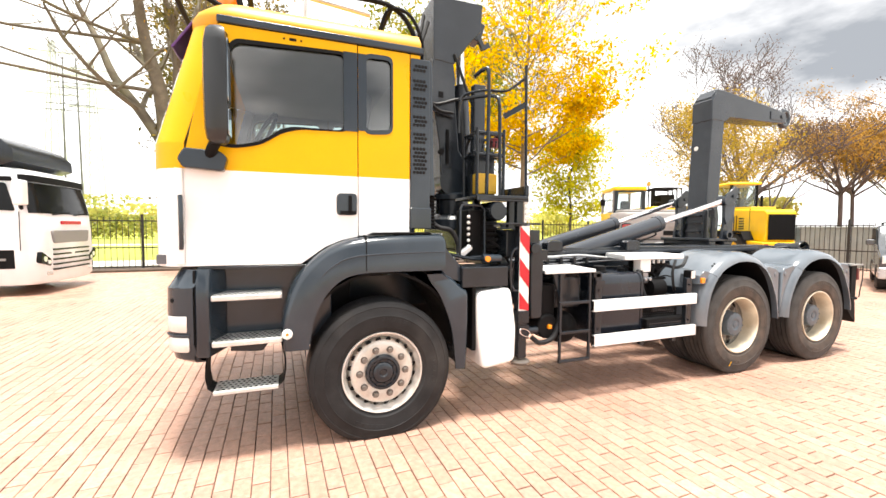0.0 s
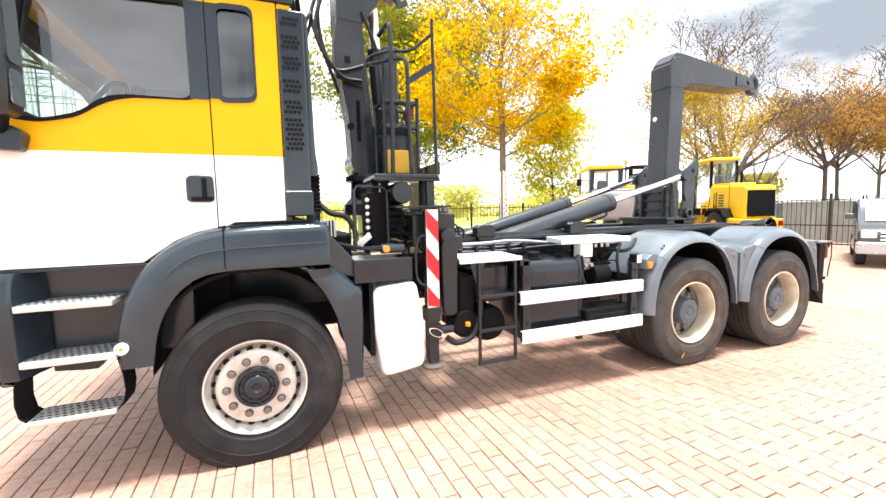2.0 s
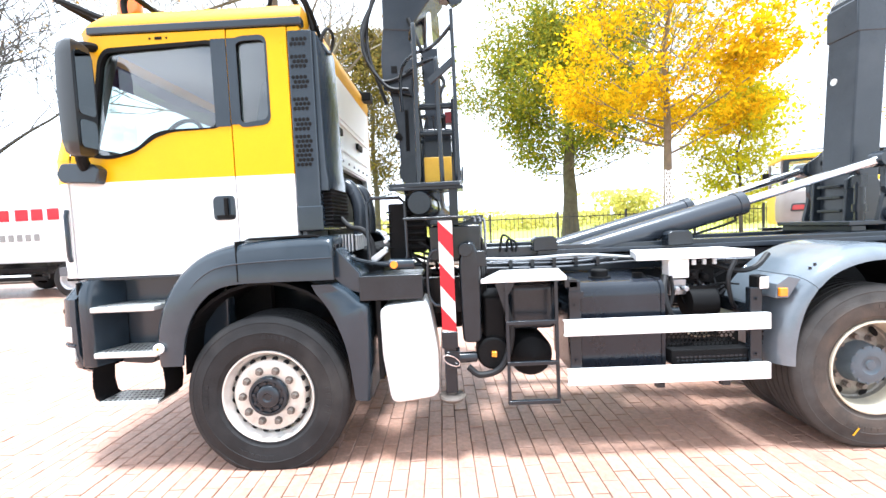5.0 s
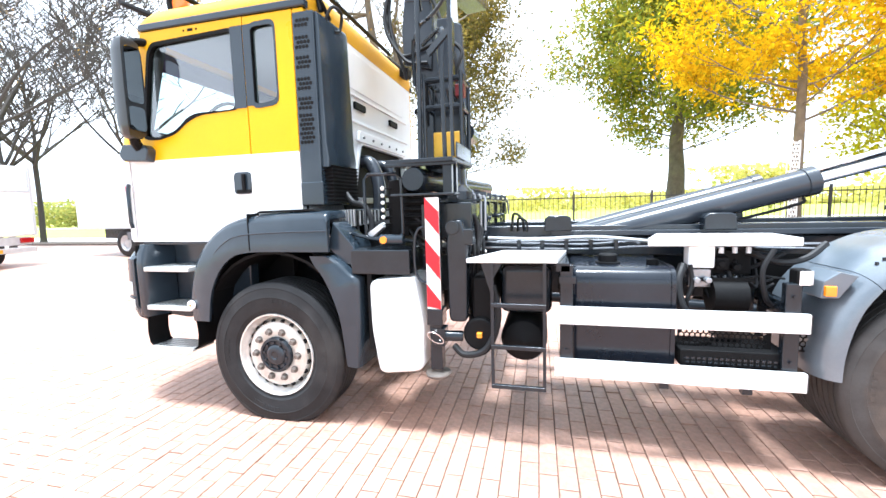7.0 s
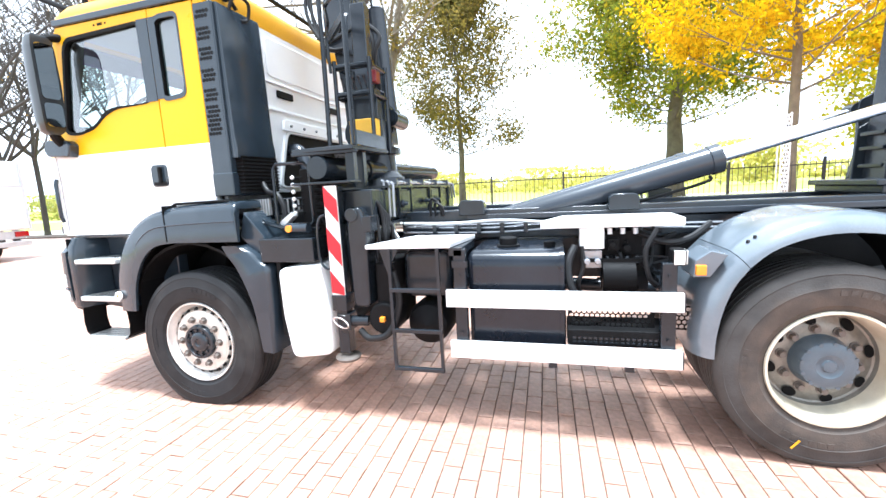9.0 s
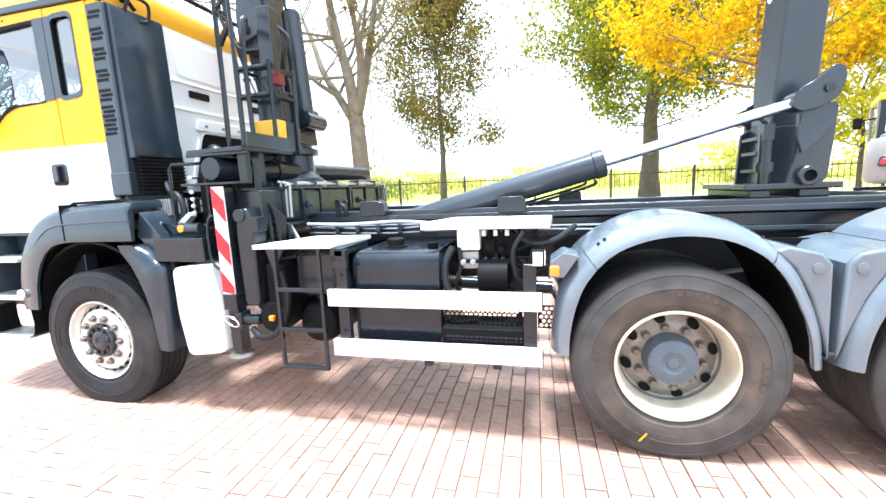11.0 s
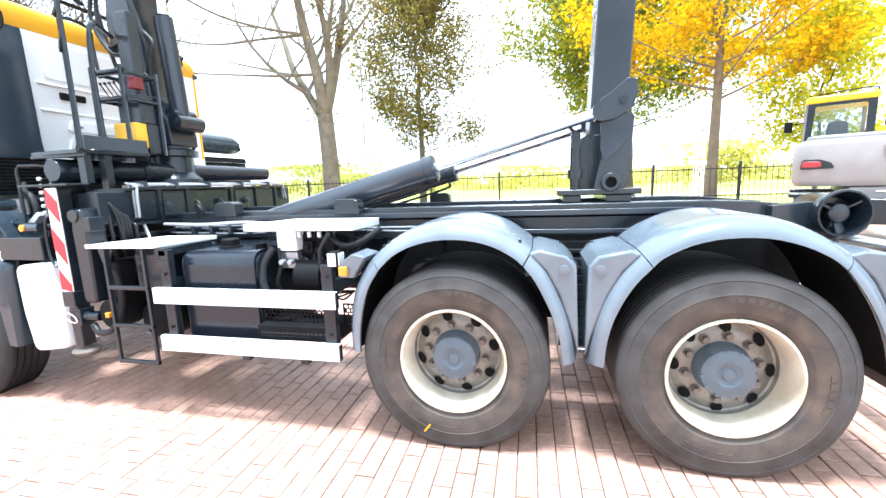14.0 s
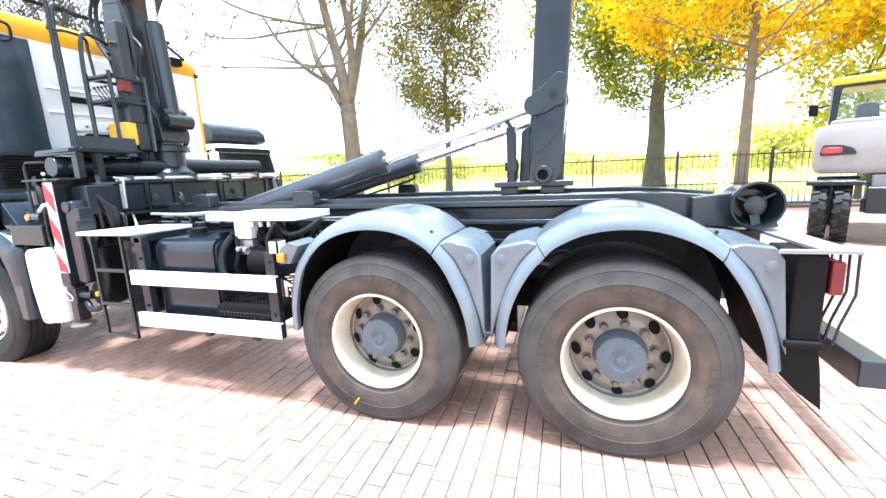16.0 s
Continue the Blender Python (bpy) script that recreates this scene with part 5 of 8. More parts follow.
# slewing cylinder, turret and column
part("slewing_cylinder", Geo().tube([(1.70, 3.12, 1.69), (1.70, 3.14, 1.69), (1.72, 3.55, 1.69), (1.74, 3.9, 1.69), (1.80, 4.5, 1.69), (1.90, 5.2, 1.69)], [0.075, 0.083, 0.083, 0.083, 0.078, 0.07], 28).tube([(1.73, 3.75, 1.69), (1.735, 3.80, 1.69)], 0.095, 28), M_DARK, truck)
part("turret_base", Geo().lathe([(0, 0.26), (0.10, 0.25), (0.16, 0.19), (0.30, 0.18), (0.31, 0.23), (0.36, 0.23), (0.38, 0.17), (0.52, 0.165)], (1.68, 4.15, 1.53), (0, 0, 1), 36), M_DARK, truck)
part("turret_pivot", Geo().cyl((1.90, 4.02, 2.13), (1.90, 4.30, 2.13), 0.07).cyl((1.90, 4.0, 2.13), (1.90, 4.02, 2.13), 0.045).cyl((1.62, 3.98, 2.02), (1.62, 4.40, 2.02), 0.14), M_DARK, truck)
column = part("crane_column", Geo().prism([(1.50, 1.93), (1.86, 1.93), (1.84, 2.15), (1.70, 2.35), (1.66, 2.80), (1.62, 3.35), (1.41, 3.35), (1.39, 2.95), (1.43, 2.70), (1.48, 2.4)], "y", 4.0, 4.30), M_ARM, truck, "folded dark grey loading crane column", bevel=0.014)
part("knuckle", Geo().prism([(1.40, 3.22), (1.62, 3.20), (1.78, 3.42), (1.92, 3.58), (1.94, 3.85), (1.40, 3.85)], "y", 3.96, 4.36), M_ARM, column, bevel=0.014)
part("side_cheek", Geo().prism([(1.38, 2.72), (1.62, 2.66), (1.64, 3.05), (1.60, 3.32), (1.41, 3.32), (1.37, 3.0)], "y", 3.965, 3.998), M_ARM, column, bevel=0.008)
part("cheek_window", Geo().box(1.455, 1.505, 3.958, 3.964, 2.86, 2.915), M_BLACK, column)
part("cheek_bolt", Geo().cyl((1.49, 3.96, 2.32), (1.49, 4.0, 2.32), 0.03).box(1.55, 1.58, 3.985, 3.999, 2.20, 2.55), M_BLACK, column)
part("boom", Geo().beam((1.55, 4.16, 3.75), (1.75, 5.6, 3.95), 0.26, 0.30).beam((1.75, 4.16, 3.70), (2.0, 4.16, 3.62), 0.16, 0.20), M_ARM, column, bevel=0.012)
part("boom_hook", Geo().beam((1.92, 4.1, 3.62), (2.02, 4.1, 3.46), 0.05, 0.04).beam((2.02, 4.1, 3.48), (2.08, 4.1, 3.52), 0.03, 0.05), M_ARM, column)
vc = part("luffing_cylinder", Geo().tube([(1.86, 4.16, 2.12), (1.83, 4.16, 2.24), (1.78, 4.16, 3.05), (1.779, 4.16, 3.07)], [0.06, 0.078, 0.078, 0.06], 28), M_ARM, truck)
part("piston_rod", Geo().cyl((1.779, 4.16, 3.06), (1.76, 4.16, 3.6), 0.045), M_CHROME, vc)
part("cylinder_clamp", Geo().cyl((1.84, 4.04, 2.20), (1.84, 4.28, 2.20), 0.06), M_DARK, vc)
random.seed(4)
for k, (a, b, c, d) in enumerate([((1.36, 4.02, 3.6), (1.22, 3.96, 3.1), (1.40, 3.93, 2.75), (1.60, 3.92, 2.70)), ((1.34, 4.1, 3.7), (1.25, 4.0, 3.2), (1.36, 3.95, 2.8), (1.66, 3.93, 2.85)), ((1.32, 4.15, 3.6), (1.20, 4.05, 3.25), (1.30, 4.0, 2.9), (1.40, 3.98, 2.6)), ((1.62, 3.95, 3.3), (1.75, 3.93, 2.95), (1.84, 3.9, 2.7), (1.80, 3.9, 2.45)), ((1.80, 3.92, 2.86), (1.90, 3.9, 2.75), (1.86, 3.88, 2.6), (1.84, 3.9, 2.3)), ((1.70, 3.9, 2.25), (1.78, 3.85, 2.5), (1.88, 3.86, 2.42), (1.86, 3.9, 2.1))]):
    part("crane_hose", Geo().tube(smooth_path([a, b, c, d], 8), 0.016, 8), M_RUBBER, column)
# standing platform, seat box and guard rails
plat = part("control_platform", Geo().prism([(1.50, 3.14), (1.98, 3.10), (2.02, 3.62), (1.52, 3.66)], "z", 1.795, 1.825).box(1.50, 2.0, 3.13, 3.15, 1.775, 1.80), M_DARK, truck, "steel crane platform with guard rails", bevel=0.006)
part("kick_plate", Geo().box(1.995, 2.005, 3.14, 3.62, 1.826, 1.92), M_FENDER, plat)
for lx, ly, lz in ((1.90, 3.30, 1.55), (1.90, 3.155, 1.592), (1.60, 3.40, 1.55)):
    part("platform_leg", Geo().box(lx, lx + 0.06, ly, ly + 0.05, lz, 1.794), M_DARK, plat)
part("yellow_box", Geo().box(1.72, 1.935, 3.60, 3.76, 1.875, 2.07), mat("yellow_control_box", (0.72, 0.42, 0.03), 0.45, 0, 0.1, 8, 80, 0.1, dirt=(0.35, 0.2, 0.03), dirt_amount=0.4), plat, "yellow control box", bevel=0.01)
part("box_mount", Geo().box(1.74, 1.92, 3.62, 3.74, 1.826, 1.874), M_DARK, plat)
part("guard_post", Geo().tube([(1.975, 3.14, 1.83), (1.965, 3.15, 2.95)], 0.013), M_DARK, plat)
part("guard_post", Geo().tube(smooth_path([(1.69, 3.34, 1.83), (1.70, 3.34, 2.4), (1.70, 3.34, 2.9), (1.69, 3.40, 2.97), (1.66, 3.55, 2.95)]), 0.017), M_DARK, plat)
part("guard_post", Geo().tube(smooth_path([(1.86, 3.40, 1.83), (1.85, 3.40, 2.4), (1.85, 3.42, 2.70), (1.83, 3.48, 2.77), (1.74, 3.6, 2.79), (1.6, 3.8, 2.80)]), 0.017), M_DARK, plat)
part("guard_rail", Geo().tube(smooth_path([(1.965, 3.15, 2.85), (1.88, 3.20, 2.78), (1.80, 3.24, 2.74), (1.70, 3.42, 2.79), (1.60, 3.62, 2.80), (1.56, 3.66, 2.70), (1.56, 3.68, 2.45)]), 0.013), M_DARK, plat)
part("rail_brace", Geo().beam((1.965, 3.15, 2.62), (1.80, 3.24, 2.52), 0.02, 0.045), M_DARK, plat)
for z in (2.24, 2.44):
    part("cage_hoop", Geo().tube([(1.68, 3.52, z), (1.96, 3.52, z), (1.96, 3.82, z), (1.68, 3.82, z)], 0.015, 6, True).box(1.66, 1.98, 3.53, 3.56, z - 0.02, z + 0.02), M_DARK, plat)
for x, y in ((1.68, 3.52), (1.96, 3.52), (1.96, 3.82), (1.68, 3.82)):
    part("cage_post", Geo().cyl((x, y, 1.82), (x, y, 2.48), 0.016, seg=8), M_DARK, plat)
part("control_stand", Geo().box(1.72, 1.94, 3.66, 3.84, 2.07, 2.30).box(1.70, 1.95, 3.70, 3.86, 1.83, 2.07), M_DARK, plat, bevel=0.01)
part("red_lamp", Geo().box(1.895, 1.965, 3.62, 3.70, 2.33, 2.42), M_DULLRED, plat, "red marker lamp", bevel=0.006)
part("tool_post", Geo().box(1.74, 1.86, 3.72, 3.82, 2.3, 2.95), M_ARM, plat, bevel=0.01)
for k in range(5):
    part("control_lever", Geo().cyl((1.72 + k * 0.045, 3.60, 2.28), (1.715 + k * 0.045, 3.55, 2.36), 0.005, seg=6).lathe([(-0.012, 0), (-0.008, 0.009), (0, 0.012), (0.008, 0.009), (0.012, 0)], (1.715 + k * 0.045, 3.55, 2.365), (0, 0, 1), 10), M_DARK, plat)
# lever bank low beside the leg
gp = [(1.345, 3.13, 1.32), (1.345, 3.13, 1.70), (1.37, 3.135, 1.735), (1.56, 3.18, 1.735), (1.595, 3.185, 1.70), (1.60, 3.185, 1.33), (1.57, 3.18, 1.30), (1.37, 3.135, 1.295)]
bank = part("valve_bank", Geo().box(1.47, 1.62, 3.25, 3.52, 1.30, 1.70).box(1.62, 1.72, 3.25, 3.6, 1.35, 1.6), M_BLACK, truck, "hydraulic valve bank with white lever knobs", bevel=0.01)
part("guard_hoop", Geo().tube(gp, 0.012, 8, True), M_DARK, bank)
for k in range(6):
    z = 1.39 + k * 0.05
    part("lever", Geo().cyl((1.50, 3.26, z), (1.452, 3.20, z), 0.006, seg=6), M_BLACK, bank)
    part("lever_knob", Geo().lathe([(-0.015, 0), (-0.011, 0.011), (0, 0.0155), (0.011, 0.011), (0.015, 0)], (1.45, 3.195, z), (0, 1, 0), 12), M_WHITEPLASTIC, bank)
    part("valve_spool", Geo().cyl((1.60, 3.24, z), (1.73, 3.22, z), 0.017, seg=10), M_BLACK, bank)
for k in range(12):
    a = Vector((1.62 + random.uniform(-0.1, 0.1), 3.25 + random.uniform(0, 0.1), 1.35 + random.uniform(0, 0.3)))
    c = Vector((1.75 + random.uniform(0, 0.25), 3.3 + random.uniform(0, 0.2), 1.25 + random.uniform(-0.1, 0.2)))
    mid = (a + c) / 2 + Vector((random.uniform(-0.05, 0.1), random.uniform(-0.12, 0), random.uniform(-0.12, 0.12)))
    part("valve_hose", Geo().tube(smooth_path([a, mid, c], 8), 0.011, 8), M_RUBBER, bank)
lm = part("work_lamp", Geo().cyl((1.50, 3.02, 1.295), (1.66, 3.02, 1.295), 0.035), M_FENDER, truck)
part("lamp_lens", Geo().cyl((1.53, 2.992, 1.295), (1.53, 2.978, 1.295), 0.024), M_AMBER, lm)
part("service_bar", Geo().tube(smooth_path([(1.16, 3.2, 1.36), (1.25, 3.12, 1.33), (1.45, 3.1, 1.29), (1.7, 3.1, 1.28)]), 0.014), M_DARK, truck)
part("engine_cover", Geo().box(1.10, 1.38, 3.5, 4.9, 1.12, 1.40), M_BLACK, truck, bevel=0.04)
cooler = part("oil_cooler", Geo().box(1.09, 1.225, 3.24, 3.68, 1.375, 1.50), M_DARK, truck, "finned oil cooler with dull bright ribs", bevel=0.012)
for k in range(6):
    part("fin", Geo().box(1.096 + k * 0.023, 1.104 + k * 0.023, 3.215, 3.24, 1.38, 1.50), M_GALV, cooler)
    part("fin", Geo().box(1.225, 1.235, 3.28 + k * 0.07, 3.288 + k * 0.07, 1.385, 1.49), M_GALV, cooler)
part("cooler_bracket", Geo().prism([(1.30, 1.30), (1.36, 1.28), (1.47, 1.37), (1.45, 1.40), (1.36, 1.34)], "y", 3.14, 3.20), M_GALV, truck, bevel=0.006)
part("return_pipe", Geo().tube(smooth_path([(1.12, 3.30, 1.62), (1.20, 3.25, 1.55), (1.30, 3.22, 1.52), (1.36, 3.2, 1.40), (1.34, 3.16, 1.28)], 6), 0.02, 10), M_RUBBER, truck)
part("mounting_plate", Geo().prism([(1.15, 1.42), (1.30, 1.25), (1.33, 1.10), (1.20, 1.14), (1.10, 1.25)], "y", 3.02, 3.30), M_FENDER, truck, bevel=0.01)

# ---- along the side: steps, tanks, rails ----
# hoses hanging from the beam
for k in (0, 2, 5):
    y = 3.16 + 0.03 * k
    part("hydraulic_hose", Geo().tube(smooth_path([(1.99 + 0.015 * k, y, 1.40 - 0.02 * k), (2.07 + 0.012 * k, y, 1.43 - 0.03 * k), (2.10 + 0.008 * k, y, 1.22), (2.08 + 0.008 * k, y + 0.02, 0.95), (2.06, y + 0.03, 0.70)], 6), 0.013, 8), M_RUBBER, truck)
part("hose_loop", Geo().tube(smooth_path([(2.24, 3.02, 1.0), (2.27, 3.02, 0.80), (2.20, 3.0, 0.60), (2.06, 3.0, 0.55), (1.98, 3.02, 0.60)], 8), 0.022, 10), M_RUBBER, truck)
part("amber_marker", Geo().box(2.135, 2.17, 2.99, 3.02, 0.665, 0.70), M_AMBER, truck, "amber side marker", bevel=0.005)
part("tread_plate", Geo().prism([(2.08, 2.975), (2.63, 2.985), (2.70, 3.46), (2.26, 3.46)], "z", 1.150, 1.178), M_ALU, truck, "bright aluminium tread plate", bevel=0.004)
part("plate_prop", Geo().beam((1.975, 3.49, 1.36), (2.14, 3.405, 1.165), 0.015, 0.028), M_WHITEPLASTIC, truck)
for k in range(3):
    part("hydraulic_hose", Geo().tube(smooth_path([(1.93 + 0.03 * k, 3.30 + 0.03 * k, 1.40 - 0.02 * k), (1.98 + 0.03 * k, 3.28 + 0.03 * k, 1.42 - 0.01 * k), (2.0 + 0.02 * k, 3.30 + 0.04 * k, 1.30), (1.96 + 0.03 * k, 3.34 + 0.03 * k, 1.12), (1.98 + 0.02 * k, 3.36, 0.95)], 6), 0.012, 8), M_PIPE, truck)
for k in range(4):
    part("valve_hose", Geo().tube(smooth_path([(2.05, 3.16 + 0.02 * k, 1.42 - 0.03 * k), (2.10 + 0.008 * k, 3.17 + 0.02 * k, 1.44 - 0.03 * k), (2.12 + 0.006 * k, 3.20 + 0.02 * k, 1.32), (2.09, 3.24 + 0.02 * k, 1.12), (2.05, 3.30, 0.95)], 6), 0.013, 8), M_RUBBER, truck)
for y in (3.42, 3.70, 4.05, 4.48, 4.90):
    part("pipe_clamp", Geo().box(2.045, 2.15, y, y + 0.025, 1.55, 1.60), M_CYL, beam)
part("access_door", Geo().box(2.102, 2.112, 3.60, 3.80, 1.325, 1.51), M_ARM, beam, bevel=0.004)
part("access_door", Geo().box(2.102, 2.112, 4.42, 4.66, 1.325, 1.51), M_ARM, beam, bevel=0.004)
part("plate_bracket", Geo().prism([(2.17, 1.15), (2.30, 1.15), (2.25, 1.06), (2.24, 0.92)], "y", 2.985, 3.0), M_DARK, truck)
part("plate_bracket", Geo().box(2.62, 2.70, 3.0, 3.40, 1.10, 1.148), M_DARK, truck)
lad = part("side_ladder", Geo().box(2.23, 2.25, 2.965, 2.985, 0.36, 1.148).box(2.545, 2.565, 2.965, 2.985, 0.36, 1.148), M_DARK, truck, "thin dark steel side ladder")
for z in (0.875, 0.61, 0.355):
    part("rung", Geo().box(2.23, 2.565, 2.962, 2.988, z, z + 0.026), M_DARK, lad, bevel=0.004)
part("air_tank", Geo().lathe([(-0.02, 0.0), (0, 0.08), (0.03, 0.13), (0.08, 0.15), (0.62, 0.15), (0.67, 0.12), (0.70, 0.0)], (2.42, 3.10, 0.62), (0, 1, 0), 32), M_BLACK, truck, "black pressed steel air tank")
part("air_tank", Geo().box(2.27, 2.60, 3.12, 3.62, 0.80, 1.12), M_DARK, truck, bevel=0.05, segments=3)
part("compressor", Geo().box(2.10, 2.24, 3.05, 3.45, 0.60, 1.05).cyl((2.15, 3.02, 0.68), (2.15, 3.2, 0.68), 0.11), M_BLACK, truck, bevel=0.02)
for x in (2.645, 3.80):
    up = part("guard_upright", Geo().box(x, x + 0.075, 3.0, 3.05, 0.45, 1.14 if x < 3 else 1.05), M_DARK, truck, bevel=0.006)
    for z in (0.62, 0.78, 0.98):
        part("upright_bolt", Geo().cyl((x + 0.037, 2.985, z), (x + 0.037, 3.0, z), 0.010, seg=6), M_DARK, up)
    part("guard_arm", Geo().box(x + 0.01, x + 0.06, 3.05, 3.80, 0.86, 0.94), M_DARK, up)
part("upright_clamp", Geo().box(2.64, 2.735, 2.985, 3.0, 1.03, 1.07), M_DARK, truck)
for z0, z1, x0 in ((0.79, 0.893, 2.600), (0.468, 0.572, 2.615)):
    rail = Geo().prism([(2.962, z0), (2.996, z0), (2.996, z0 + 0.008), (2.967, z0 + 0.008), (2.967, z1 - 0.008), (2.996, z1 - 0.008), (2.996, z1), (2.962, z1)], "x", x0, 3.902)
    part("side_guard_rail", rail, M_ALU, truck, "bright aluminium side guard rail", bevel=0.002)
    part("rail_end_cap", Geo().box(3.903, 3.909, 2.965, 2.995, z0 + 0.004, z1 - 0.004), M_DARK, truck)
tank = part("fuel_tank", Geo().prism(rounded([(3.08, 0.43), (3.76, 0.43), (3.76, 1.112), (3.08, 1.112)], 0.10, 6), "x", 2.715, 3.305), M_TANK, truck, "gloss black fuel tank with black filler caps", bevel=0.04, segments=4)
part("tank_band", Geo().prism(rounded([(3.075, 0.425), (3.765, 0.425), (3.765, 1.117), (3.075, 1.117)], 0.10, 6), "x", 3.272, 3.296), M_TANK, tank)
part("filler_cap", Geo().lathe([(0, 0.075), (0.012, 0.075), (0.014, 0.058), (0.055, 0.058), (0.062, 0.05), (0.062, 0.0)], (2.95, 3.30, 1.111), (0, 0, 1), 28), M_BLACK, tank)
part("filler_cap", Geo().lathe([(0, 0.035), (0.03, 0.035), (0.035, 0.0)], (3.21, 3.28, 1.111), (0, 0, 1), 20), M_BLACK, tank)
part("upper_tread_plate", Geo().prism([(3.16, 3.18), (3.95, 3.165), (3.97, 3.55), (3.30, 3.60)], "z", 1.232, 1.28), M_ALU, truck, "bright aluminium deck plate", bevel=0.005)
part("junction_box", Geo().box(3.39, 3.53, 3.20, 3.30, 1.10, 1.231), M_WHITEPLASTIC, truck, "white junction box", bevel=0.008)
part("drain_pipe", Geo().tube(smooth_path([(3.40, 3.20, 1.12), (3.41, 3.19, 1.0), (3.38, 3.18, 0.90), (3.39, 3.2, 0.84)]), 0.013), M_RUBBER, truck)
vb = part("control_valve", Geo().box(3.50, 3.75, 3.28, 3.48, 1.05, 1.20).box(3.55, 3.62, 3.24, 3.3, 1.08, 1.16).cyl((3.58, 3.22, 1.12), (3.58, 3.3, 1.12), 0.022).cyl((3.66, 3.22, 1.10), (3.66, 3.3, 1.10), 0.022), M_BLACK, truck, bevel=0.008)
for k in range(6):
    part("valve_port", Geo().cyl((3.52 + k * 0.045, 3.30, 1.16), (3.52 + k * 0.045, 3.30, 1.225), 0.011, seg=10), M_CYL if k % 2 else M_DARK, vb)
part("black_drum", Geo().cyl((3.52, 3.24, 0.93), (3.70, 3.24, 0.93), 0.10, seg=24).box(3.44, 3.74, 3.2, 3.22, 1.02, 1.04), M_BLACK, truck)
part("suspension_hose", Geo().tube(smooth_path([(3.36, 3.2, 1.12), (3.32, 3.14, 1.02), (3.34, 3.1, 0.88), (3.42, 3.1, 0.80), (3.52, 3.15, 0.80)], 8), 0.024, 10).tube(smooth_path([(3.80, 3.14, 1.22), (3.74, 3.12, 1.1), (3.76, 3.12, 0.95), (3.80, 3.14, 0.90)], 8), 0.014, 8).tube(smooth_path([(3.7, 3.3, 1.2), (3.85, 3.2, 1.14), (3.98, 3.2, 1.16), (4.1, 3.25, 1.24)], 8), 0.018, 8), M_RUBBER, truck)
for k in range(5):
    x = 2.35 + k * 0.17
    part("pipe_clamp", Geo().box(x, x + 0.03, 3.585, 3.70, 1.165, 1.245), M_DARK, truck, bevel=0.004)
part("air_pipe", Geo().tube(smooth_path([(2.14, 3.55, 1.26), (2.5, 3.56, 1.25), (2.9, 3.55, 1.262), (3.3, 3.57, 1.225)], 6), 0.012, 8), M_GALV, truck)
part("valve_body", Geo().box(3.40, 3.52, 3.22, 3.32, 0.98, 1.09).cyl((3.43, 3.21, 1.03), (3.43, 3.16, 1.03), 0.018).cyl((3.49, 3.21, 1.03), (3.49, 3.16, 1.03), 0.018), M_PIPE, truck, bevel=0.006)
for k in range(3):
    part("bright_fitting", Geo().cyl((3.56 + k * 0.07, 3.20, 1.19), (3.56 + k * 0.07, 3.20, 1.225), 0.014, seg=8), M_GALV, truck)
random.seed(9)
for k in range(18):
    a = Vector((random.uniform(3.4, 3.8), random.uniform(3.25, 3.5), random.uniform(0.95, 1.2)))
    c = Vector((random.uniform(3.5, 4.0), random.uniform(3.3, 3.6), random.uniform(0.85, 1.2)))
    part("cable", Geo().tube(smooth_path([a, (a + c) / 2 + Vector((0, -0.08, random.uniform(-0.12, 0.06))), c], 8), random.choice((0.007, 0.010, 0.013)), 7), M_RUBBER, truck)
step = part("perforated_step", Geo().box(3.31, 3.86, 3.03, 3.30, 0.555, 0.655), M_BLACK, truck, "black slotted battery tray", bevel=0.01)
for k in range(17):
    for j in range(2):
        part("slot", Geo().box(3.34 + k * 0.029, 3.358 + k * 0.029, 3.026, 3.030, 0.575 + j * 0.025, 0.588 + j * 0.025), M_DARK, step, smooth=0)
# bright mesh strip with honeycomb openings
def honeycomb(x0, x1, n):
    holes = []
    for i in range(n):
        for j in range(5):
            x, z = x0 + 0.020 + i * 0.029 + (0.0145 if j % 2 else 0), 0.669 + j * 0.0252
            holes.append([(x + 0.0125 * math.cos(a), z + 0.0125 * math.sin(a)) for a in [math.pi / 6 + math.pi / 3 * k for k in range(6)]])
    return part("honeycomb_plate", panel([(x0, 0.65), (x1, 0.65), (x1, 0.79), (x0, 0.79)], holes, 3.10, 3.104), M_BLACK, truck, "thin black plate with honeycomb openings", smooth=0)


honeycomb(3.315, 3.79, 15)
honeycomb(3.878, 3.998, 3)
for k in range(5):
    part("air_fitting", Geo().cyl((3.50 + k * 0.055, 3.27, 1.045), (3.50 + k * 0.055, 3.27, 1.005), 0.012, seg=8), M_PIPE, truck)
for k in range(4):
    part("air_line", Geo().tube(smooth_path([(3.50 + k * 0.055, 3.27, 1.01), (3.51 + k * 0.05, 3.25, 0.94), (3.56 + k * 0.05, 3.24, 0.86), (3.66 + k * 0.04, 3.28, 0.82 - 0.02 * k), (3.84, 3.36, 0.80)], 6), 0.007, 6), M_RUBBER, truck)
part("valve_plate", Geo().box(3.62, 3.80, 3.34, 3.35, 0.82, 1.02), M_DARK, truck, bevel=0.003)
for x in (3.2, 3.62):
    part("guard_foot", Geo().box(x, x + 0.05, 3.0, 3.04, 0.42, 0.47), M_DARK, truck)
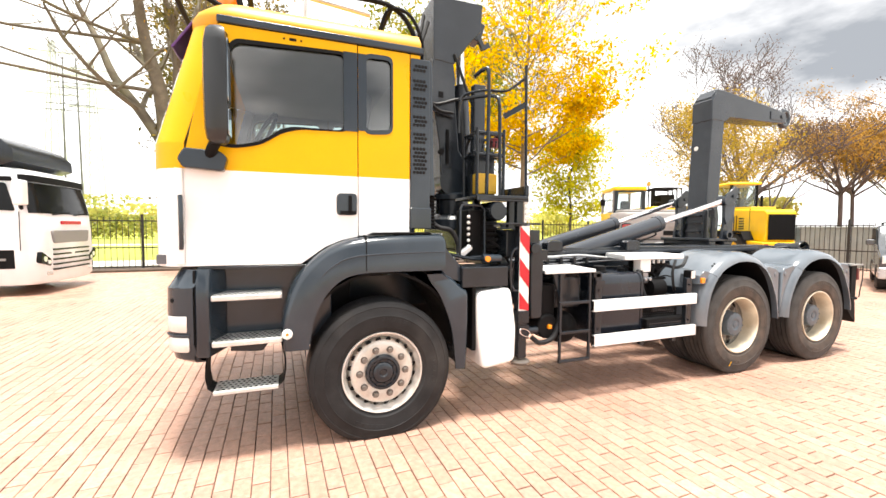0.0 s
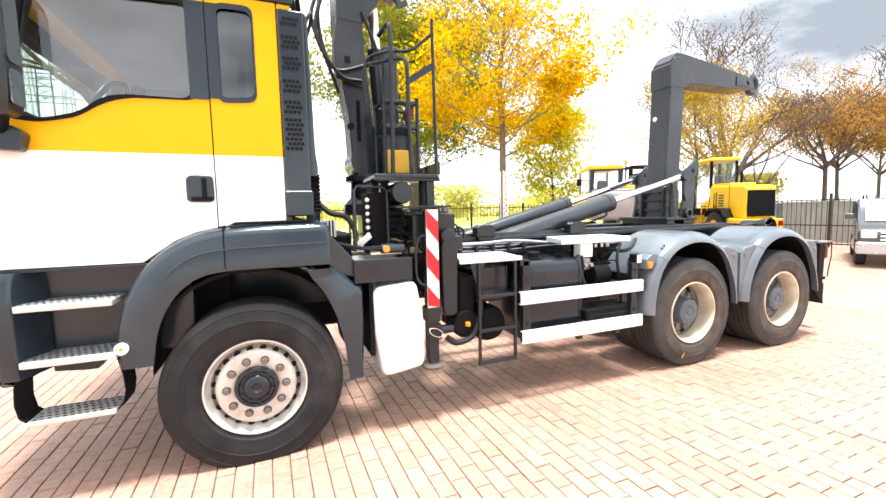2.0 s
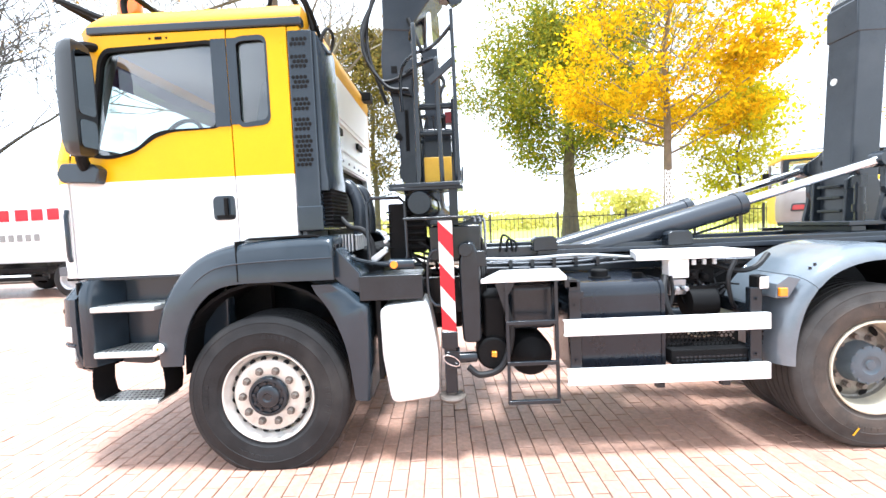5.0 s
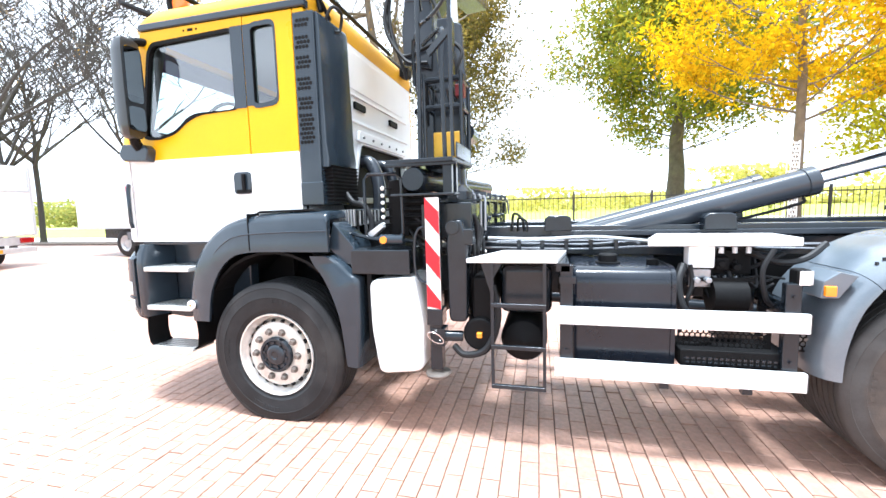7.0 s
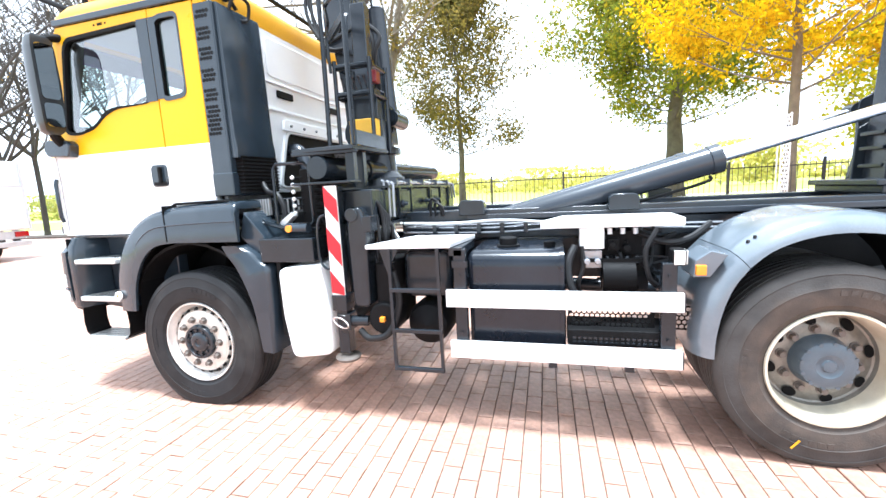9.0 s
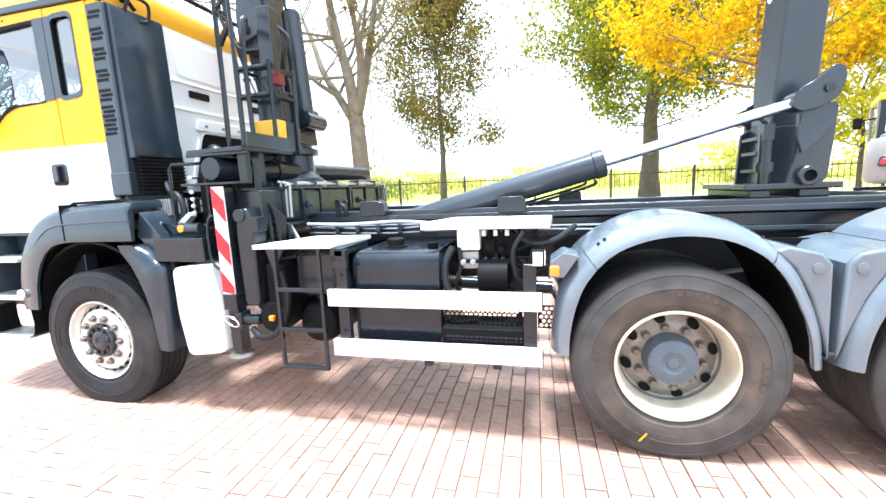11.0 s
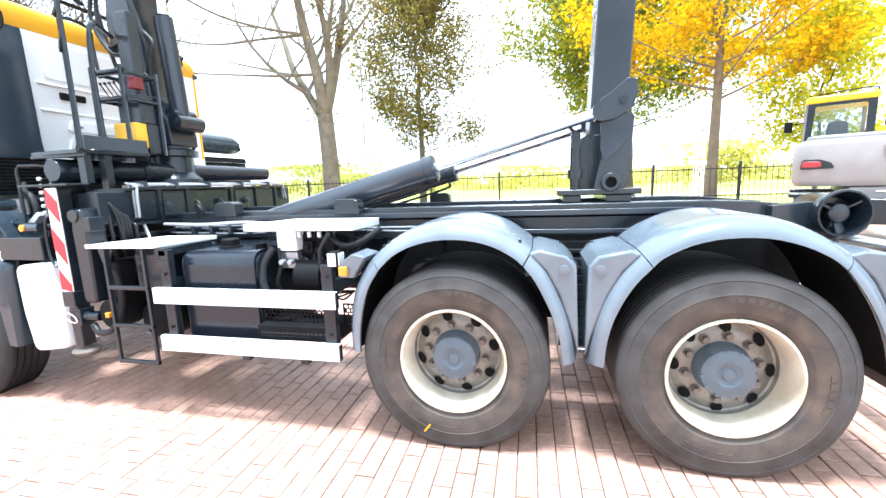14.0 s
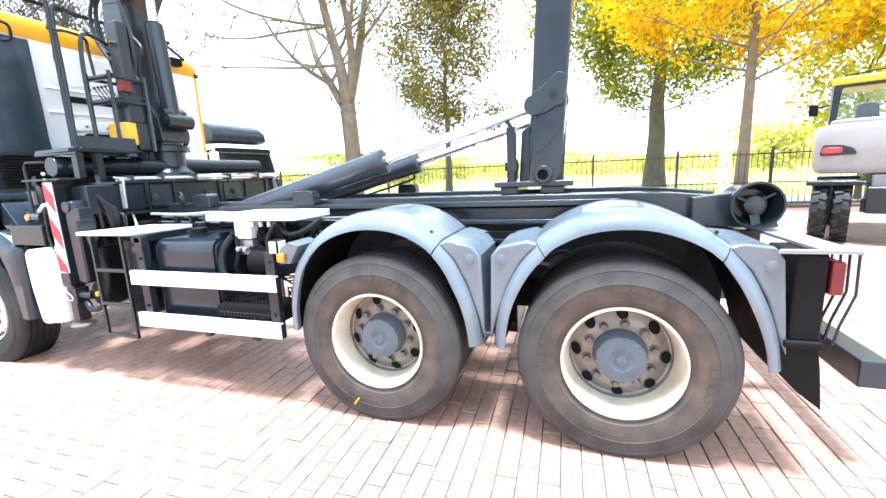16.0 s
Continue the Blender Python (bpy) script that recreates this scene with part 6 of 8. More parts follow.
part("brake_pipe", Geo().tube(smooth_path([(2.1, 3.68, 1.22), (2.8, 3.66, 1.20), (3.2, 3.66, 1.225), (3.6, 3.66, 1.20), (4.3, 3.66, 1.20)]), 0.009), M_PIPE, truck)
part("brake_pipe", Geo().tube(smooth_path([(2.1, 3.64, 1.18), (2.8, 3.62, 1.17), (3.4, 3.62, 1.19), (4.3, 3.63, 1.17)]), 0.008), M_PIPE, truck)
part("brake_pipe", Geo().tube([(2.2, 3.6, 1.23), (3.15, 3.6, 1.235), (3.2, 3.6, 1.21)], 0.007), M_PIPE, truck)
lampbox = part("reversing_lamp", Geo().box(3.845, 3.915, 3.0, 3.085, 1.035, 1.125), M_BLACK, truck, bevel=0.012)
part("lamp_lens", Geo().box(3.916, 3.924, 3.008, 3.078, 1.042, 1.118).box(3.855, 3.908, 2.994, 3.0, 1.042, 1.118), M_LENS, lampbox, bevel=0.003)

# rear mudguards: rolled bands in three lengths, with flat gussets beside the legs
def mudguard(y0, y1):
    front1 = [(4.045, 0.545, 3.95, 0.545), (4.05, 0.66, 3.955, 0.70), (4.075, 0.80, 3.98, 0.86), (4.12, 0.93, 4.04, 1.0), (4.185, 1.03, 4.13, 1.105)]
    top1 = [(4.187, 1.033, 4.132, 1.108), (4.27, 1.11, 4.235, 1.19), (4.38, 1.165, 4.37, 1.26), (4.52, 1.198, 4.52, 1.298), (4.68, 1.198, 4.69, 1.30), (4.82, 1.165, 4.84, 1.262), (4.93, 1.105, 4.96, 1.19), (4.975, 1.065, 5.02, 1.14)]
    back1 = [(4.98, 1.06, 5.025, 1.135), (5.04, 0.98, 5.112, 1.04), (5.10, 0.86, 5.18, 0.90), (5.14, 0.76, 5.222, 0.78), (5.165, 0.66, 5.245, 0.67), (5.18, 0.54, 5.258, 0.54)]
    front2 = [(5.38, 0.54, 5.297, 0.54), (5.39, 0.66, 5.308, 0.67), (5.415, 0.77, 5.332, 0.79), (5.46, 0.88, 5.378, 0.92), (5.52, 0.98, 5.448, 1.04), (5.59, 1.06, 5.535, 1.137)]
    top2 = [(5.593, 1.064, 5.538, 1.14), (5.64, 1.11, 5.60, 1.19), (5.76, 1.17, 5.74, 1.262), (5.90, 1.20, 5.89, 1.30), (6.06, 1.20, 6.06, 1.30), (6.20, 1.165, 6.21, 1.26), (6.31, 1.11, 6.335, 1.195), (6.37, 1.06, 6.42, 1.135)]
    back2 = [(6.375, 1.055, 6.425, 1.132), (6.44, 0.96, 6.52, 1.02), (6.50, 0.85, 6.585, 0.89), (6.545, 0.74, 6.632, 0.77), (6.575, 0.64, 6.66, 0.65), (6.59, 0.545, 6.675, 0.545)]
    for st in (front1, top1, back1, front2, top2, back2):
        part("mudguard", arch(st, y0, y1, 0.02, 0.02, 0.15), M_RFENDER, truck, "pale grey plastic rear mudguard", smooth=42)
    s = 1 if y1 > y0 else -1
    # Added black shells put shade on the pale undersides of the rear bands.
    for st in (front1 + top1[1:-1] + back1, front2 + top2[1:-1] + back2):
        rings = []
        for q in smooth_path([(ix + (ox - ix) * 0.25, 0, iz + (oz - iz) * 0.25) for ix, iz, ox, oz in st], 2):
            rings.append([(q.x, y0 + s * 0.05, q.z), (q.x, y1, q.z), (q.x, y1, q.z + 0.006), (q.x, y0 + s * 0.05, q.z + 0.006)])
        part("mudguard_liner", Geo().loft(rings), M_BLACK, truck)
    a, b = sorted((y0 + s * 0.045, y1))
    for poly in ([(5.00, 1.118), (5.06, 1.142), (5.20, 1.108), (5.247, 1.055), (5.262, 0.56), (5.225, 0.70), (5.16, 0.90), (5.09, 1.03)],
                 [(5.56, 1.118), (5.50, 1.142), (5.345, 1.108), (5.301, 1.055), (5.290, 0.56), (5.33, 0.70), (5.40, 0.90), (5.47, 1.03)],
                 [(6.40, 1.115), (6.46, 1.135), (6.585, 1.12), (6.625, 1.06), (6.668, 0.60), (6.64, 0.66), (6.57, 0.88), (6.50, 1.01)]):
        part("mudguard_gusset", Geo().prism(poly, "y", a, b), M_RFENDER, truck, bevel=0.024, segments=4)


mudguard(NEAR, 3.55)
mudguard(FAR, 4.85)
part("side_marker", Geo().box(3.945, 3.995, 2.945, 2.97, 0.995, 1.05), M_AMBER, truck, "amber side marker lamp", bevel=0.006)
part("marker_bracket", Geo().prism([(3.94, 0.98), (4.02, 0.98), (4.10, 1.10), (4.02, 1.12), (3.95, 1.07)], "y", 2.975, 3.2), M_RFENDER, truck, bevel=0.006)
for x, z in ((5.185, 1.035), (5.36, 1.035), (6.575, 1.03)):
    part("round_boss", Geo().lathe([(0, 0.028), (0.006, 0.026), (0.008, 0.0)], (x, NEAR + 0.046, z)), M_RFENDER, truck)
for x in (4.20, 4.93, 5.60, 6.33):
    for dz in (0.0, 0.03):
        part("mudguard_bolt", Geo().cyl((x + dz, 3.03, 1.15 + dz * 0.8), (x + dz, 3.03, 1.165 + dz * 0.8), 0.009, seg=6), M_DARK, truck)
for sa_, sb_ in (((5.25, 3.02, 0.60), (5.30, 3.02, 0.60)), ((4.4, 3.5, 1.15), (4.4, 3.8, 1.05)), ((5.27, 3.3, 1.0), (5.27, 3.8, 1.0))):
    part("mudguard_stay", Geo().cyl(sa_, sb_, 0.014), M_DARK, truck)
# Added black sheet stands for the shade behind the rear wheels.
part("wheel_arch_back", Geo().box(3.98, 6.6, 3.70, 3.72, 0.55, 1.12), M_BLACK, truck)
ribs = part("rubber_shield", Geo().box(5.18, 5.38, 3.45, 3.47, 0.45, 1.12), M_BLACK, truck)
for k in range(11):
    part("shield_rib", Geo().box(5.19, 5.37, 3.435, 3.449, 0.50 + k * 0.055, 0.525 + k * 0.055), M_RUBBER, ribs, bevel=0.004)
for bx_ in (4.30, 5.66):
    part("brake_chamber", Geo().cyl((bx_, 3.45, 0.90), (bx_, 3.62, 0.90), 0.08), M_DARK, truck)

# tail: roller, deck plate, lamps, flap and underrun bar
ro = part("rear_roller", Geo().lathe([(0.0, 0.128), (0.015, 0.135), (0.03, 0.130), (0.03, 0.120), (-0.05, 0.100), (-0.09, 0.085), (-0.09, 0.0)], (6.69, 3.56, 1.255), (0, -1, 0), 40).lathe([(0.015, 0.135), (-0.05, 0.12), (-0.12, 0.10), (-0.30, 0.10)], (6.69, 3.56, 1.255), (0, -1, 0), 40), M_DARK, truck, "dark steel dished rear roller")
part("roller_hub", Geo().lathe([(-0.09, 0.055), (-0.02, 0.05), (-0.015, 0.035), (-0.015, 0.0)], (6.69, 3.56, 1.255)), M_ARM, ro)
for k in range(3):
    a = radians(35 + 120 * k)
    c, s = math.cos(a), math.sin(a)
    part("roller_rib", Geo().beam((6.69 + 0.05 * c, 3.60, 1.255 + 0.05 * s), (6.69 + 0.115 * c, 3.575, 1.255 + 0.115 * s), 0.05, 0.012), M_DARK, ro)
part("roller_bracket", Geo().prism([(6.4, 1.12), (6.85, 1.12), (6.78, 1.28), (6.6, 1.32), (6.4, 1.30)], "y", 3.66, 3.74), M_ARM, truck, bevel=0.008)
part("deck_plate", Geo().prism([(6.58, 2.965), (6.87, 2.965), (6.87, 3.75), (6.72, 3.75), (6.745, 3.0), (6.60, 3.0)], "z", 1.098, 1.113), M_GREYPAINT, truck, "pale grey rear deck plate")
part("tail_panel", Geo().box(6.66, 6.78, 2.99, 3.30, 0.69, 1.095).box(6.64, 6.79, 2.97, 3.0, 0.66, 0.70), M_BLACK, truck, bevel=0.02)
part("mud_flap", Geo().prism([(6.63, 0.66), (6.78, 0.68), (6.80, 0.55), (6.82, 0.36), (6.72, 0.44), (6.62, 0.55)], "y", 3.0, 3.52), M_BLACK, truck, "black rubber mud flap", bevel=0.006)
part("tail_lamp", Geo().box(6.79, 6.84, 2.99, 3.28, 0.91, 1.06), M_DULLRED, truck, "red tail lamp behind a wire guard", bevel=0.01)
gd = part("lamp_guard", Geo().tube([(6.87, 2.97, 1.10), (6.87, 3.32, 1.10)], 0.007), M_DARK, truck, "wire lamp guard")
for k in range(6):
    y = 2.975 + k * 0.065
    part("guard_wire", Geo().tube([(6.868, y, 1.10), (6.872, y, 0.92), (6.83, y, 0.78), (6.815, y, 0.69)], 0.0065, 6), M_DARK, gd)
part("underrun_bar", Geo().box(7.02, 7.14, 3.15, 5.25, 0.42, 0.56).box(6.75, 7.02, 3.85, 3.93, 0.44, 0.80).box(6.75, 7.02, 4.47, 4.55, 0.44, 0.80), M_FENDER, truck, "slate grey rear underrun bar", bevel=0.01)
part("tail_crossbeam", Geo().box(6.66, 6.78, 3.70, 4.70, 0.85, 1.10), M_DARK, truck, bevel=0.01)

# ---- trees ----


def grow(seed, h, fork, r0, spread, n_main, depth, steep, curve=0.25, boughs=(), mains=()):
    """Limbs of a tree as lists of points and radii, and the tips of its twigs."""
    rnd = random.Random(seed)
    limbs, tips = [], []
    top = Vector((rnd.uniform(-0.15, 0.15), rnd.uniform(-0.15, 0.15), fork))
    limbs.append(([Vector((0, 0, -0.1)), Vector((0, 0, 0.25)), top * 0.5 + Vector((0.06, 0, 0)), top], [r0 * 1.5, r0 * 1.1, r0 * 0.95, r0 * 0.88], 0))

    def branch(p, d, length, r, lev):
        pts, rs, q = [p], [r], p
        n = 4
        for i in range(n):
            d = (d + Vector((rnd.uniform(-curve, curve), rnd.uniform(-curve, curve), rnd.uniform(-0.05, 0.22)))).normalized()
            q = q + d * (length / n)
            pts.append(q)
            rs.append(max(0.006, r * (1 - 0.62 * (i + 1) / n)))
        limbs.append((pts, rs, lev))
        if lev >= depth:
            tips.append(q)
            tips.append(pts[2])
            return
        for i in range(rnd.randint(3, 4)):
            k = rnd.choice((1, 2, 3, 4, 4))
            a = rnd.uniform(0, 2 * math.pi)
            side = Vector((math.cos(a), math.sin(a), rnd.uniform(-0.15, 0.5)))
            branch(pts[k], (d * 0.55 + side * rnd.uniform(0.5, 0.85)).normalized(), length * rnd.uniform(0.48, 0.68), max(0.008, rs[k] * 0.65), lev + 1)

    for i in range(len(mains) or n_main):
        a = 2 * math.pi * (i + rnd.uniform(-0.25, 0.25)) / n_main
        d = Vector(mains[i] if mains else (math.cos(a) * spread, math.sin(a) * spread, steep)).normalized()
        branch(top - Vector((0, 0, rnd.uniform(0, fork * 0.12))), d, (h - fork) * rnd.uniform(0.5, 0.62), r0 * rnd.uniform(0.5, 0.68), 1)
    # leader, with long level boughs high up
    at = len(limbs)
    branch(top, Vector((rnd.uniform(-0.1, 0.1), rnd.uniform(-0.1, 0.1), 1)), (h - fork) * 0.62, r0 * 0.7, 1)
    lead = limbs[at][0]
    for k, bx, by, bz, length in boughs:
        branch(lead[k], Vector((bx, by, bz)).normalized(), length, r0 * 0.17, 1)
    return limbs, tips


def grow_leader(seed, h, fork, r0, width, n_side, low=0.55, rise0=0.25):
    """A straight stem to the top with slim side boughs, widest a third of the way up the crown."""
    rnd = random.Random(seed)
    limbs, tips = [], []
    stem = [Vector((0, 0, -0.1))]
    for i in range(1, 9):
        stem.append(Vector((rnd.uniform(-0.12, 0.12) * i / 4, rnd.uniform(-0.12, 0.12) * i / 4, h * 0.96 * i / 8)))
    limbs.append((stem, [r0 * 1.25] + [max(0.02, r0 * (1 - 0.93 * i / 8)) for i in range(1, 9)], 0))

    def twig(p, d, length, r, lev):
        pts, rs, q = [p], [r], p
        for i in range(4):
            d = (d + Vector((rnd.uniform(-0.22, 0.22), rnd.uniform(-0.22, 0.22), rnd.uniform(-0.05, 0.2)))).normalized()
            q = q + d * (length / 4)
            pts.append(q)
            rs.append(max(0.005, r * (1 - 0.7 * (i + 1) / 4)))
        limbs.append((pts, rs, lev + 1))
        if lev < 3:
            for k in (1, 2, 3, 3, 4):
                a = rnd.uniform(0, 2 * math.pi)
                s = Vector((math.cos(a), math.sin(a), rnd.uniform(-0.2, 0.5)))
                twig(pts[k], (d * 0.6 + s * 0.7).normalized(), length * rnd.uniform(0.35, 0.55), max(0.006, rs[k] * 0.6), lev + 1)
        if lev >= 2:
            tips.extend((q, pts[2]))

    for i in range(n_side):
        f = (i + rnd.random()) / n_side
        z = fork + (h * 0.93 - fork) * f
        k = min(7, int(z / (h * 0.96) * 8))
        u = z / (h * 0.96) * 8 - k
        p = stem[k].lerp(stem[k + 1], u)
        w = width * (low + (1 - low) * f / 0.35 if f < 0.35 else max(0.15, 1 - ((f - 0.35) / 0.65) ** 1.6))
        a = i * 2.4 + rnd.uniform(-0.4, 0.4)
        rise = rise0 + 0.9 * f
        d = Vector((math.cos(a), math.sin(a), rise)).normalized()
        twig(p, d, w * 0.8, max(0.02, min(0.05, r0 * 0.3) * (1 - 0.6 * f)), 1)
    return limbs, tips


def leaf_geo(seed, tips, per_tip, clump, size, zmin, bare=0):
    """Leaves in clumps round the twig tips; above the height bare, and near the stem there, most have fallen."""
    rs = np.random.RandomState(seed)
    geo = Geo()
    for tip in tips:
        k = rs.poisson(per_tip)
        if rs.rand() < 0.2:
            continue
        if bare:
            inner = math.hypot(tip[0], tip[1]) < 2.6
            fallen = 0.0 if tip[2] < bare else 0.38 + 0.14 * (tip[2] - bare)
            if inner and tip[2] > bare * 0.6:
                fallen += 0.5
            if rs.rand() < min(0.93, fallen):
                continue
        c = np.array(tip) + rs.normal(0, clump * 0.35, 3)
        for _ in range(k):
            p = c + rs.normal(0, clump, 3) * np.array((1, 1, 0.7))
            if p[2] < zmin:
                continue
            u = rs.normal(0, 1, 3)
            u /= np.linalg.norm(u)
            w = np.cross(u, rs.normal(0, 1, 3))
            w /= np.linalg.norm(w) + 1e-6
            s = size * rs.uniform(0.6, 1.3)
            geo.add([p - u * s, p + w * s * 0.5, p + u * s, p - w * s * 0.5], [(0, 1, 2, 3)])
    return geo


def tree(name, label, x, y, h, fork, r0, spread, n_main, depth, steep, leaf, per_tip, clump, size, seed, bark=None, zmin=2.5, ivy=False, turn=0, leader=0, fat=0.0, boughs=(), mains=(), low=0.55, rise0=0.25, bare=0):
    t = root(name, label, "tree")
    limbs, tips = grow_leader(seed, h, fork, r0, leader, n_main, low, rise0) if leader else grow(seed, h, fork, r0, spread, n_main, depth, steep, boughs=boughs, mains=mains)
    limbs = [(pts, [max(fat, r) for r in rs], lev) for pts, rs, lev in limbs]
    trunk, twigs = Geo(), Geo()
    for pts, rs, lev in limbs:
        (trunk if lev < 2 else twigs).tube(smooth_path(pts, 3) if lev < 2 else pts, [r for i in range(len(rs) - 1) for r in (rs[i], rs[i] * 0.67 + rs[i + 1] * 0.33, rs[i] * 0.33 + rs[i + 1] * 0.67)] + [rs[-1]] if lev < 2 else rs, 9 if lev < 2 else 4)
    part("trunk", trunk, bark or M_BARK, t, smooth=60)
    tagged(part("branchwork", twigs, bark or M_BARK, t, smooth=60), kind="stuff")
    if per_tip:
        tagged(part("crown", leaf_geo(seed + 50, tips, per_tip, clump, size, zmin, bare), leaf, t, smooth=0), kind="stuff")
    if ivy:
        rnd = random.Random(seed + 7)
        pts = [p + Vector((rnd.uniform(-0.3, 0.3), rnd.uniform(-0.3, 0.3), rnd.uniform(-0.3, 0.3))) for q, r, lev in limbs if lev < 2 for p in q[2:] if math.hypot(p.x, p.y) < 1.1 and p.z < 9]
        part("ivy", leaf_geo(seed + 9, pts, 120, 0.30, 0.09, 2.5), L_OLIVE, t, smooth=0)
    t.matrix_basis = pose(x, y, 0, 0, 0, turn)
    return t


tree("ivy_clad_tree", "tall forked bare tree with ivy on its limbs, behind the fence", -3.95, 17.9, 15.5, 4.7, 0.39, 0.32, 4, 5, 1.0, L_BROWN, 0.5, 0.4, 0.06, 3, M_IVYBARK, 5, True, 0, fat=0.008, mains=((-0.37, -0.1, 1.0), (0.30, 0.05, 1.0), (0.12, 0.35, 1.0)), boughs=((1, -0.9, -0.3, 0.0, 6.5), (1, -0.95, 0.15, -0.05, 6.0), (2, -0.9, -0.4, -0.1, 7.0), (2, -0.8, -0.6, -0.15, 6.5), (3, -0.95, 0.0, -0.25, 6.5), (3, -0.7, -0.8, -0.3, 6.0), (4, -0.9, -0.2, -0.4, 6.5)))
tree("olive_tree", "slender tree with olive brown autumn leaves", -3.45, 31.2, 16.0, 3.6, 0.27, 0, 34, 0, 0, L_OLIVE, 17, 0.42, 0.13, 11, None, 3.3, leader=6.8, low=0.62, rise0=0.2)
tree("broad_green_tree", "broad tree with green and gold leaves beyond the fence", 10.2, 28.6, 14.0, 4.4, 0.60, 0, 40, 0, 0, L_GREENYEL, 26, 0.50, 0.14, 21, None, 3.9, leader=7.6, low=0.80, rise0=0.16)
tree("golden_tree", "golden yellow maple with a pale slim trunk", 11.35, 18.3, 16.5, 4.2, 0.21, 0, 48, 0, 0, L_YELLOW, 46, 0.33, 0.105, 5, M_PALEBARK, 3.7, leader=5.9, low=0.74, rise0=0.24, bare=7.6)
tree("young_golden_tree", "young tree with yellow green leaves", 15.5, 19.8, 7.5, 2.0, 0.10, 0, 16, 0, 0, L_YOUNG, 11, 0.35, 0.11, 31, leader=2.8, zmin=1.8)
tree("mauve_tree", "tall nearly bare tree with mauve twigs", 30.5, 20.0, 13.5, 3.5, 0.20, 0.75, 8, 5, 0.8, L_PURPLE, 6, 0.35, 0.06, 41, M_MAUVEBARK, fat=0.017)
tree("low_golden_tree", "spreading tree with thin golden leaves", 24.0, 17.5, 9.0, 2.6, 0.13, 0, 24, 0, 0, L_RUST, 13, 0.38, 0.075, 45, leader=4.0)
tree("russet_tree", "round russet tree with sparse leaves", 36.9, 17.4, 10.4, 4.5, 0.15, 0.95, 8, 5, 0.7, L_BROWN, 7, 0.42, 0.075, 51, M_MAUVEBARK, fat=0.012)
tree("russet_tree", "round russet tree with sparse leaves", 40.2, 18.2, 10.2, 4.5, 0.13, 0.95, 8, 5, 0.7, L_BROWN, 7, 0.42, 0.075, 57, M_MAUVEBARK, fat=0.012)
tree("russet_tree", "leaning russet tree with sparse leaves", 48.0, 19.0, 9.8, 4.3, 0.13, 0.75, 7, 5, 0.7, L_BROWN, 7, 0.42, 0.08, 61, M_BARK, fat=0.018)
tree("small_bare_tree", "small bare tree with fine twigs", 29.4, 17.6, 8.0, 2.2, 0.12, 0.55, 5, 4, 0.8, L_BROWN, 2.0, 0.3, 0.08, 65)
tree("bare_tree", "bare tree with a dense web of dark twigs", -17.5, 17.0, 14, 4.4, 0.13, 0.7, 6, 5, 0.6, L_BROWN, 0.2, 0.3, 0.05, 71, M_TWIG, fat=0.018)
tree("bare_tree", "bare tree with a dense web of dark twigs", -24.0, 15.5, 13, 4.0, 0.13, 0.7, 6, 5, 0.6, L_BROWN, 0.2, 0.3, 0.05, 77, M_TWIG, fat=0.018)
tree("bare_tree", "tall bare tree with a dense web of dark twigs", -19.5, 12.5, 15, 5.0, 0.13, 0.75, 7, 5, 0.6, L_BROWN, 0.2, 0.3, 0.05, 91, M_TWIG, fat=0.018)
tree("bare_tree", "tall bare tree with a dense web of dark twigs", -27.5, 19.0, 16, 5.0, 0.15, 0.75, 7, 5, 0.6, L_BROWN, 0.2, 0.3, 0.05, 97, M_TWIG, fat=0.018)


def hedge(name, label, x0, x1, y, depth, h, n, seed, leaf, size):
    rs = np.random.RandomState(seed)
    geo = Geo()
    bumps = [(rs.uniform(x0, x1), rs.uniform(0.5, 1.0)) for _ in range(max(3, int((x1 - x0) / 4)))]
    for i in range(n):
        bx, bh = bumps[rs.randint(len(bumps))]
        p = np.array((bx + rs.normal(0, (x1 - x0) / len(bumps) * 0.7), y + rs.uniform(-depth, depth), h * bh * (1 - rs.rand() ** 2 * 0.95)))
        u = rs.normal(0, 1, 3)
        u /= np.linalg.norm(u)
        w = np.cross(u, rs.normal(0, 1, 3))
        w /= np.linalg.norm(w) + 1e-6
        s = size * rs.uniform(0.6, 1.4)
        geo.add([p - u * s, p + w * s * 0.6, p + u * s, p - w * s * 0.6], [(0, 1, 2, 3)])
    return tagged(part(name, geo, leaf, smooth=0), label, "hedge", kind="stuff")


hedge("hedge", "mixed hedge of dull green and brown bushes", -70, -12, 46, 3, 4.4, 16000, 1, L_HEDGE, 0.20)
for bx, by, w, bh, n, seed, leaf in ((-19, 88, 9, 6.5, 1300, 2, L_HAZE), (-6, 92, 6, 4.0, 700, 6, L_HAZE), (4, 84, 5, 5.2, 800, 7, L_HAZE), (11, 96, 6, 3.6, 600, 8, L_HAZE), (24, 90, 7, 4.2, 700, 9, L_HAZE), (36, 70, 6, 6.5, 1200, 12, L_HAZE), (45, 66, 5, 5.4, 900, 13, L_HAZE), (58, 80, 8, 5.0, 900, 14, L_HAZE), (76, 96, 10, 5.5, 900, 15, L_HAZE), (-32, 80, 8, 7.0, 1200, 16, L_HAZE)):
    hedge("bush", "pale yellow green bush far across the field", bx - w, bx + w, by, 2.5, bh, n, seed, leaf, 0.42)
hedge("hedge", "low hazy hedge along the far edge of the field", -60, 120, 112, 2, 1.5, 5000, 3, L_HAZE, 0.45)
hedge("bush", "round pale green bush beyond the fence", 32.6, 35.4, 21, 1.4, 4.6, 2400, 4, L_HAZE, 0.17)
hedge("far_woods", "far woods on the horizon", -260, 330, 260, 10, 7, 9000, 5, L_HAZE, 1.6)

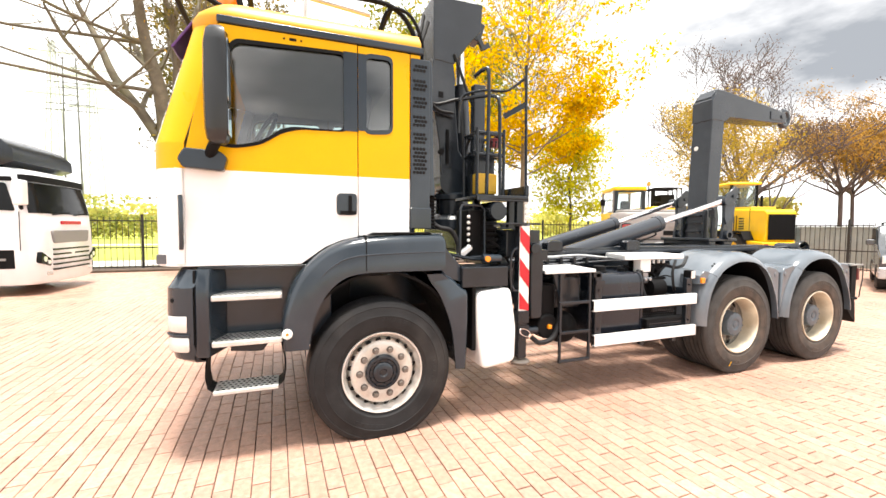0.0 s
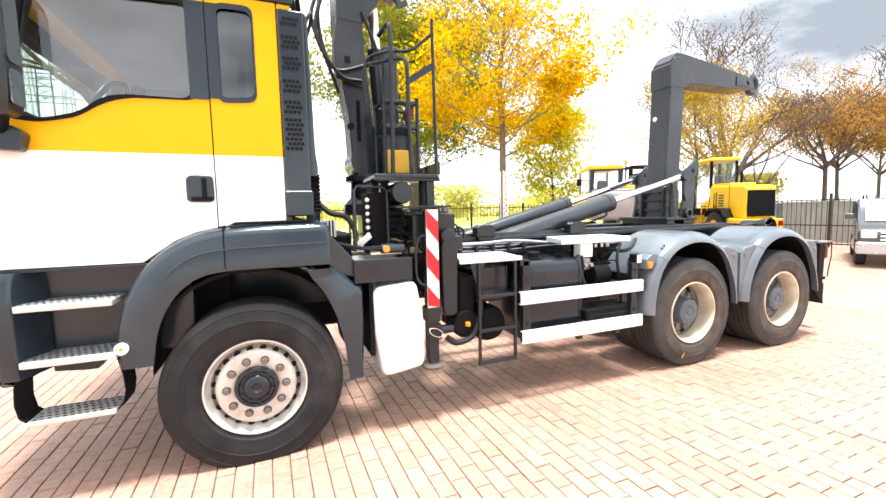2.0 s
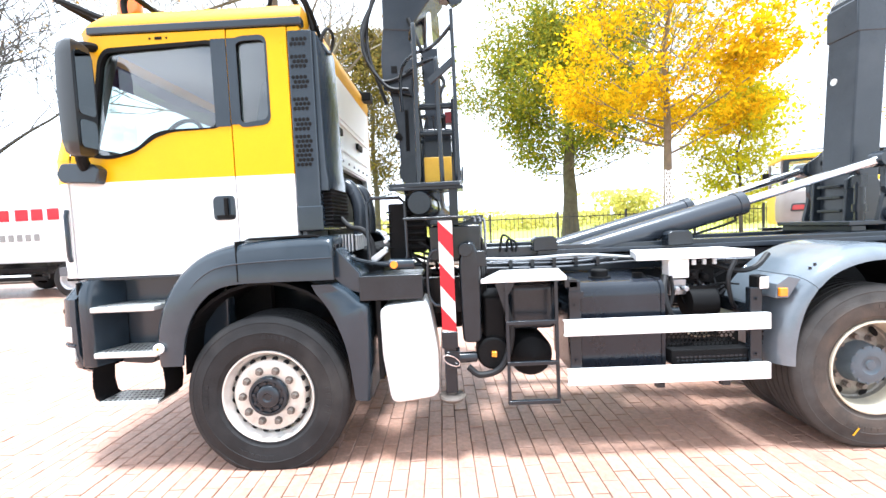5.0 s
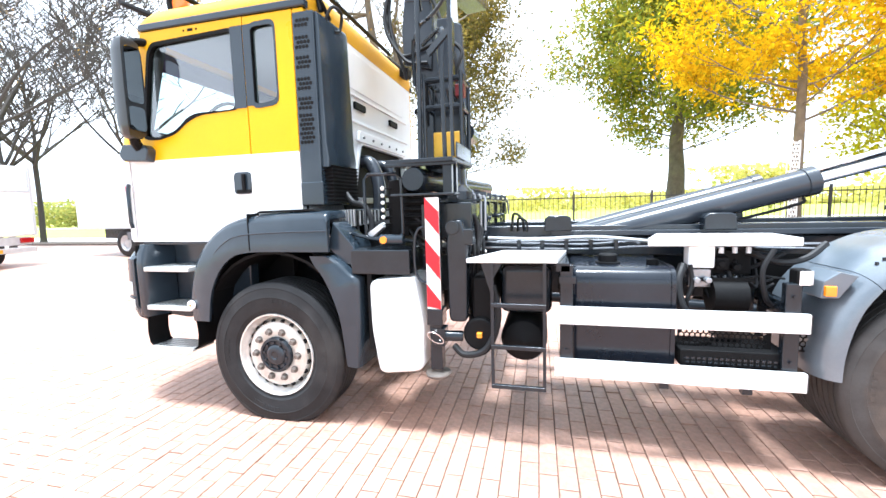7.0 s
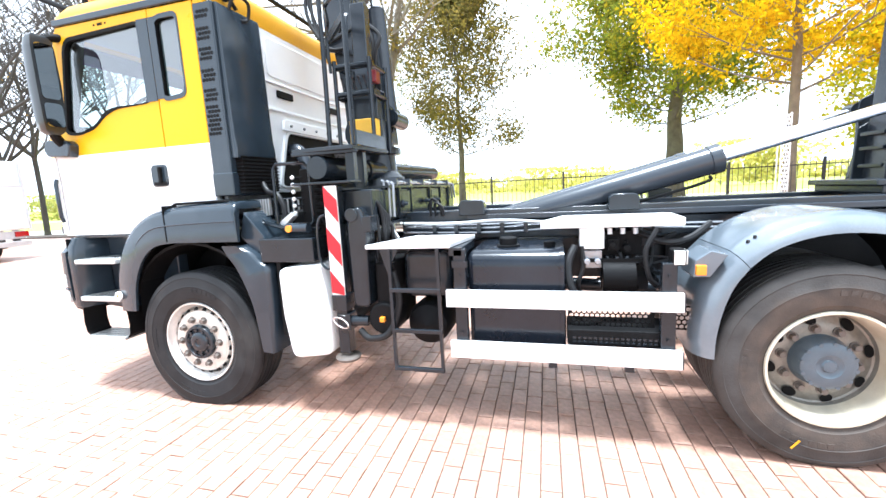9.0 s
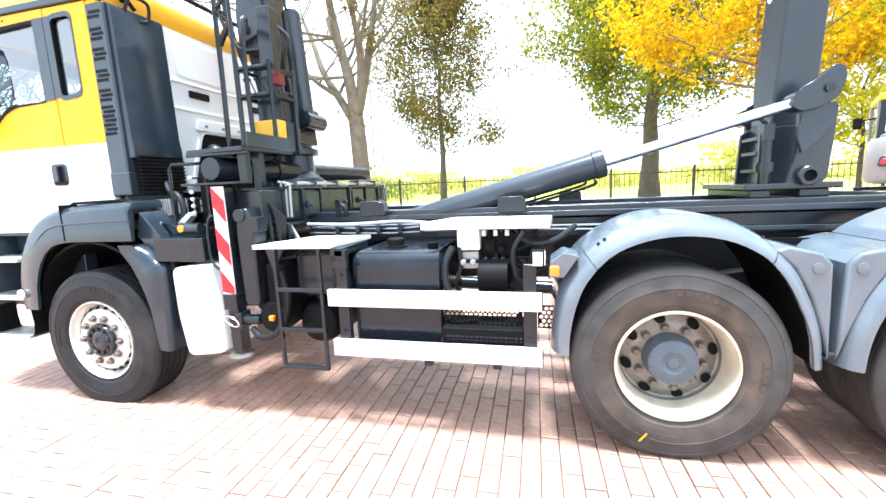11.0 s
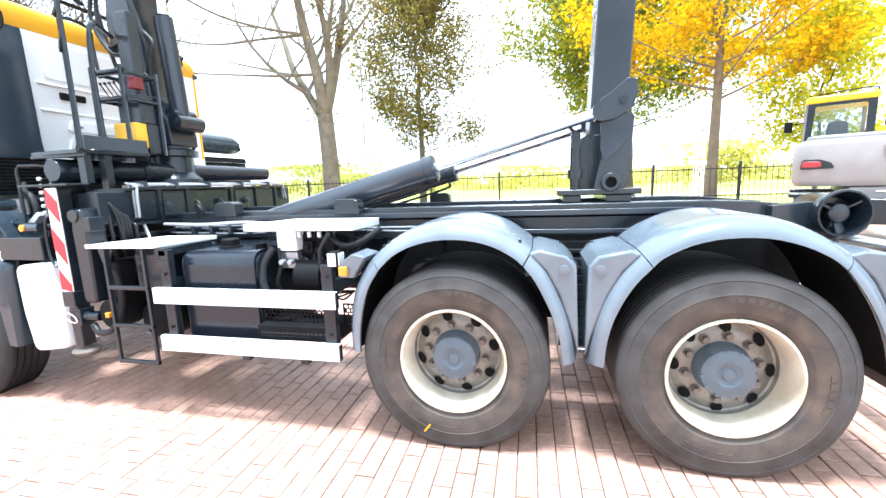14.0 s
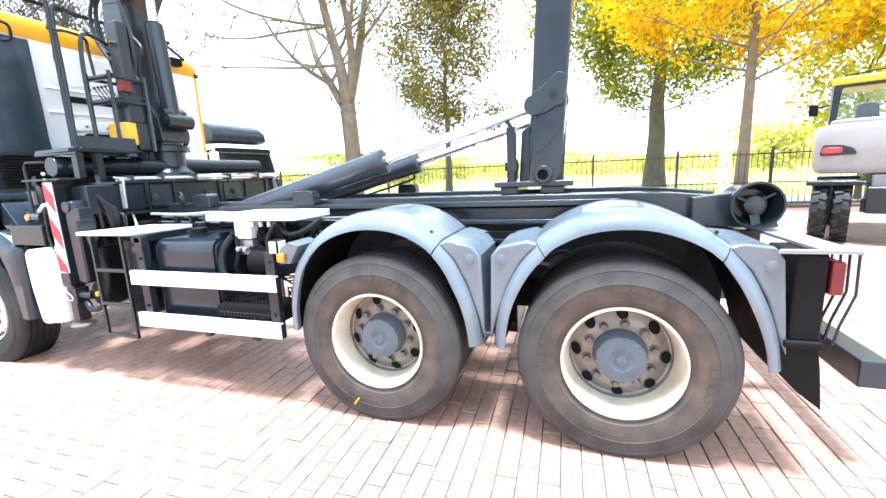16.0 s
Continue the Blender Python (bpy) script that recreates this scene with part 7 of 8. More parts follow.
hedge("bush", "dull green bushes behind the yard fence", -21.5, -15.0, 60, 2, 5.2, 2000, 21, L_HEDGE, 0.24)


M_PYLON = mat("weathered_pylon_steel", (0.13, 0.13, 0.135), 0.6, 0.2, 0.15, 1, 20, 0.05)


def pylon():
    """A far power line support: two poles tied by a lattice, with level cross arms."""
    p = root("power_pylon", "pale grey steel power pylon far across the field", "pylon")
    for sx in (-1, 1):
        part("pole", Geo().tube([(sx * 2.0, 0, 0), (sx * 1.75, 0, 30), (sx * 1.5, 0, 49)], [0.30, 0.24, 0.16], 8), M_PYLON, p)
    for z, half in ((42.0, 5.0), (40.5, 3.2), (36.0, 5.6), (34.2, 6.4)):
        part("cross_arm", Geo().beam((-half, 0, z), (half, 0, z), 0.16, 0.22), M_PYLON, p)
    for k in range(4):
        z = 34.4 + k * 1.8
        part("brace", Geo().beam((-1.7, 0, z), (1.7, 0, z + 1.7), 0.12, 0.12), M_PYLON, p)
        part("brace", Geo().beam((1.7, 0, z), (-1.7, 0, z + 1.7), 0.12, 0.12), M_PYLON, p)
    return p


pylon().matrix_basis = pose(-57.0, 150, 0)

# ---- fence round the yard ----
fence = root("fence", "black steel bar fence along the yard", "fence")
BARM = mesh_of("fence_bar", Geo().box(-0.008, 0.008, -0.008, 0.008, 0.07, 1.80).add([(-0.010, -0.010, 1.80), (0.010, -0.010, 1.80), (0.010, 0.010, 1.80), (-0.010, 0.010, 1.80), (0, 0, 1.88)], [(0, 1, 4), (1, 2, 4), (2, 3, 4), (3, 0, 4)]), M_FENCE, 0)
POSTM = mesh_of("fence_post", Geo().box(-0.035, 0.035, -0.035, 0.035, 0.0, 1.95), M_FENCE, 0)
FY = 17.2
x = -13.0
while x < 19.2:
    part("fence_bar", BARM, None, fence).location = (x, FY, 0)
    x += 0.172
x = -13.0
while x < 20:
    part("fence_post", POSTM, None, fence).location = (x + 0.07, FY, 0)
    x += 2.75
part("fence_rail", Geo().box(-13, 19.4, FY - 0.015, FY + 0.015, 1.70, 1.74), M_FENCE, fence)
part("fence_rail", Geo().box(-13, 19.4, FY - 0.015, FY + 0.015, 0.77, 0.81), M_FENCE, fence)
part("fence_rail", Geo().box(-13, 19.4, FY - 0.015, FY + 0.015, 0.10, 0.14), M_FENCE, fence)
side_fence = root("fence", "black steel bar fence with a heavy gate post", "fence")
y = 17.1
while y > -6:
    part("fence_bar", BARM, None, side_fence).location = (19.4, y, 0)
    y -= 0.16
y = 17.1
while y > -6:
    part("fence_post", POSTM, None, side_fence).location = (19.4, y, 0)
    y -= 2.75
part("fence_rail", Geo().box(19.385, 19.415, -6, 17.2, 1.70, 1.74), M_FENCE, side_fence)
part("fence_rail", Geo().box(19.385, 19.415, -6, 17.2, 0.77, 0.81), M_FENCE, side_fence)
part("fence_rail", Geo().box(19.385, 19.415, -6, 17.2, 0.10, 0.14), M_FENCE, side_fence)
for k in range(4):
    c = root("storage_container", "grey green corrugated storage container behind the fence", "container", group="containers")
    part("body", Geo().box(-1.1, 1.1, -1.45, 1.45, 0.0, 1.62), M_CONTAINER, c, bevel=0.01)
    for j in range(14):
        part("rib", Geo().box(-1.13, -1.101, -1.4 + j * 0.2, -1.3 + j * 0.2, 0.15, 1.5), M_CONTAINER, c)
    part("lid", Geo().box(-1.15, 1.15, -1.5, 1.5, 1.62, 1.70), M_CONTAINER, c)
    c.matrix_basis = pose(23.0, 13.5 - k * 3.2, 0)
# white lattice post
post = root("lattice_post", "white perforated steel post by the fence", "post", (10.2, 16.2, 0))
for cx in (10.07, 10.30):
    for cy in (16.07, 16.30):
        part("column", Geo().box(cx, cx + 0.03, cy, cy + 0.03, 0, 3.3), M_WHITEPLASTIC, post)
for k in range(13):
    z = 0.05 + k * 0.25
    part("brace", Geo().beam((10.085, 16.075, z), (10.315, 16.075, z + 0.25), 0.03, 0.05).beam((10.315, 16.075, z), (10.085, 16.075, z + 0.25), 0.03, 0.05), M_WHITEPLASTIC, post)
# power line masts on the horizon
for mx, my, mh in ((-71, 175, 62), (-66, 190, 62)):
    mast = root("lattice_mast", "distant steel lattice power mast", "mast", (mx, my, 0))
    g = Geo()
    for sx in (-1, 1):
        for sy in (-1, 1):
            g.beam((mx + sx * 3, my + sy * 3, 0), (mx + sx * 0.5, my + sy * 0.5, mh), 0.35, 0.35)
    for k in range(14):
        z0, z1 = mh * k / 14, mh * (k + 1) / 14
        w0, w1 = 3 - 2.5 * k / 14, 3 - 2.5 * (k + 1) / 14
        g.beam((mx - w0, my - w0, z0), (mx + w1, my - w1, z1), 0.2, 0.2).beam((mx + w0, my - w0, z0), (mx - w1, my - w1, z1), 0.2, 0.2)
    part("tower", g, M_GALV, mast)
    for z, w in ((mh * 0.72, 7), (mh * 0.83, 8.5), (mh * 0.94, 6)):
        part("cross_arm", Geo().beam((mx - w, my, z), (mx + w, my, z), 0.4, 0.5).beam((mx - w, my, z), (mx, my, z + 2.2), 0.2, 0.2).beam((mx + w, my, z), (mx, my, z + 2.2), 0.2, 0.2), M_GALV, mast)

# ---- other vehicles ----


def road_wheel(parent, x, y, r, w, rim=None, side=-1):
    """A tyre with rim at a thing's own place, axle along y."""
    tyre = Geo().lathe([(-w / 2, r * 0.58), (-w / 2, r * 0.85), (-w / 2 + 0.03, r * 0.97), (-w / 4, r), (w / 4, r), (w / 2 - 0.03, r * 0.97), (w / 2, r * 0.85), (w / 2, r * 0.58)], (0, 0, 0), seg=32, closed=True)
    wh = part("wheel", Geo().lathe([(w * 0.45, r * 0.6), (w * 0.42, r * 0.5), (w * 0.1, r * 0.42), (w * 0.1, r * 0.25), (w * 0.35, r * 0.2), (w * 0.35, 0)], (0, 0, 0), (0, side, 0), 28), rim or M_RIMR, parent)
    wh.location = (x, y, r)
    part("tyre", tyre, M_TYRE, wh)
    return wh


def box_truck():
    t = root("box_truck", "white box truck with red lettering on its long side", "truck")
    box = part("cargo_box", Geo().box(-9.6, -2.5, -1.25, 1.25, 1.05, 3.65), M_CABWHITE, t, "white cargo box", bevel=0.03)
    part("box_trim", Geo().box(-9.6, -2.5, -1.265, -1.251, 1.03, 1.10).box(-9.6, -2.5, -1.265, -1.251, 3.58, 3.66), M_GALV, box)
    for k, w in enumerate((0.36, 0.38, 0.30, 0.40, 0.36, 0.36)):
        part("red_lettering_bar", Geo().box(-6.86 + k * 0.50, -6.86 + k * 0.50 + w, -1.262, -1.253, 2.22, 2.54), M_RED, box, smooth=0)
    for k in range(8):
        part("grey_lettering_bar", Geo().box(-6.72 + k * 0.27, -6.72 + k * 0.27 + 0.17, -1.262, -1.253, 1.64, 1.84), M_GREYPAINT, box, smooth=0)

    def front(x, half, z, r=0.26):
        """The cab's outline in plan at one height, with rounded front corners and a slightly bowed face."""
        pts = [(-2.2, -half, z)]
        for k in range(7):
            a = radians(15 * k)
            pts.append((x - r + r * math.sin(a), -half + r - r * math.cos(a), z))
        for k in range(1, 6):
            pts.append((x + 0.05 * math.sin(math.pi * k / 6), -half + r + (2 * half - 2 * r) * k / 6, z))
        return pts + [(x - r + r * math.sin(radians(15 * k)), half - r + r * math.cos(radians(15 * k)), z) for k in range(6, -1, -1)] + [(-2.2, half, z)]

    cab = part("cab", Geo().loft([front(-0.06, 1.18, 0.24), front(0.0, 1.22, 0.32), front(0.02, 1.23, 0.9), front(0.0, 1.23, 1.45), front(-0.03, 1.22, 1.80), front(-0.20, 1.17, 2.66), front(-0.34, 1.12, 2.78), front(-0.5, 1.0, 2.82)]), M_CABWHITE, t, "white truck cab", smooth=50)
    wl, wt = front(-0.022, 1.225, 1.82)[3:-3], front(-0.165, 1.182, 2.50)[3:-3]
    out = [Vector((0.012, 0, 0)), Vector((0.03, 0, 0))]
    part("windscreen", Geo().loft([wl, [tuple((Vector(a) + Vector(b)) / 2 + out[0]) for a, b in zip(wl, wt)], wt], False), M_DARKGLASS, cab, "dark windscreen", smooth=60)
    vis = [front(-0.155, 1.185, 2.50)[2:-2], front(-0.17, 1.18, 2.66)[2:-2]]
    part("visor", Geo().loft([[tuple(Vector(p) + out[1]) for p in q] for q in vis], False), M_BLACK, cab, "black sun visor band", smooth=60)
    part("wiper", Geo().beam((0.06, -0.75, 1.80), (0.045, -0.05, 1.86), 0.02, 0.03).beam((0.06, 0.1, 1.80), (0.045, 0.8, 1.86), 0.02, 0.03), M_BLACK, cab)
    for s in (-1, 1):
        part("side_window", Geo().prism(rounded([(-1.55, 1.92), (-0.36, 1.86), (-0.50, 2.46), (-1.55, 2.50)], 0.05), "y", min(s * 1.222, s * 1.235), max(s * 1.222, s * 1.235)), M_DARKGLASS, cab)
        part("window_band", Geo().prism([(-1.62, 2.52), (-0.40, 2.50), (-0.42, 2.60), (-1.62, 2.62)], "y", min(s * 1.19, s * 1.21), max(s * 1.19, s * 1.21)), M_BLACK, cab)
        part("door_seam", Geo().box(-0.30, -0.288, min(s * 1.228, s * 1.236), max(s * 1.228, s * 1.236), 1.0, 1.85), M_BLACK, cab)
        hl = part("head_lamp", Geo().prism(rounded([(s * 1.16, 0.72), (s * 0.82, 0.62), (s * 0.80, 0.78), (s * 1.15, 0.98)], 0.05), "x", -0.14, 0.035), M_DARKGLASS, cab, bevel=0.01)
        part("lamp_lens", Geo().cyl((0.02, s * 1.03, 0.80), (0.045, s * 1.03, 0.80), 0.06).cyl((0.03, s * 0.90, 0.72), (0.05, s * 0.90, 0.72), 0.05), M_LENS, hl)
        part("fog_lamp", Geo().box(-0.02, 0.03, min(s * 0.95, s * 0.75), max(s * 0.95, s * 0.75), 0.42, 0.50), M_LENS, cab, bevel=0.01)
        part("door_step", Geo().box(-1.5, -0.40, min(s * 1.05, s * 1.236), max(s * 1.05, s * 1.236), 0.60, 1.02), M_BLACK, cab, bevel=0.02)
        part("step_tread", Geo().box(-1.3, -0.55, min(s * 1.1, s * 1.25), max(s * 1.1, s * 1.25), 0.78, 0.83), M_GREYPAINT, cab)
    part("mirror", Geo().prism(rounded([(-1.44, 1.98), (-1.20, 1.98), (-1.20, 2.52), (-1.44, 2.52)], 0.05), "x", -0.30, -0.12), M_CABWHITE, cab, "white mirror housing", bevel=0.04)
    part("mirror_arm", Geo().tube([(-0.26, -1.2, 1.92), (-0.22, -1.3, 1.94), (-0.2, -1.32, 2.0)], 0.035), M_BLACK, cab)
    part("grille_panel", Geo().prism(rounded([(-0.72, 1.14), (0.72, 1.14), (0.78, 1.44), (-0.78, 1.44)], 0.06), "x", 0.0, 0.065), M_GREYPAINT, cab, "grey upper grille panel", bevel=0.02)
    part("maker_plate", Geo().box(0.03, 0.06, -0.40, 0.42, 1.58, 1.66), M_RED, cab)
    for k in range(5):
        z = 0.52 + k * 0.115
        part("grille_gap", Geo().prism(rounded([(-0.74, z), (0.74, z), (0.76, z + 0.04), (-0.76, z + 0.04)], 0.015, 2), "x", 0.02, 0.068), M_DARK, cab)
    part("wind_deflector", Geo().loft([[(x, y * w, z) for y in (-1, -0.8, -0.4, 0, 0.4, 0.8, 1)] + [(-2.2, y * w, z) for y in (1, -1)] for x, w, z in ((-0.62, 1.08, 2.86), (-0.40, 1.12, 2.95), (-0.42, 1.12, 3.20), (-0.62, 1.08, 3.40), (-1.2, 1.0, 3.62))]), M_DARK, cab, "dark rounded roof wind deflector", smooth=60)
    part("chassis", Geo().box(-9.4, -0.4, -0.45, 0.45, 0.62, 1.02), M_DARK, t)
    part("side_box", Geo().box(-4.0, -2.9, -1.2, -0.7, 0.45, 0.98).box(-6.4, -4.6, -1.2, -1.15, 0.5, 0.62).box(-6.4, -4.6, -1.2, -1.15, 0.75, 0.87), M_BLACK, t, bevel=0.02)
    for x in (-1.25, -3.95, -7.2):
        for s in (-1, 1):
            road_wheel(t, x, s * 1.05, 0.5, 0.3, M_GALV, s)
    return t


bt1 = box_truck()
bt1.matrix_basis = pose(-5.0, 12.8, 0, 0, 0, -4)


def rear_truck():
    t = root("delivery_truck", "white delivery truck seen from its closed tail lift", "truck")
    body = part("cargo_box", Geo().box(-6.5, 0, -1.25, 1.25, 0.95, 3.1), M_CABWHITE, t, bevel=0.02)
    part("tail_lift", Geo().box(0.004, 0.05, -1.2, 1.2, 1.0, 2.3), M_CABWHITE, body, bevel=0.01)
    part("door_frame", Geo().box(0.004, 0.07, -1.25, -1.18, 0.95, 3.1).box(0.004, 0.07, 1.18, 1.25, 0.95, 3.1).box(0.004, 0.06, -1.2, 1.2, 2.3, 2.36), M_GALV, body)
    bd = part("hazard_board", Geo().box(0.054, 0.062, -1.05, -0.75, 1.55, 1.95), M_WHITEFILM, body)
    for k in range(3):
        part("red_stripe", Geo().prism([(-1.05, 1.60 + k * 0.13), (-0.75, 1.72 + k * 0.09), (-0.75, 1.80 + k * 0.07), (-1.05, 1.67 + k * 0.11)], "x", 0.063, 0.066), M_RED, body)
    part("bumper", Geo().box(-0.1, 0.12, -1.15, 1.15, 0.45, 0.6).box(-0.15, 0.0, -1.1, 1.1, 0.68, 0.93), M_GALV, t, bevel=0.01)
    for s in (-1, 1):
        part("tail_lamp", Geo().box(0.0, 0.06, min(s * 1.15, s * 0.8), max(s * 1.15, s * 0.8), 0.74, 0.9), M_REDLENS, t)
    part("plate_bar", Geo().box(0.125, 0.13, -0.26, 0.26, 0.47, 0.58), M_YELLOW, t)
    for x in (-1.5, -5.5):
        for s in (-1, 1):
            road_wheel(t, x, s * 1.0, 0.42, 0.26, M_GALV, s)
    part("cab", Geo().prism([(-8.2, 0.5), (-6.6, 0.5), (-6.6, 2.3), (-7.6, 2.3), (-8.2, 1.5)], "y", -1.05, 1.05), M_CABWHITE, t, bevel=0.08)
    return t


rear_truck().matrix_basis = pose(-13.2, 8.8, 0, 0, 0, 4)


M_MACHINE = mat("machine_yellow_paint", (0.84, 0.52, 0.008), 0.4, 0, 0.08, 2.5, 80, 0.03, dirt=(0.5, 0.34, 0.05), dirt_amount=0.2)


M_CWGREY = mat("taupe_grey_machine_paint", (0.27, 0.255, 0.245), 0.45, 0, 0.15, 3, 60, 0.08, dirt=(0.20, 0.18, 0.16), dirt_amount=0.35)


def excavator():
    e = root("wheeled_excavator", "yellow and grey wheeled excavator seen from behind", "excavator")
    # own frame: rear faces -y, width along x
    cwg = Geo().loft([[(x * k, 0.2 + (y - 0.2) * k, z) for x, y in rounded([(-1.27, -0.35), (1.27, -0.35), (1.27, 0.9), (-1.27, 0.9)], 0.42, 6)] for z, k in ((1.22, 0.93), (1.25, 0.97), (1.34, 1.0), (1.70, 1.005), (1.98, 0.985), (2.05, 0.96), (2.08, 0.90))])
    cw = part("counterweight", cwg, M_CWGREY, e, "grey rounded counterweight", smooth=40)
    part("rear_hood", Geo().prism(rounded([(-1.08, -0.12), (1.12, -0.12), (1.12, 1.6), (-1.08, 1.6)], 0.25, 4), "z", 2.06, 2.17), M_CWGREY, cw, bevel=0.04)
    part("badge_plate", Geo().prism(rounded([(0.0, 1.62), (0.98, 1.60), (1.02, 1.93), (-0.08, 1.95)], 0.06), "y", -0.372, -0.340), M_CWGREY, cw, bevel=0.008)
    part("maker_bar", Geo().box(0.18, 0.80, -0.380, -0.372, 1.74, 1.83), mat("faint_grey_mark", (0.30, 0.30, 0.31), 0.5), cw, bevel=0.01)
    part("number_plate", Geo().box(0.12, 0.72, -0.376, -0.33, 1.36, 1.50), M_BLACK, cw, bevel=0.006)
    for s in (-1, 1):
        lz = part("lamp_recess", Geo().prism(rounded([(s * 1.16, 1.54), (s * 0.66, 1.55), (s * 0.72, 1.66), (s * 0.90, 1.73), (s * 1.13, 1.73)], 0.05), "y", -0.368, -0.30), M_DARK, cw, bevel=0.006)
        part("tail_lamp", Geo().prism(rounded([(s * 1.14, 1.575), (s * 0.85, 1.58), (s * 0.86, 1.685), (s * 1.12, 1.69)], 0.04), "y", -0.384, -0.33), M_REDLENS, lz, bevel=0.01)
    st = part("rear_step", Geo().box(-0.45, 0.65, -0.30, 0.1, 0.80, 1.20), M_CWGREY, e, bevel=0.03)
    part("tow_plate", Geo().box(-0.55, 0.9, -0.34, -0.28, 0.55, 0.78), M_DARK, st, bevel=0.01)
    part("grab_handle", Geo().tube([(-0.1, -0.30, 1.10), (-0.1, -0.34, 1.12), (0.2, -0.34, 1.12), (0.2, -0.30, 1.10)], 0.012), M_GALV, st)
    cab = part("cab", panel([(-1.14, 1.5), (-0.12, 1.5), (-0.12, 2.84), (-1.10, 2.84)], [rounded([(-1.02, 2.21), (-0.24, 2.21), (-0.24, 2.78), (-0.99, 2.78)], 0.04)], 0.55, 0.62), M_DARK, e, "dark framed operator cab with glass and a yellow roof")
    part("cab_roof", Geo().prism(rounded([(-1.14, 0.50), (-0.08, 0.50), (-0.08, 2.1), (-1.14, 2.1)], 0.12, 4), "z", 2.84, 2.97), M_MACHINE, cab, bevel=0.04)
    part("roof_rail", Geo().tube(smooth_path([(-0.95, 0.7, 2.97), (-0.9, 0.7, 3.02), (-0.2, 0.7, 3.06), (-0.1, 0.7, 3.0)]), 0.012), M_BLACK, cab)
    for x0, x1, y0, y1, z0 in ((-1.14, -1.08, 0.62, 0.72, 1.3), (-1.14, -1.08, 1.95, 2.05, 1.3), (-0.2, -0.13, 1.95, 2.05, 1.5)):
        part("cab_post", Geo().box(x0, x1, y0, y1, z0, 2.84), M_CWGREY, cab, bevel=0.01)
    part("cab_door", Geo().box(-1.16, -1.07, 0.60, 2.05, 1.22, 2.10), M_MACHINE, cab, "yellow lower cab door", bevel=0.04)
    part("cab_glass", Geo().box(-1.0, -0.26, 0.58, 0.586, 2.22, 2.77).box(-1.11, -1.104, 0.7, 1.95, 2.15, 2.83).box(-1.05, -0.2, 2.0, 2.006, 1.6, 2.83), M_WSGLASS, cab)
    part("operator_seat", Geo().box(-0.85, -0.4, 1.1, 1.5, 1.6, 2.05).prism(rounded([(-0.82, 1.9), (-0.42, 1.9), (-0.46, 2.50), (-0.76, 2.52)], 0.08), "y", 1.0, 1.1), M_SEAT, cab, bevel=0.04)
    part("cab_mirror", Geo().box(-1.46, -1.32, 0.9, 1.0, 2.34, 2.56).beam((-1.34, 1.0, 2.5), (-1.1, 1.2, 2.55), 0.03, 0.03), M_BLACK, cab, bevel=0.02)
    part("beacon", Geo().lathe([(0, 0.07), (0.12, 0.06), (0.15, 0)], (0.10, 0.9, 3.02), (0, 0, 1), 14), M_AMBER, e)
    part("beacon_post", Geo().cyl((0.10, 0.9, 2.4), (0.10, 0.9, 3.03), 0.02), M_BLACK, e)
    part("engine_cover", Geo().prism(rounded([(-0.10, 0.10), (1.1, 0.10), (1.1, 2.0), (-0.10, 2.0)], 0.15), "z", 2.175, 2.28), M_MACHINE, e, "yellow engine cover", bevel=0.03)
    part("hand_rail", Geo().tube(smooth_path([(0.0, 0.3, 2.27), (0.0, 0.3, 2.38), (0.06, 0.3, 2.42), (0.22, 0.3, 2.42), (0.28, 0.3, 2.38), (0.28, 0.3, 2.27)]), 0.02), M_BLACK, e)
    for k in range(4):
        part("guard_rail", Geo().tube(smooth_path([(0.15, 0.7 + 0.35 * k, 2.28), (0.17, 0.7 + 0.35 * k, 2.85), (0.26, 0.7 + 0.35 * k, 2.92), (1.0, 0.7 + 0.35 * k, 2.92), (1.08, 0.7 + 0.35 * k, 2.84), (1.08, 0.7 + 0.35 * k, 2.28)], 4), 0.022, 8), M_BLACK, e)
    part("exhaust", Geo().cyl((0.4, 1.3, 2.28), (0.4, 1.3, 2.95), 0.07).box(0.5, 0.95, 0.9, 1.6, 2.28, 2.72), M_BLACK, e, bevel=0.01)
    part("boom", Geo().beam((0.35, 1.9, 1.8), (0.35, 4.6, 1.9), 0.35, 0.5), M_MACHINE, e, bevel=0.02)
    part("undercarriage", Geo().box(-0.5, 0.5, -0.6, 3.0, 0.55, 1.0).cyl((0, 0.9, 1.0), (0, 0.9, 1.32), 0.6), M_DARK, e, bevel=0.03)
    for y in (-0.2, 2.4):
        for s in (-1, 1):
            part("axle_guard", Geo().box(min(s * 0.5, s * 1.28), max(s * 0.5, s * 1.28), y - 0.35, y + 0.35, 1.02, 1.10), M_DARK, e, bevel=0.02)
            for k, xx in enumerate((0.78, 1.08)):
                g = Geo().lathe([(-0.115, 0.28), (-0.115, 0.44), (-0.085, 0.5), (0.085, 0.5), (0.115, 0.44), (0.115, 0.28)], (0, 0, 0), (1, 0, 0), 30, True)
                lugs = Geo()
                for q in range(18):
                    m = Matrix.Rotation(2 * math.pi * q / 18, 4, "X")
                    lugs.box(-0.11, 0.0, -0.035, 0.035, 0.48, 0.525, m @ pose(0, 0, 0, 0, 0, 18))
                    lugs.box(0.0, 0.11, -0.035, 0.035, 0.48, 0.525, m @ pose(0, 0.06, 0, 0, 0, -18))
                w = part("wheel", g, M_TYRE, e, "chunky lugged twin tyre")
                w.location = (s * xx, y, 0.525)
                tagged(part("tread", lugs, M_TYRE, w), kind="stuff")
    return e


excavator().matrix_basis = pose(11.10, 9.96, 0, 0, 0, -27)


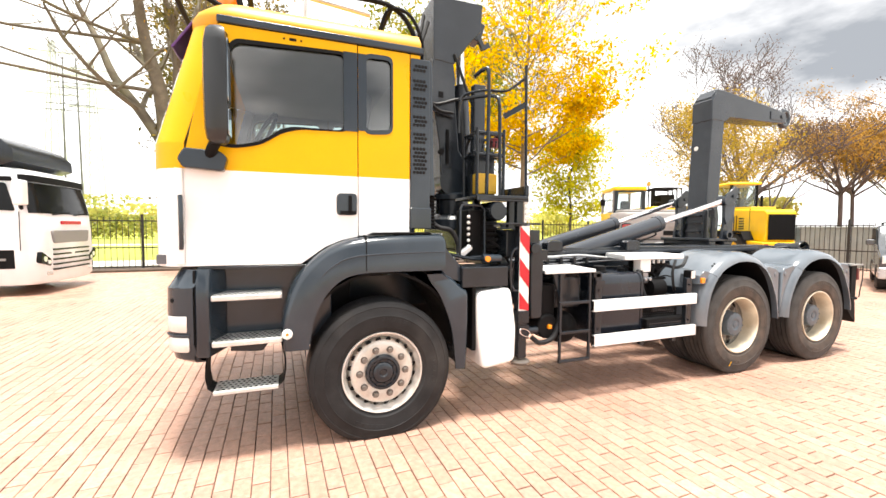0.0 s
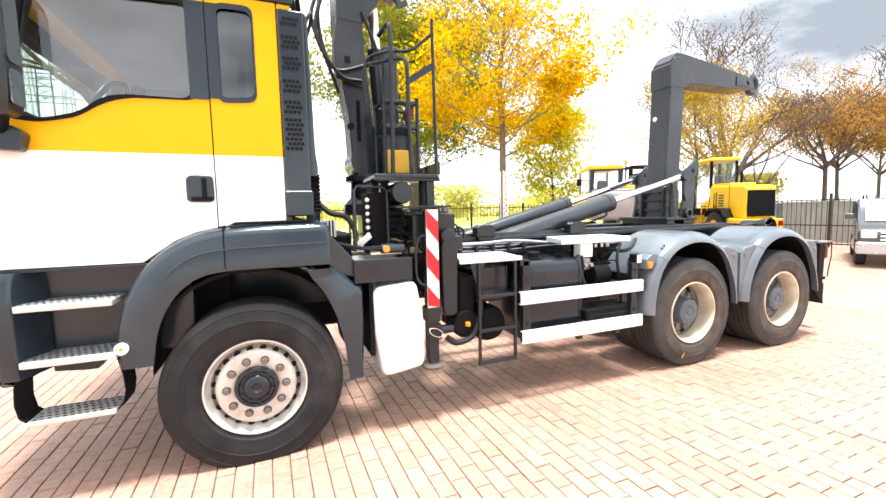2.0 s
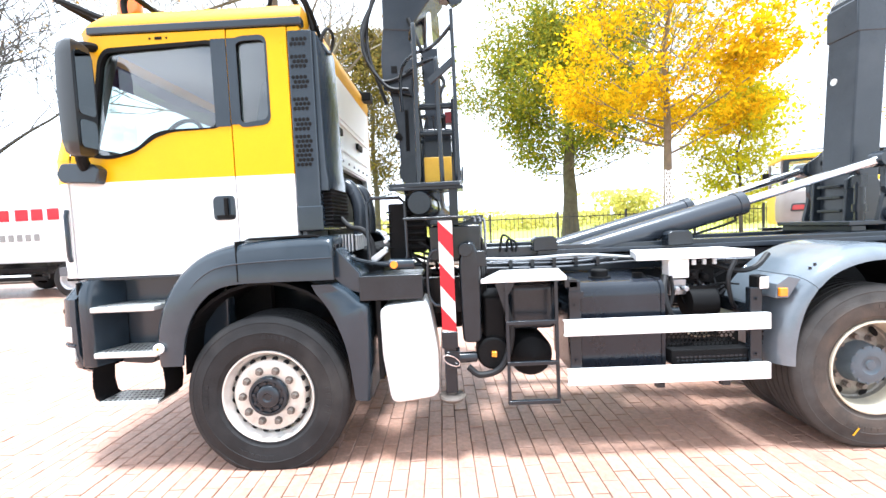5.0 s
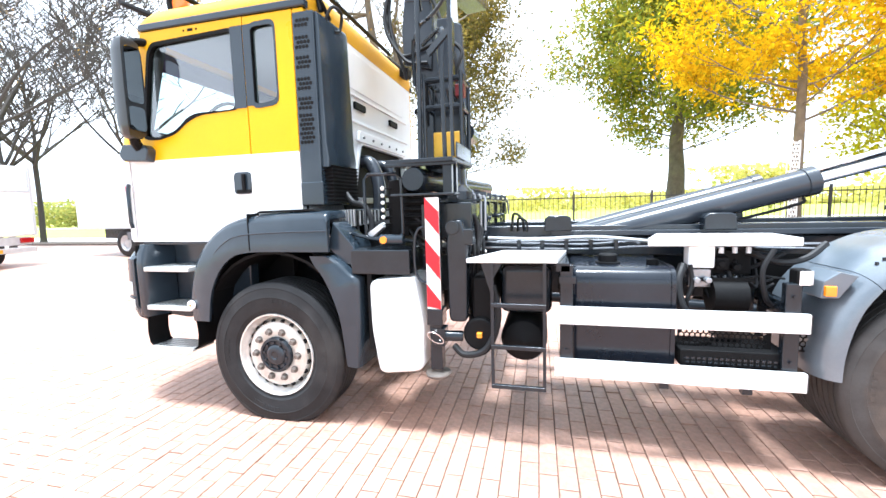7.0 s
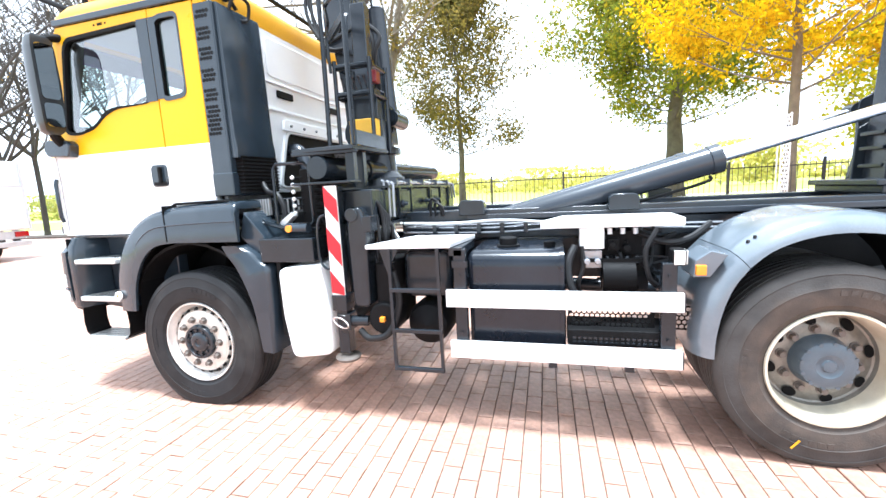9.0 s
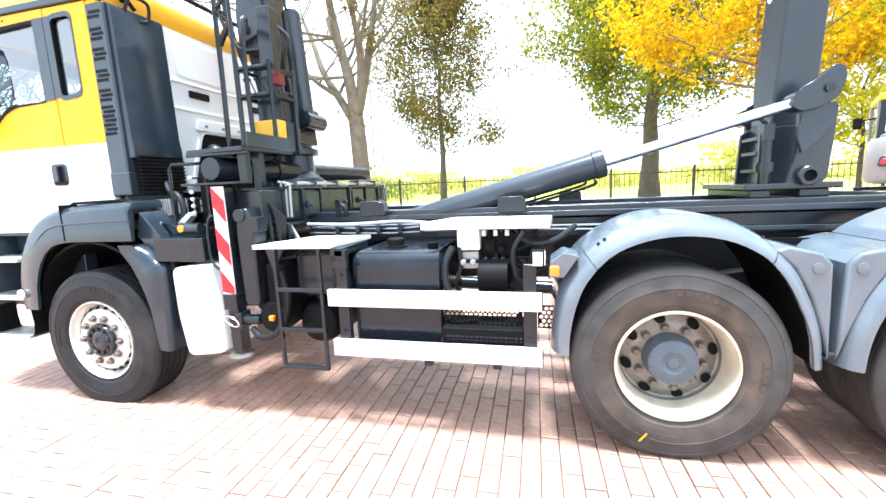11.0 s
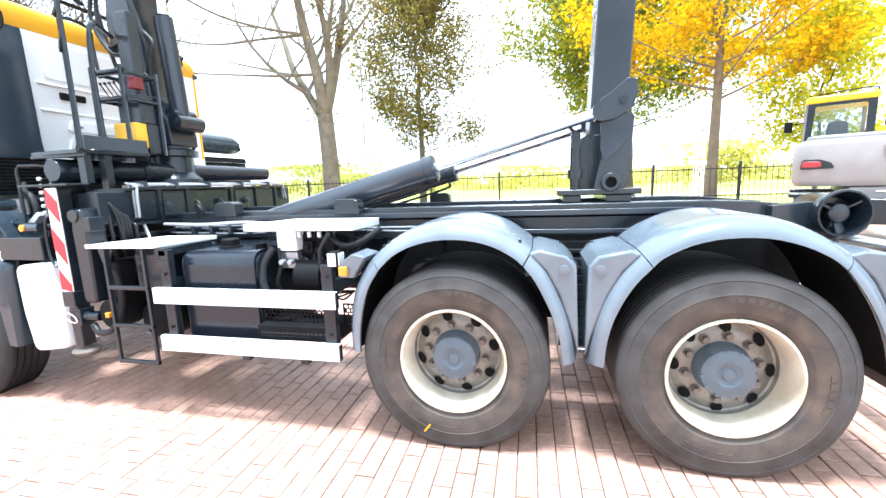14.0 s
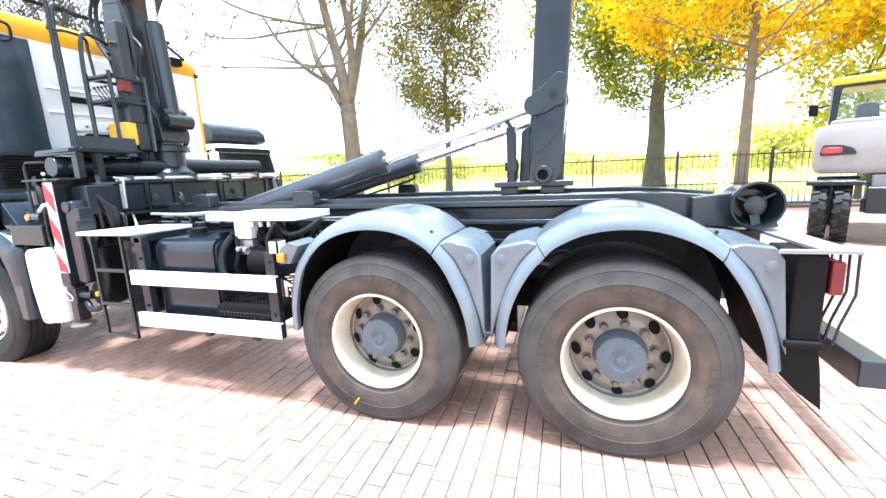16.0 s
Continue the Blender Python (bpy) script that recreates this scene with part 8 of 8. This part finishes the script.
def loader():
    l = root("wheel_loader", "yellow wheel loader with a dark radiator grille", "loader")
    body = part("engine_hood", Geo().prism([(0.2, 1.25), (2.55, 1.15), (2.6, 2.12), (2.4, 2.22), (0.1, 2.3)], "y", -0.7, 0.7), M_MACHINE, l, "yellow engine hood", bevel=0.06)
    part("radiator_grille", Geo().box(2.605, 2.64, -0.62, 0.62, 1.22, 2.05), M_BLACK, body, bevel=0.01)
    for k in range(5):
        part("vent_slot", Geo().box(0.85, 1.2, -0.712, -0.702, 1.55 + k * 0.09, 1.60 + k * 0.09), M_DARK, body)
    part("hood_lid", Geo().prism(rounded([(0.15, 2.26), (1.55, 2.24), (1.5, 2.34), (0.2, 2.37)], 0.03), "y", -0.6, 0.6), M_MACHINE, body, bevel=0.02)
    part("lid_seam", Geo().box(1.56, 1.58, -0.712, 0.712, 1.25, 2.255), M_DARK, body)
    part("ladder_side", Geo().tube([(0.1, -0.78, 0.6), (0.1, -0.78, 1.75)], 0.03).tube([(-0.35, -0.78, 0.6), (-0.35, -0.78, 1.75)], 0.03), M_MACHINE, l)
    for k in range(4):
        part("rung", Geo().box(-0.35, 0.1, -0.84, -0.70, 0.65 + k * 0.3, 0.69 + k * 0.3), M_DARK, l)
    part("exhaust", Geo().cyl((1.0, 0.3, 2.25), (1.0, 0.3, 2.75), 0.06), M_BLACK, body)
    part("hand_rail", Geo().tube([(0.55, -0.74, 1.5), (0.55, -0.74, 2.0), (0.72, -0.74, 2.05), (0.72, -0.74, 1.5)], 0.018), M_BLACK, body)
    part("rear_ballast", Geo().prism([(0.9, 0.85), (2.75, 0.85), (2.75, 1.14), (0.9, 1.2)], "y", -0.95, 0.95), M_MACHINE, body, bevel=0.05)
    for ly in (-0.9, 0.7):
        part("tail_lamp", Geo().box(2.752, 2.77, ly, ly + 0.2, 0.92, 1.08), M_REDLENS, body)
    cab = part("cab_frame", Geo().box(-1.2, -1.1, -0.72, -0.62, 1.3, 3.2).box(0.1, 0.22, -0.72, -0.6, 2.2, 3.2).box(-1.2, -1.1, 0.62, 0.72, 1.3, 3.2).box(0.1, 0.22, 0.6, 0.72, 2.2, 3.2).box(-1.2, 0.2, -0.72, 0.72, 1.25, 1.5), M_BLACK, l, bevel=0.02)
    part("cab_roof", Geo().box(-1.35, 0.35, -0.82, 0.82, 3.2, 3.30), M_MACHINE, cab, bevel=0.05)
    part("cab_glass", Geo().box(-1.1, 0.1, -0.7, -0.69, 1.5, 3.2).box(-1.1, 0.1, 0.69, 0.7, 1.5, 3.2).box(0.2, 0.21, -0.6, 0.6, 2.3, 3.2), M_WSGLASS, cab)
    part("operator_seat", Geo().box(-0.6, -0.2, -0.25, 0.25, 1.6, 2.0).box(-0.25, -0.12, -0.25, 0.25, 1.9, 2.7), M_SEAT, cab, bevel=0.05)
    part("front_frame", Geo().box(-2.9, -1.0, -0.5, 0.5, 0.6, 1.5), M_MACHINE, l, bevel=0.05)
    part("lift_arm", Geo().beam((-1.6, -0.45, 1.7), (-3.6, -0.45, 0.6), 0.15, 0.3).beam((-1.6, 0.45, 1.7), (-3.6, 0.45, 0.6), 0.15, 0.3), M_MACHINE, l)
    part("bucket", Geo().prism([(-3.5, 0.15), (-4.5, 0.1), (-4.45, 0.2), (-3.7, 0.35), (-3.65, 1.2), (-3.5, 1.1)], "y", -1.3, 1.3), M_DARK, l)
    for x in (-1.9, 1.2):
        for s in (-1, 1):
            road_wheel(l, x, s * 0.95, 0.7, 0.5, M_MACHINE, s)
            part("wheel_guard", Geo().prism([(x - 0.7, 1.2), (x - 0.45, 1.5), (x + 0.45, 1.5), (x + 0.7, 1.2), (x + 0.5, 1.42), (x - 0.5, 1.42)], "y", min(s * 0.7, s * 1.2), max(s * 0.7, s * 1.2)), M_BLACK, l)
    return l


loader_ob = loader()
loader_ob.matrix_basis = pose(15.99, 10.52, 0, 0, 0, -116) @ Matrix.Diagonal((0.82, 0.66, 1, 1))


def suv():
    c = root("dark_suv", "dark grey off-road car with a silver bar grille", "car")
    prof = [(-2.2, 0.42), (2.15, 0.40), (2.22, 0.60), (2.2, 0.95), (2.05, 1.04), (1.05, 1.16), (0.25, 1.74), (0.2, 1.82), (-1.9, 1.85), (-2.15, 1.2)]
    body = part("body", Geo().prism(prof, "y", -0.92, 0.92), M_CARGREY, c, bevel=0.09, segments=3)
    # Silver paint stands for the bright sky reflected in the glass.
    part("windscreen", Geo().prism([(1.06, 1.19), (1.09, 1.19), (0.33, 1.72), (0.28, 1.72)], "y", -0.74, 0.74), M_SILVER, body)
    part("side_glass", Geo().prism([(-1.8, 1.28), (0.85, 1.26), (0.36, 1.70), (-1.75, 1.74)], "y", -0.932, -0.922), M_BLACK, body)
    for k in range(3):
        part("grille_bar", Geo().box(2.215, 2.25, -0.5, 0.5, 0.72 + k * 0.09, 0.76 + k * 0.09), M_ALU, body, bevel=0.008)
    for s in (-1, 1):
        part("head_lamp", Geo().box(2.08, 2.235, min(s * 0.86, s * 0.56), max(s * 0.86, s * 0.56), 0.78, 0.98), M_LENS, body, bevel=0.02)
        part("wing_mirror", Geo().box(0.65, 0.80, min(s * 0.95, s * 1.15), max(s * 0.95, s * 1.15), 1.24, 1.40), M_CARGREY, body, bevel=0.03)
    part("bumper", Geo().box(1.9, 2.34, -0.94, 0.94, 0.36, 0.68), M_SILVER, body, "silver front bumper", bevel=0.05)
    part("sill", Geo().box(-1.0, 1.0, -0.95, 0.95, 0.36, 0.60), M_SILVER, body, bevel=0.03)
    part("roof_rails", Geo().tube([(0.1, -0.7, 1.83), (0.0, -0.7, 1.9), (-1.6, -0.7, 1.92), (-1.7, -0.7, 1.85)], 0.02), M_BLACK, body)
    for x in (-1.35, 1.4):
        for s in (-1, 1):
            road_wheel(c, x, s * 0.82, 0.37, 0.24, M_SILVER, s)
    return c


suv().matrix_basis = pose(16.2, 5.85, 0, 0, 0, 205) @ Matrix.Scale(0.93, 4)

# ---- paving bricks, last ----
brick_rng = random.Random(77)
ca, sa = math.cos(TILT_B), math.sin(TILT_B)


def brick_verts(cx, cy, dz, tx, ty):
    hx, hy, c = BW_ / 2 - 0.0030, BL / 2 - 0.0036, 0.0035
    out = []
    for ex, ey, z in ((hx, hy, -0.016), (hx, hy, -c), (hx - c, hy - c, 0.0)):
        for sx, sy in ((-1, -1), (1, -1), (1, 1), (-1, 1)):
            px, py = sx * ex, sy * ey
            out.append((cx + px * ca - py * sa, cy + px * sa + py * ca, z + dz + tx * px + ty * py))
    return out


BRICK_FACES = [(i, (i + 1) % 4, 4 + (i + 1) % 4, 4 + i) for i in range(4)] + [(4 + i, 4 + (i + 1) % 4, 8 + (i + 1) % 4, 8 + i) for i in range(4)] + [(8, 9, 10, 11)]
single = Geo().add([(x, y, z) for x, y, z in brick_verts(0, 0, 0, 0, 0)], BRICK_FACES)
BRICK_MESH = mesh_of("brick", single, M_BRICK, 0)
rest, n_single = Geo(), 0
cols = int((GX1 - GX0 + 1) / BW_)
rows = int((GY1 - GY0 + 1) / BL)
for i in range(cols):
    for j in range(rows):
        u = GX0 - 0.139 + (i + 0.5) * BW_
        v = GY0 - 0.218 + (j + (0.5 if i % 2 else 0.0)) * BL + (i * 7 % 5) * 0.004
        x, y = u * ca - v * sa + 0.06, u * sa + v * ca - 0.05
        if not (GX0 + 0.06 < x < GX1 - 0.06 and GY0 + 0.11 < y < GY1 - 0.11):
            continue
        dz, tx, ty = brick_rng.gauss(0, 0.0015), brick_rng.gauss(0, 0.008), brick_rng.gauss(0, 0.005)
        if n_single < 300 and 1.0 < x < 4.6 and 1.75 < y < 3.55:
            b = part("brick", BRICK_MESH, None, paving)
            b.location = (x, y, dz)
            b.rotation_euler = (ty, -tx, 0)
            n_single += 1
        else:
            rest.add(brick_verts(x, y, dz, tx, ty), BRICK_FACES)
tagged(part("brick_field", rest, M_BRICK, paving, smooth=0), kind="stuff")
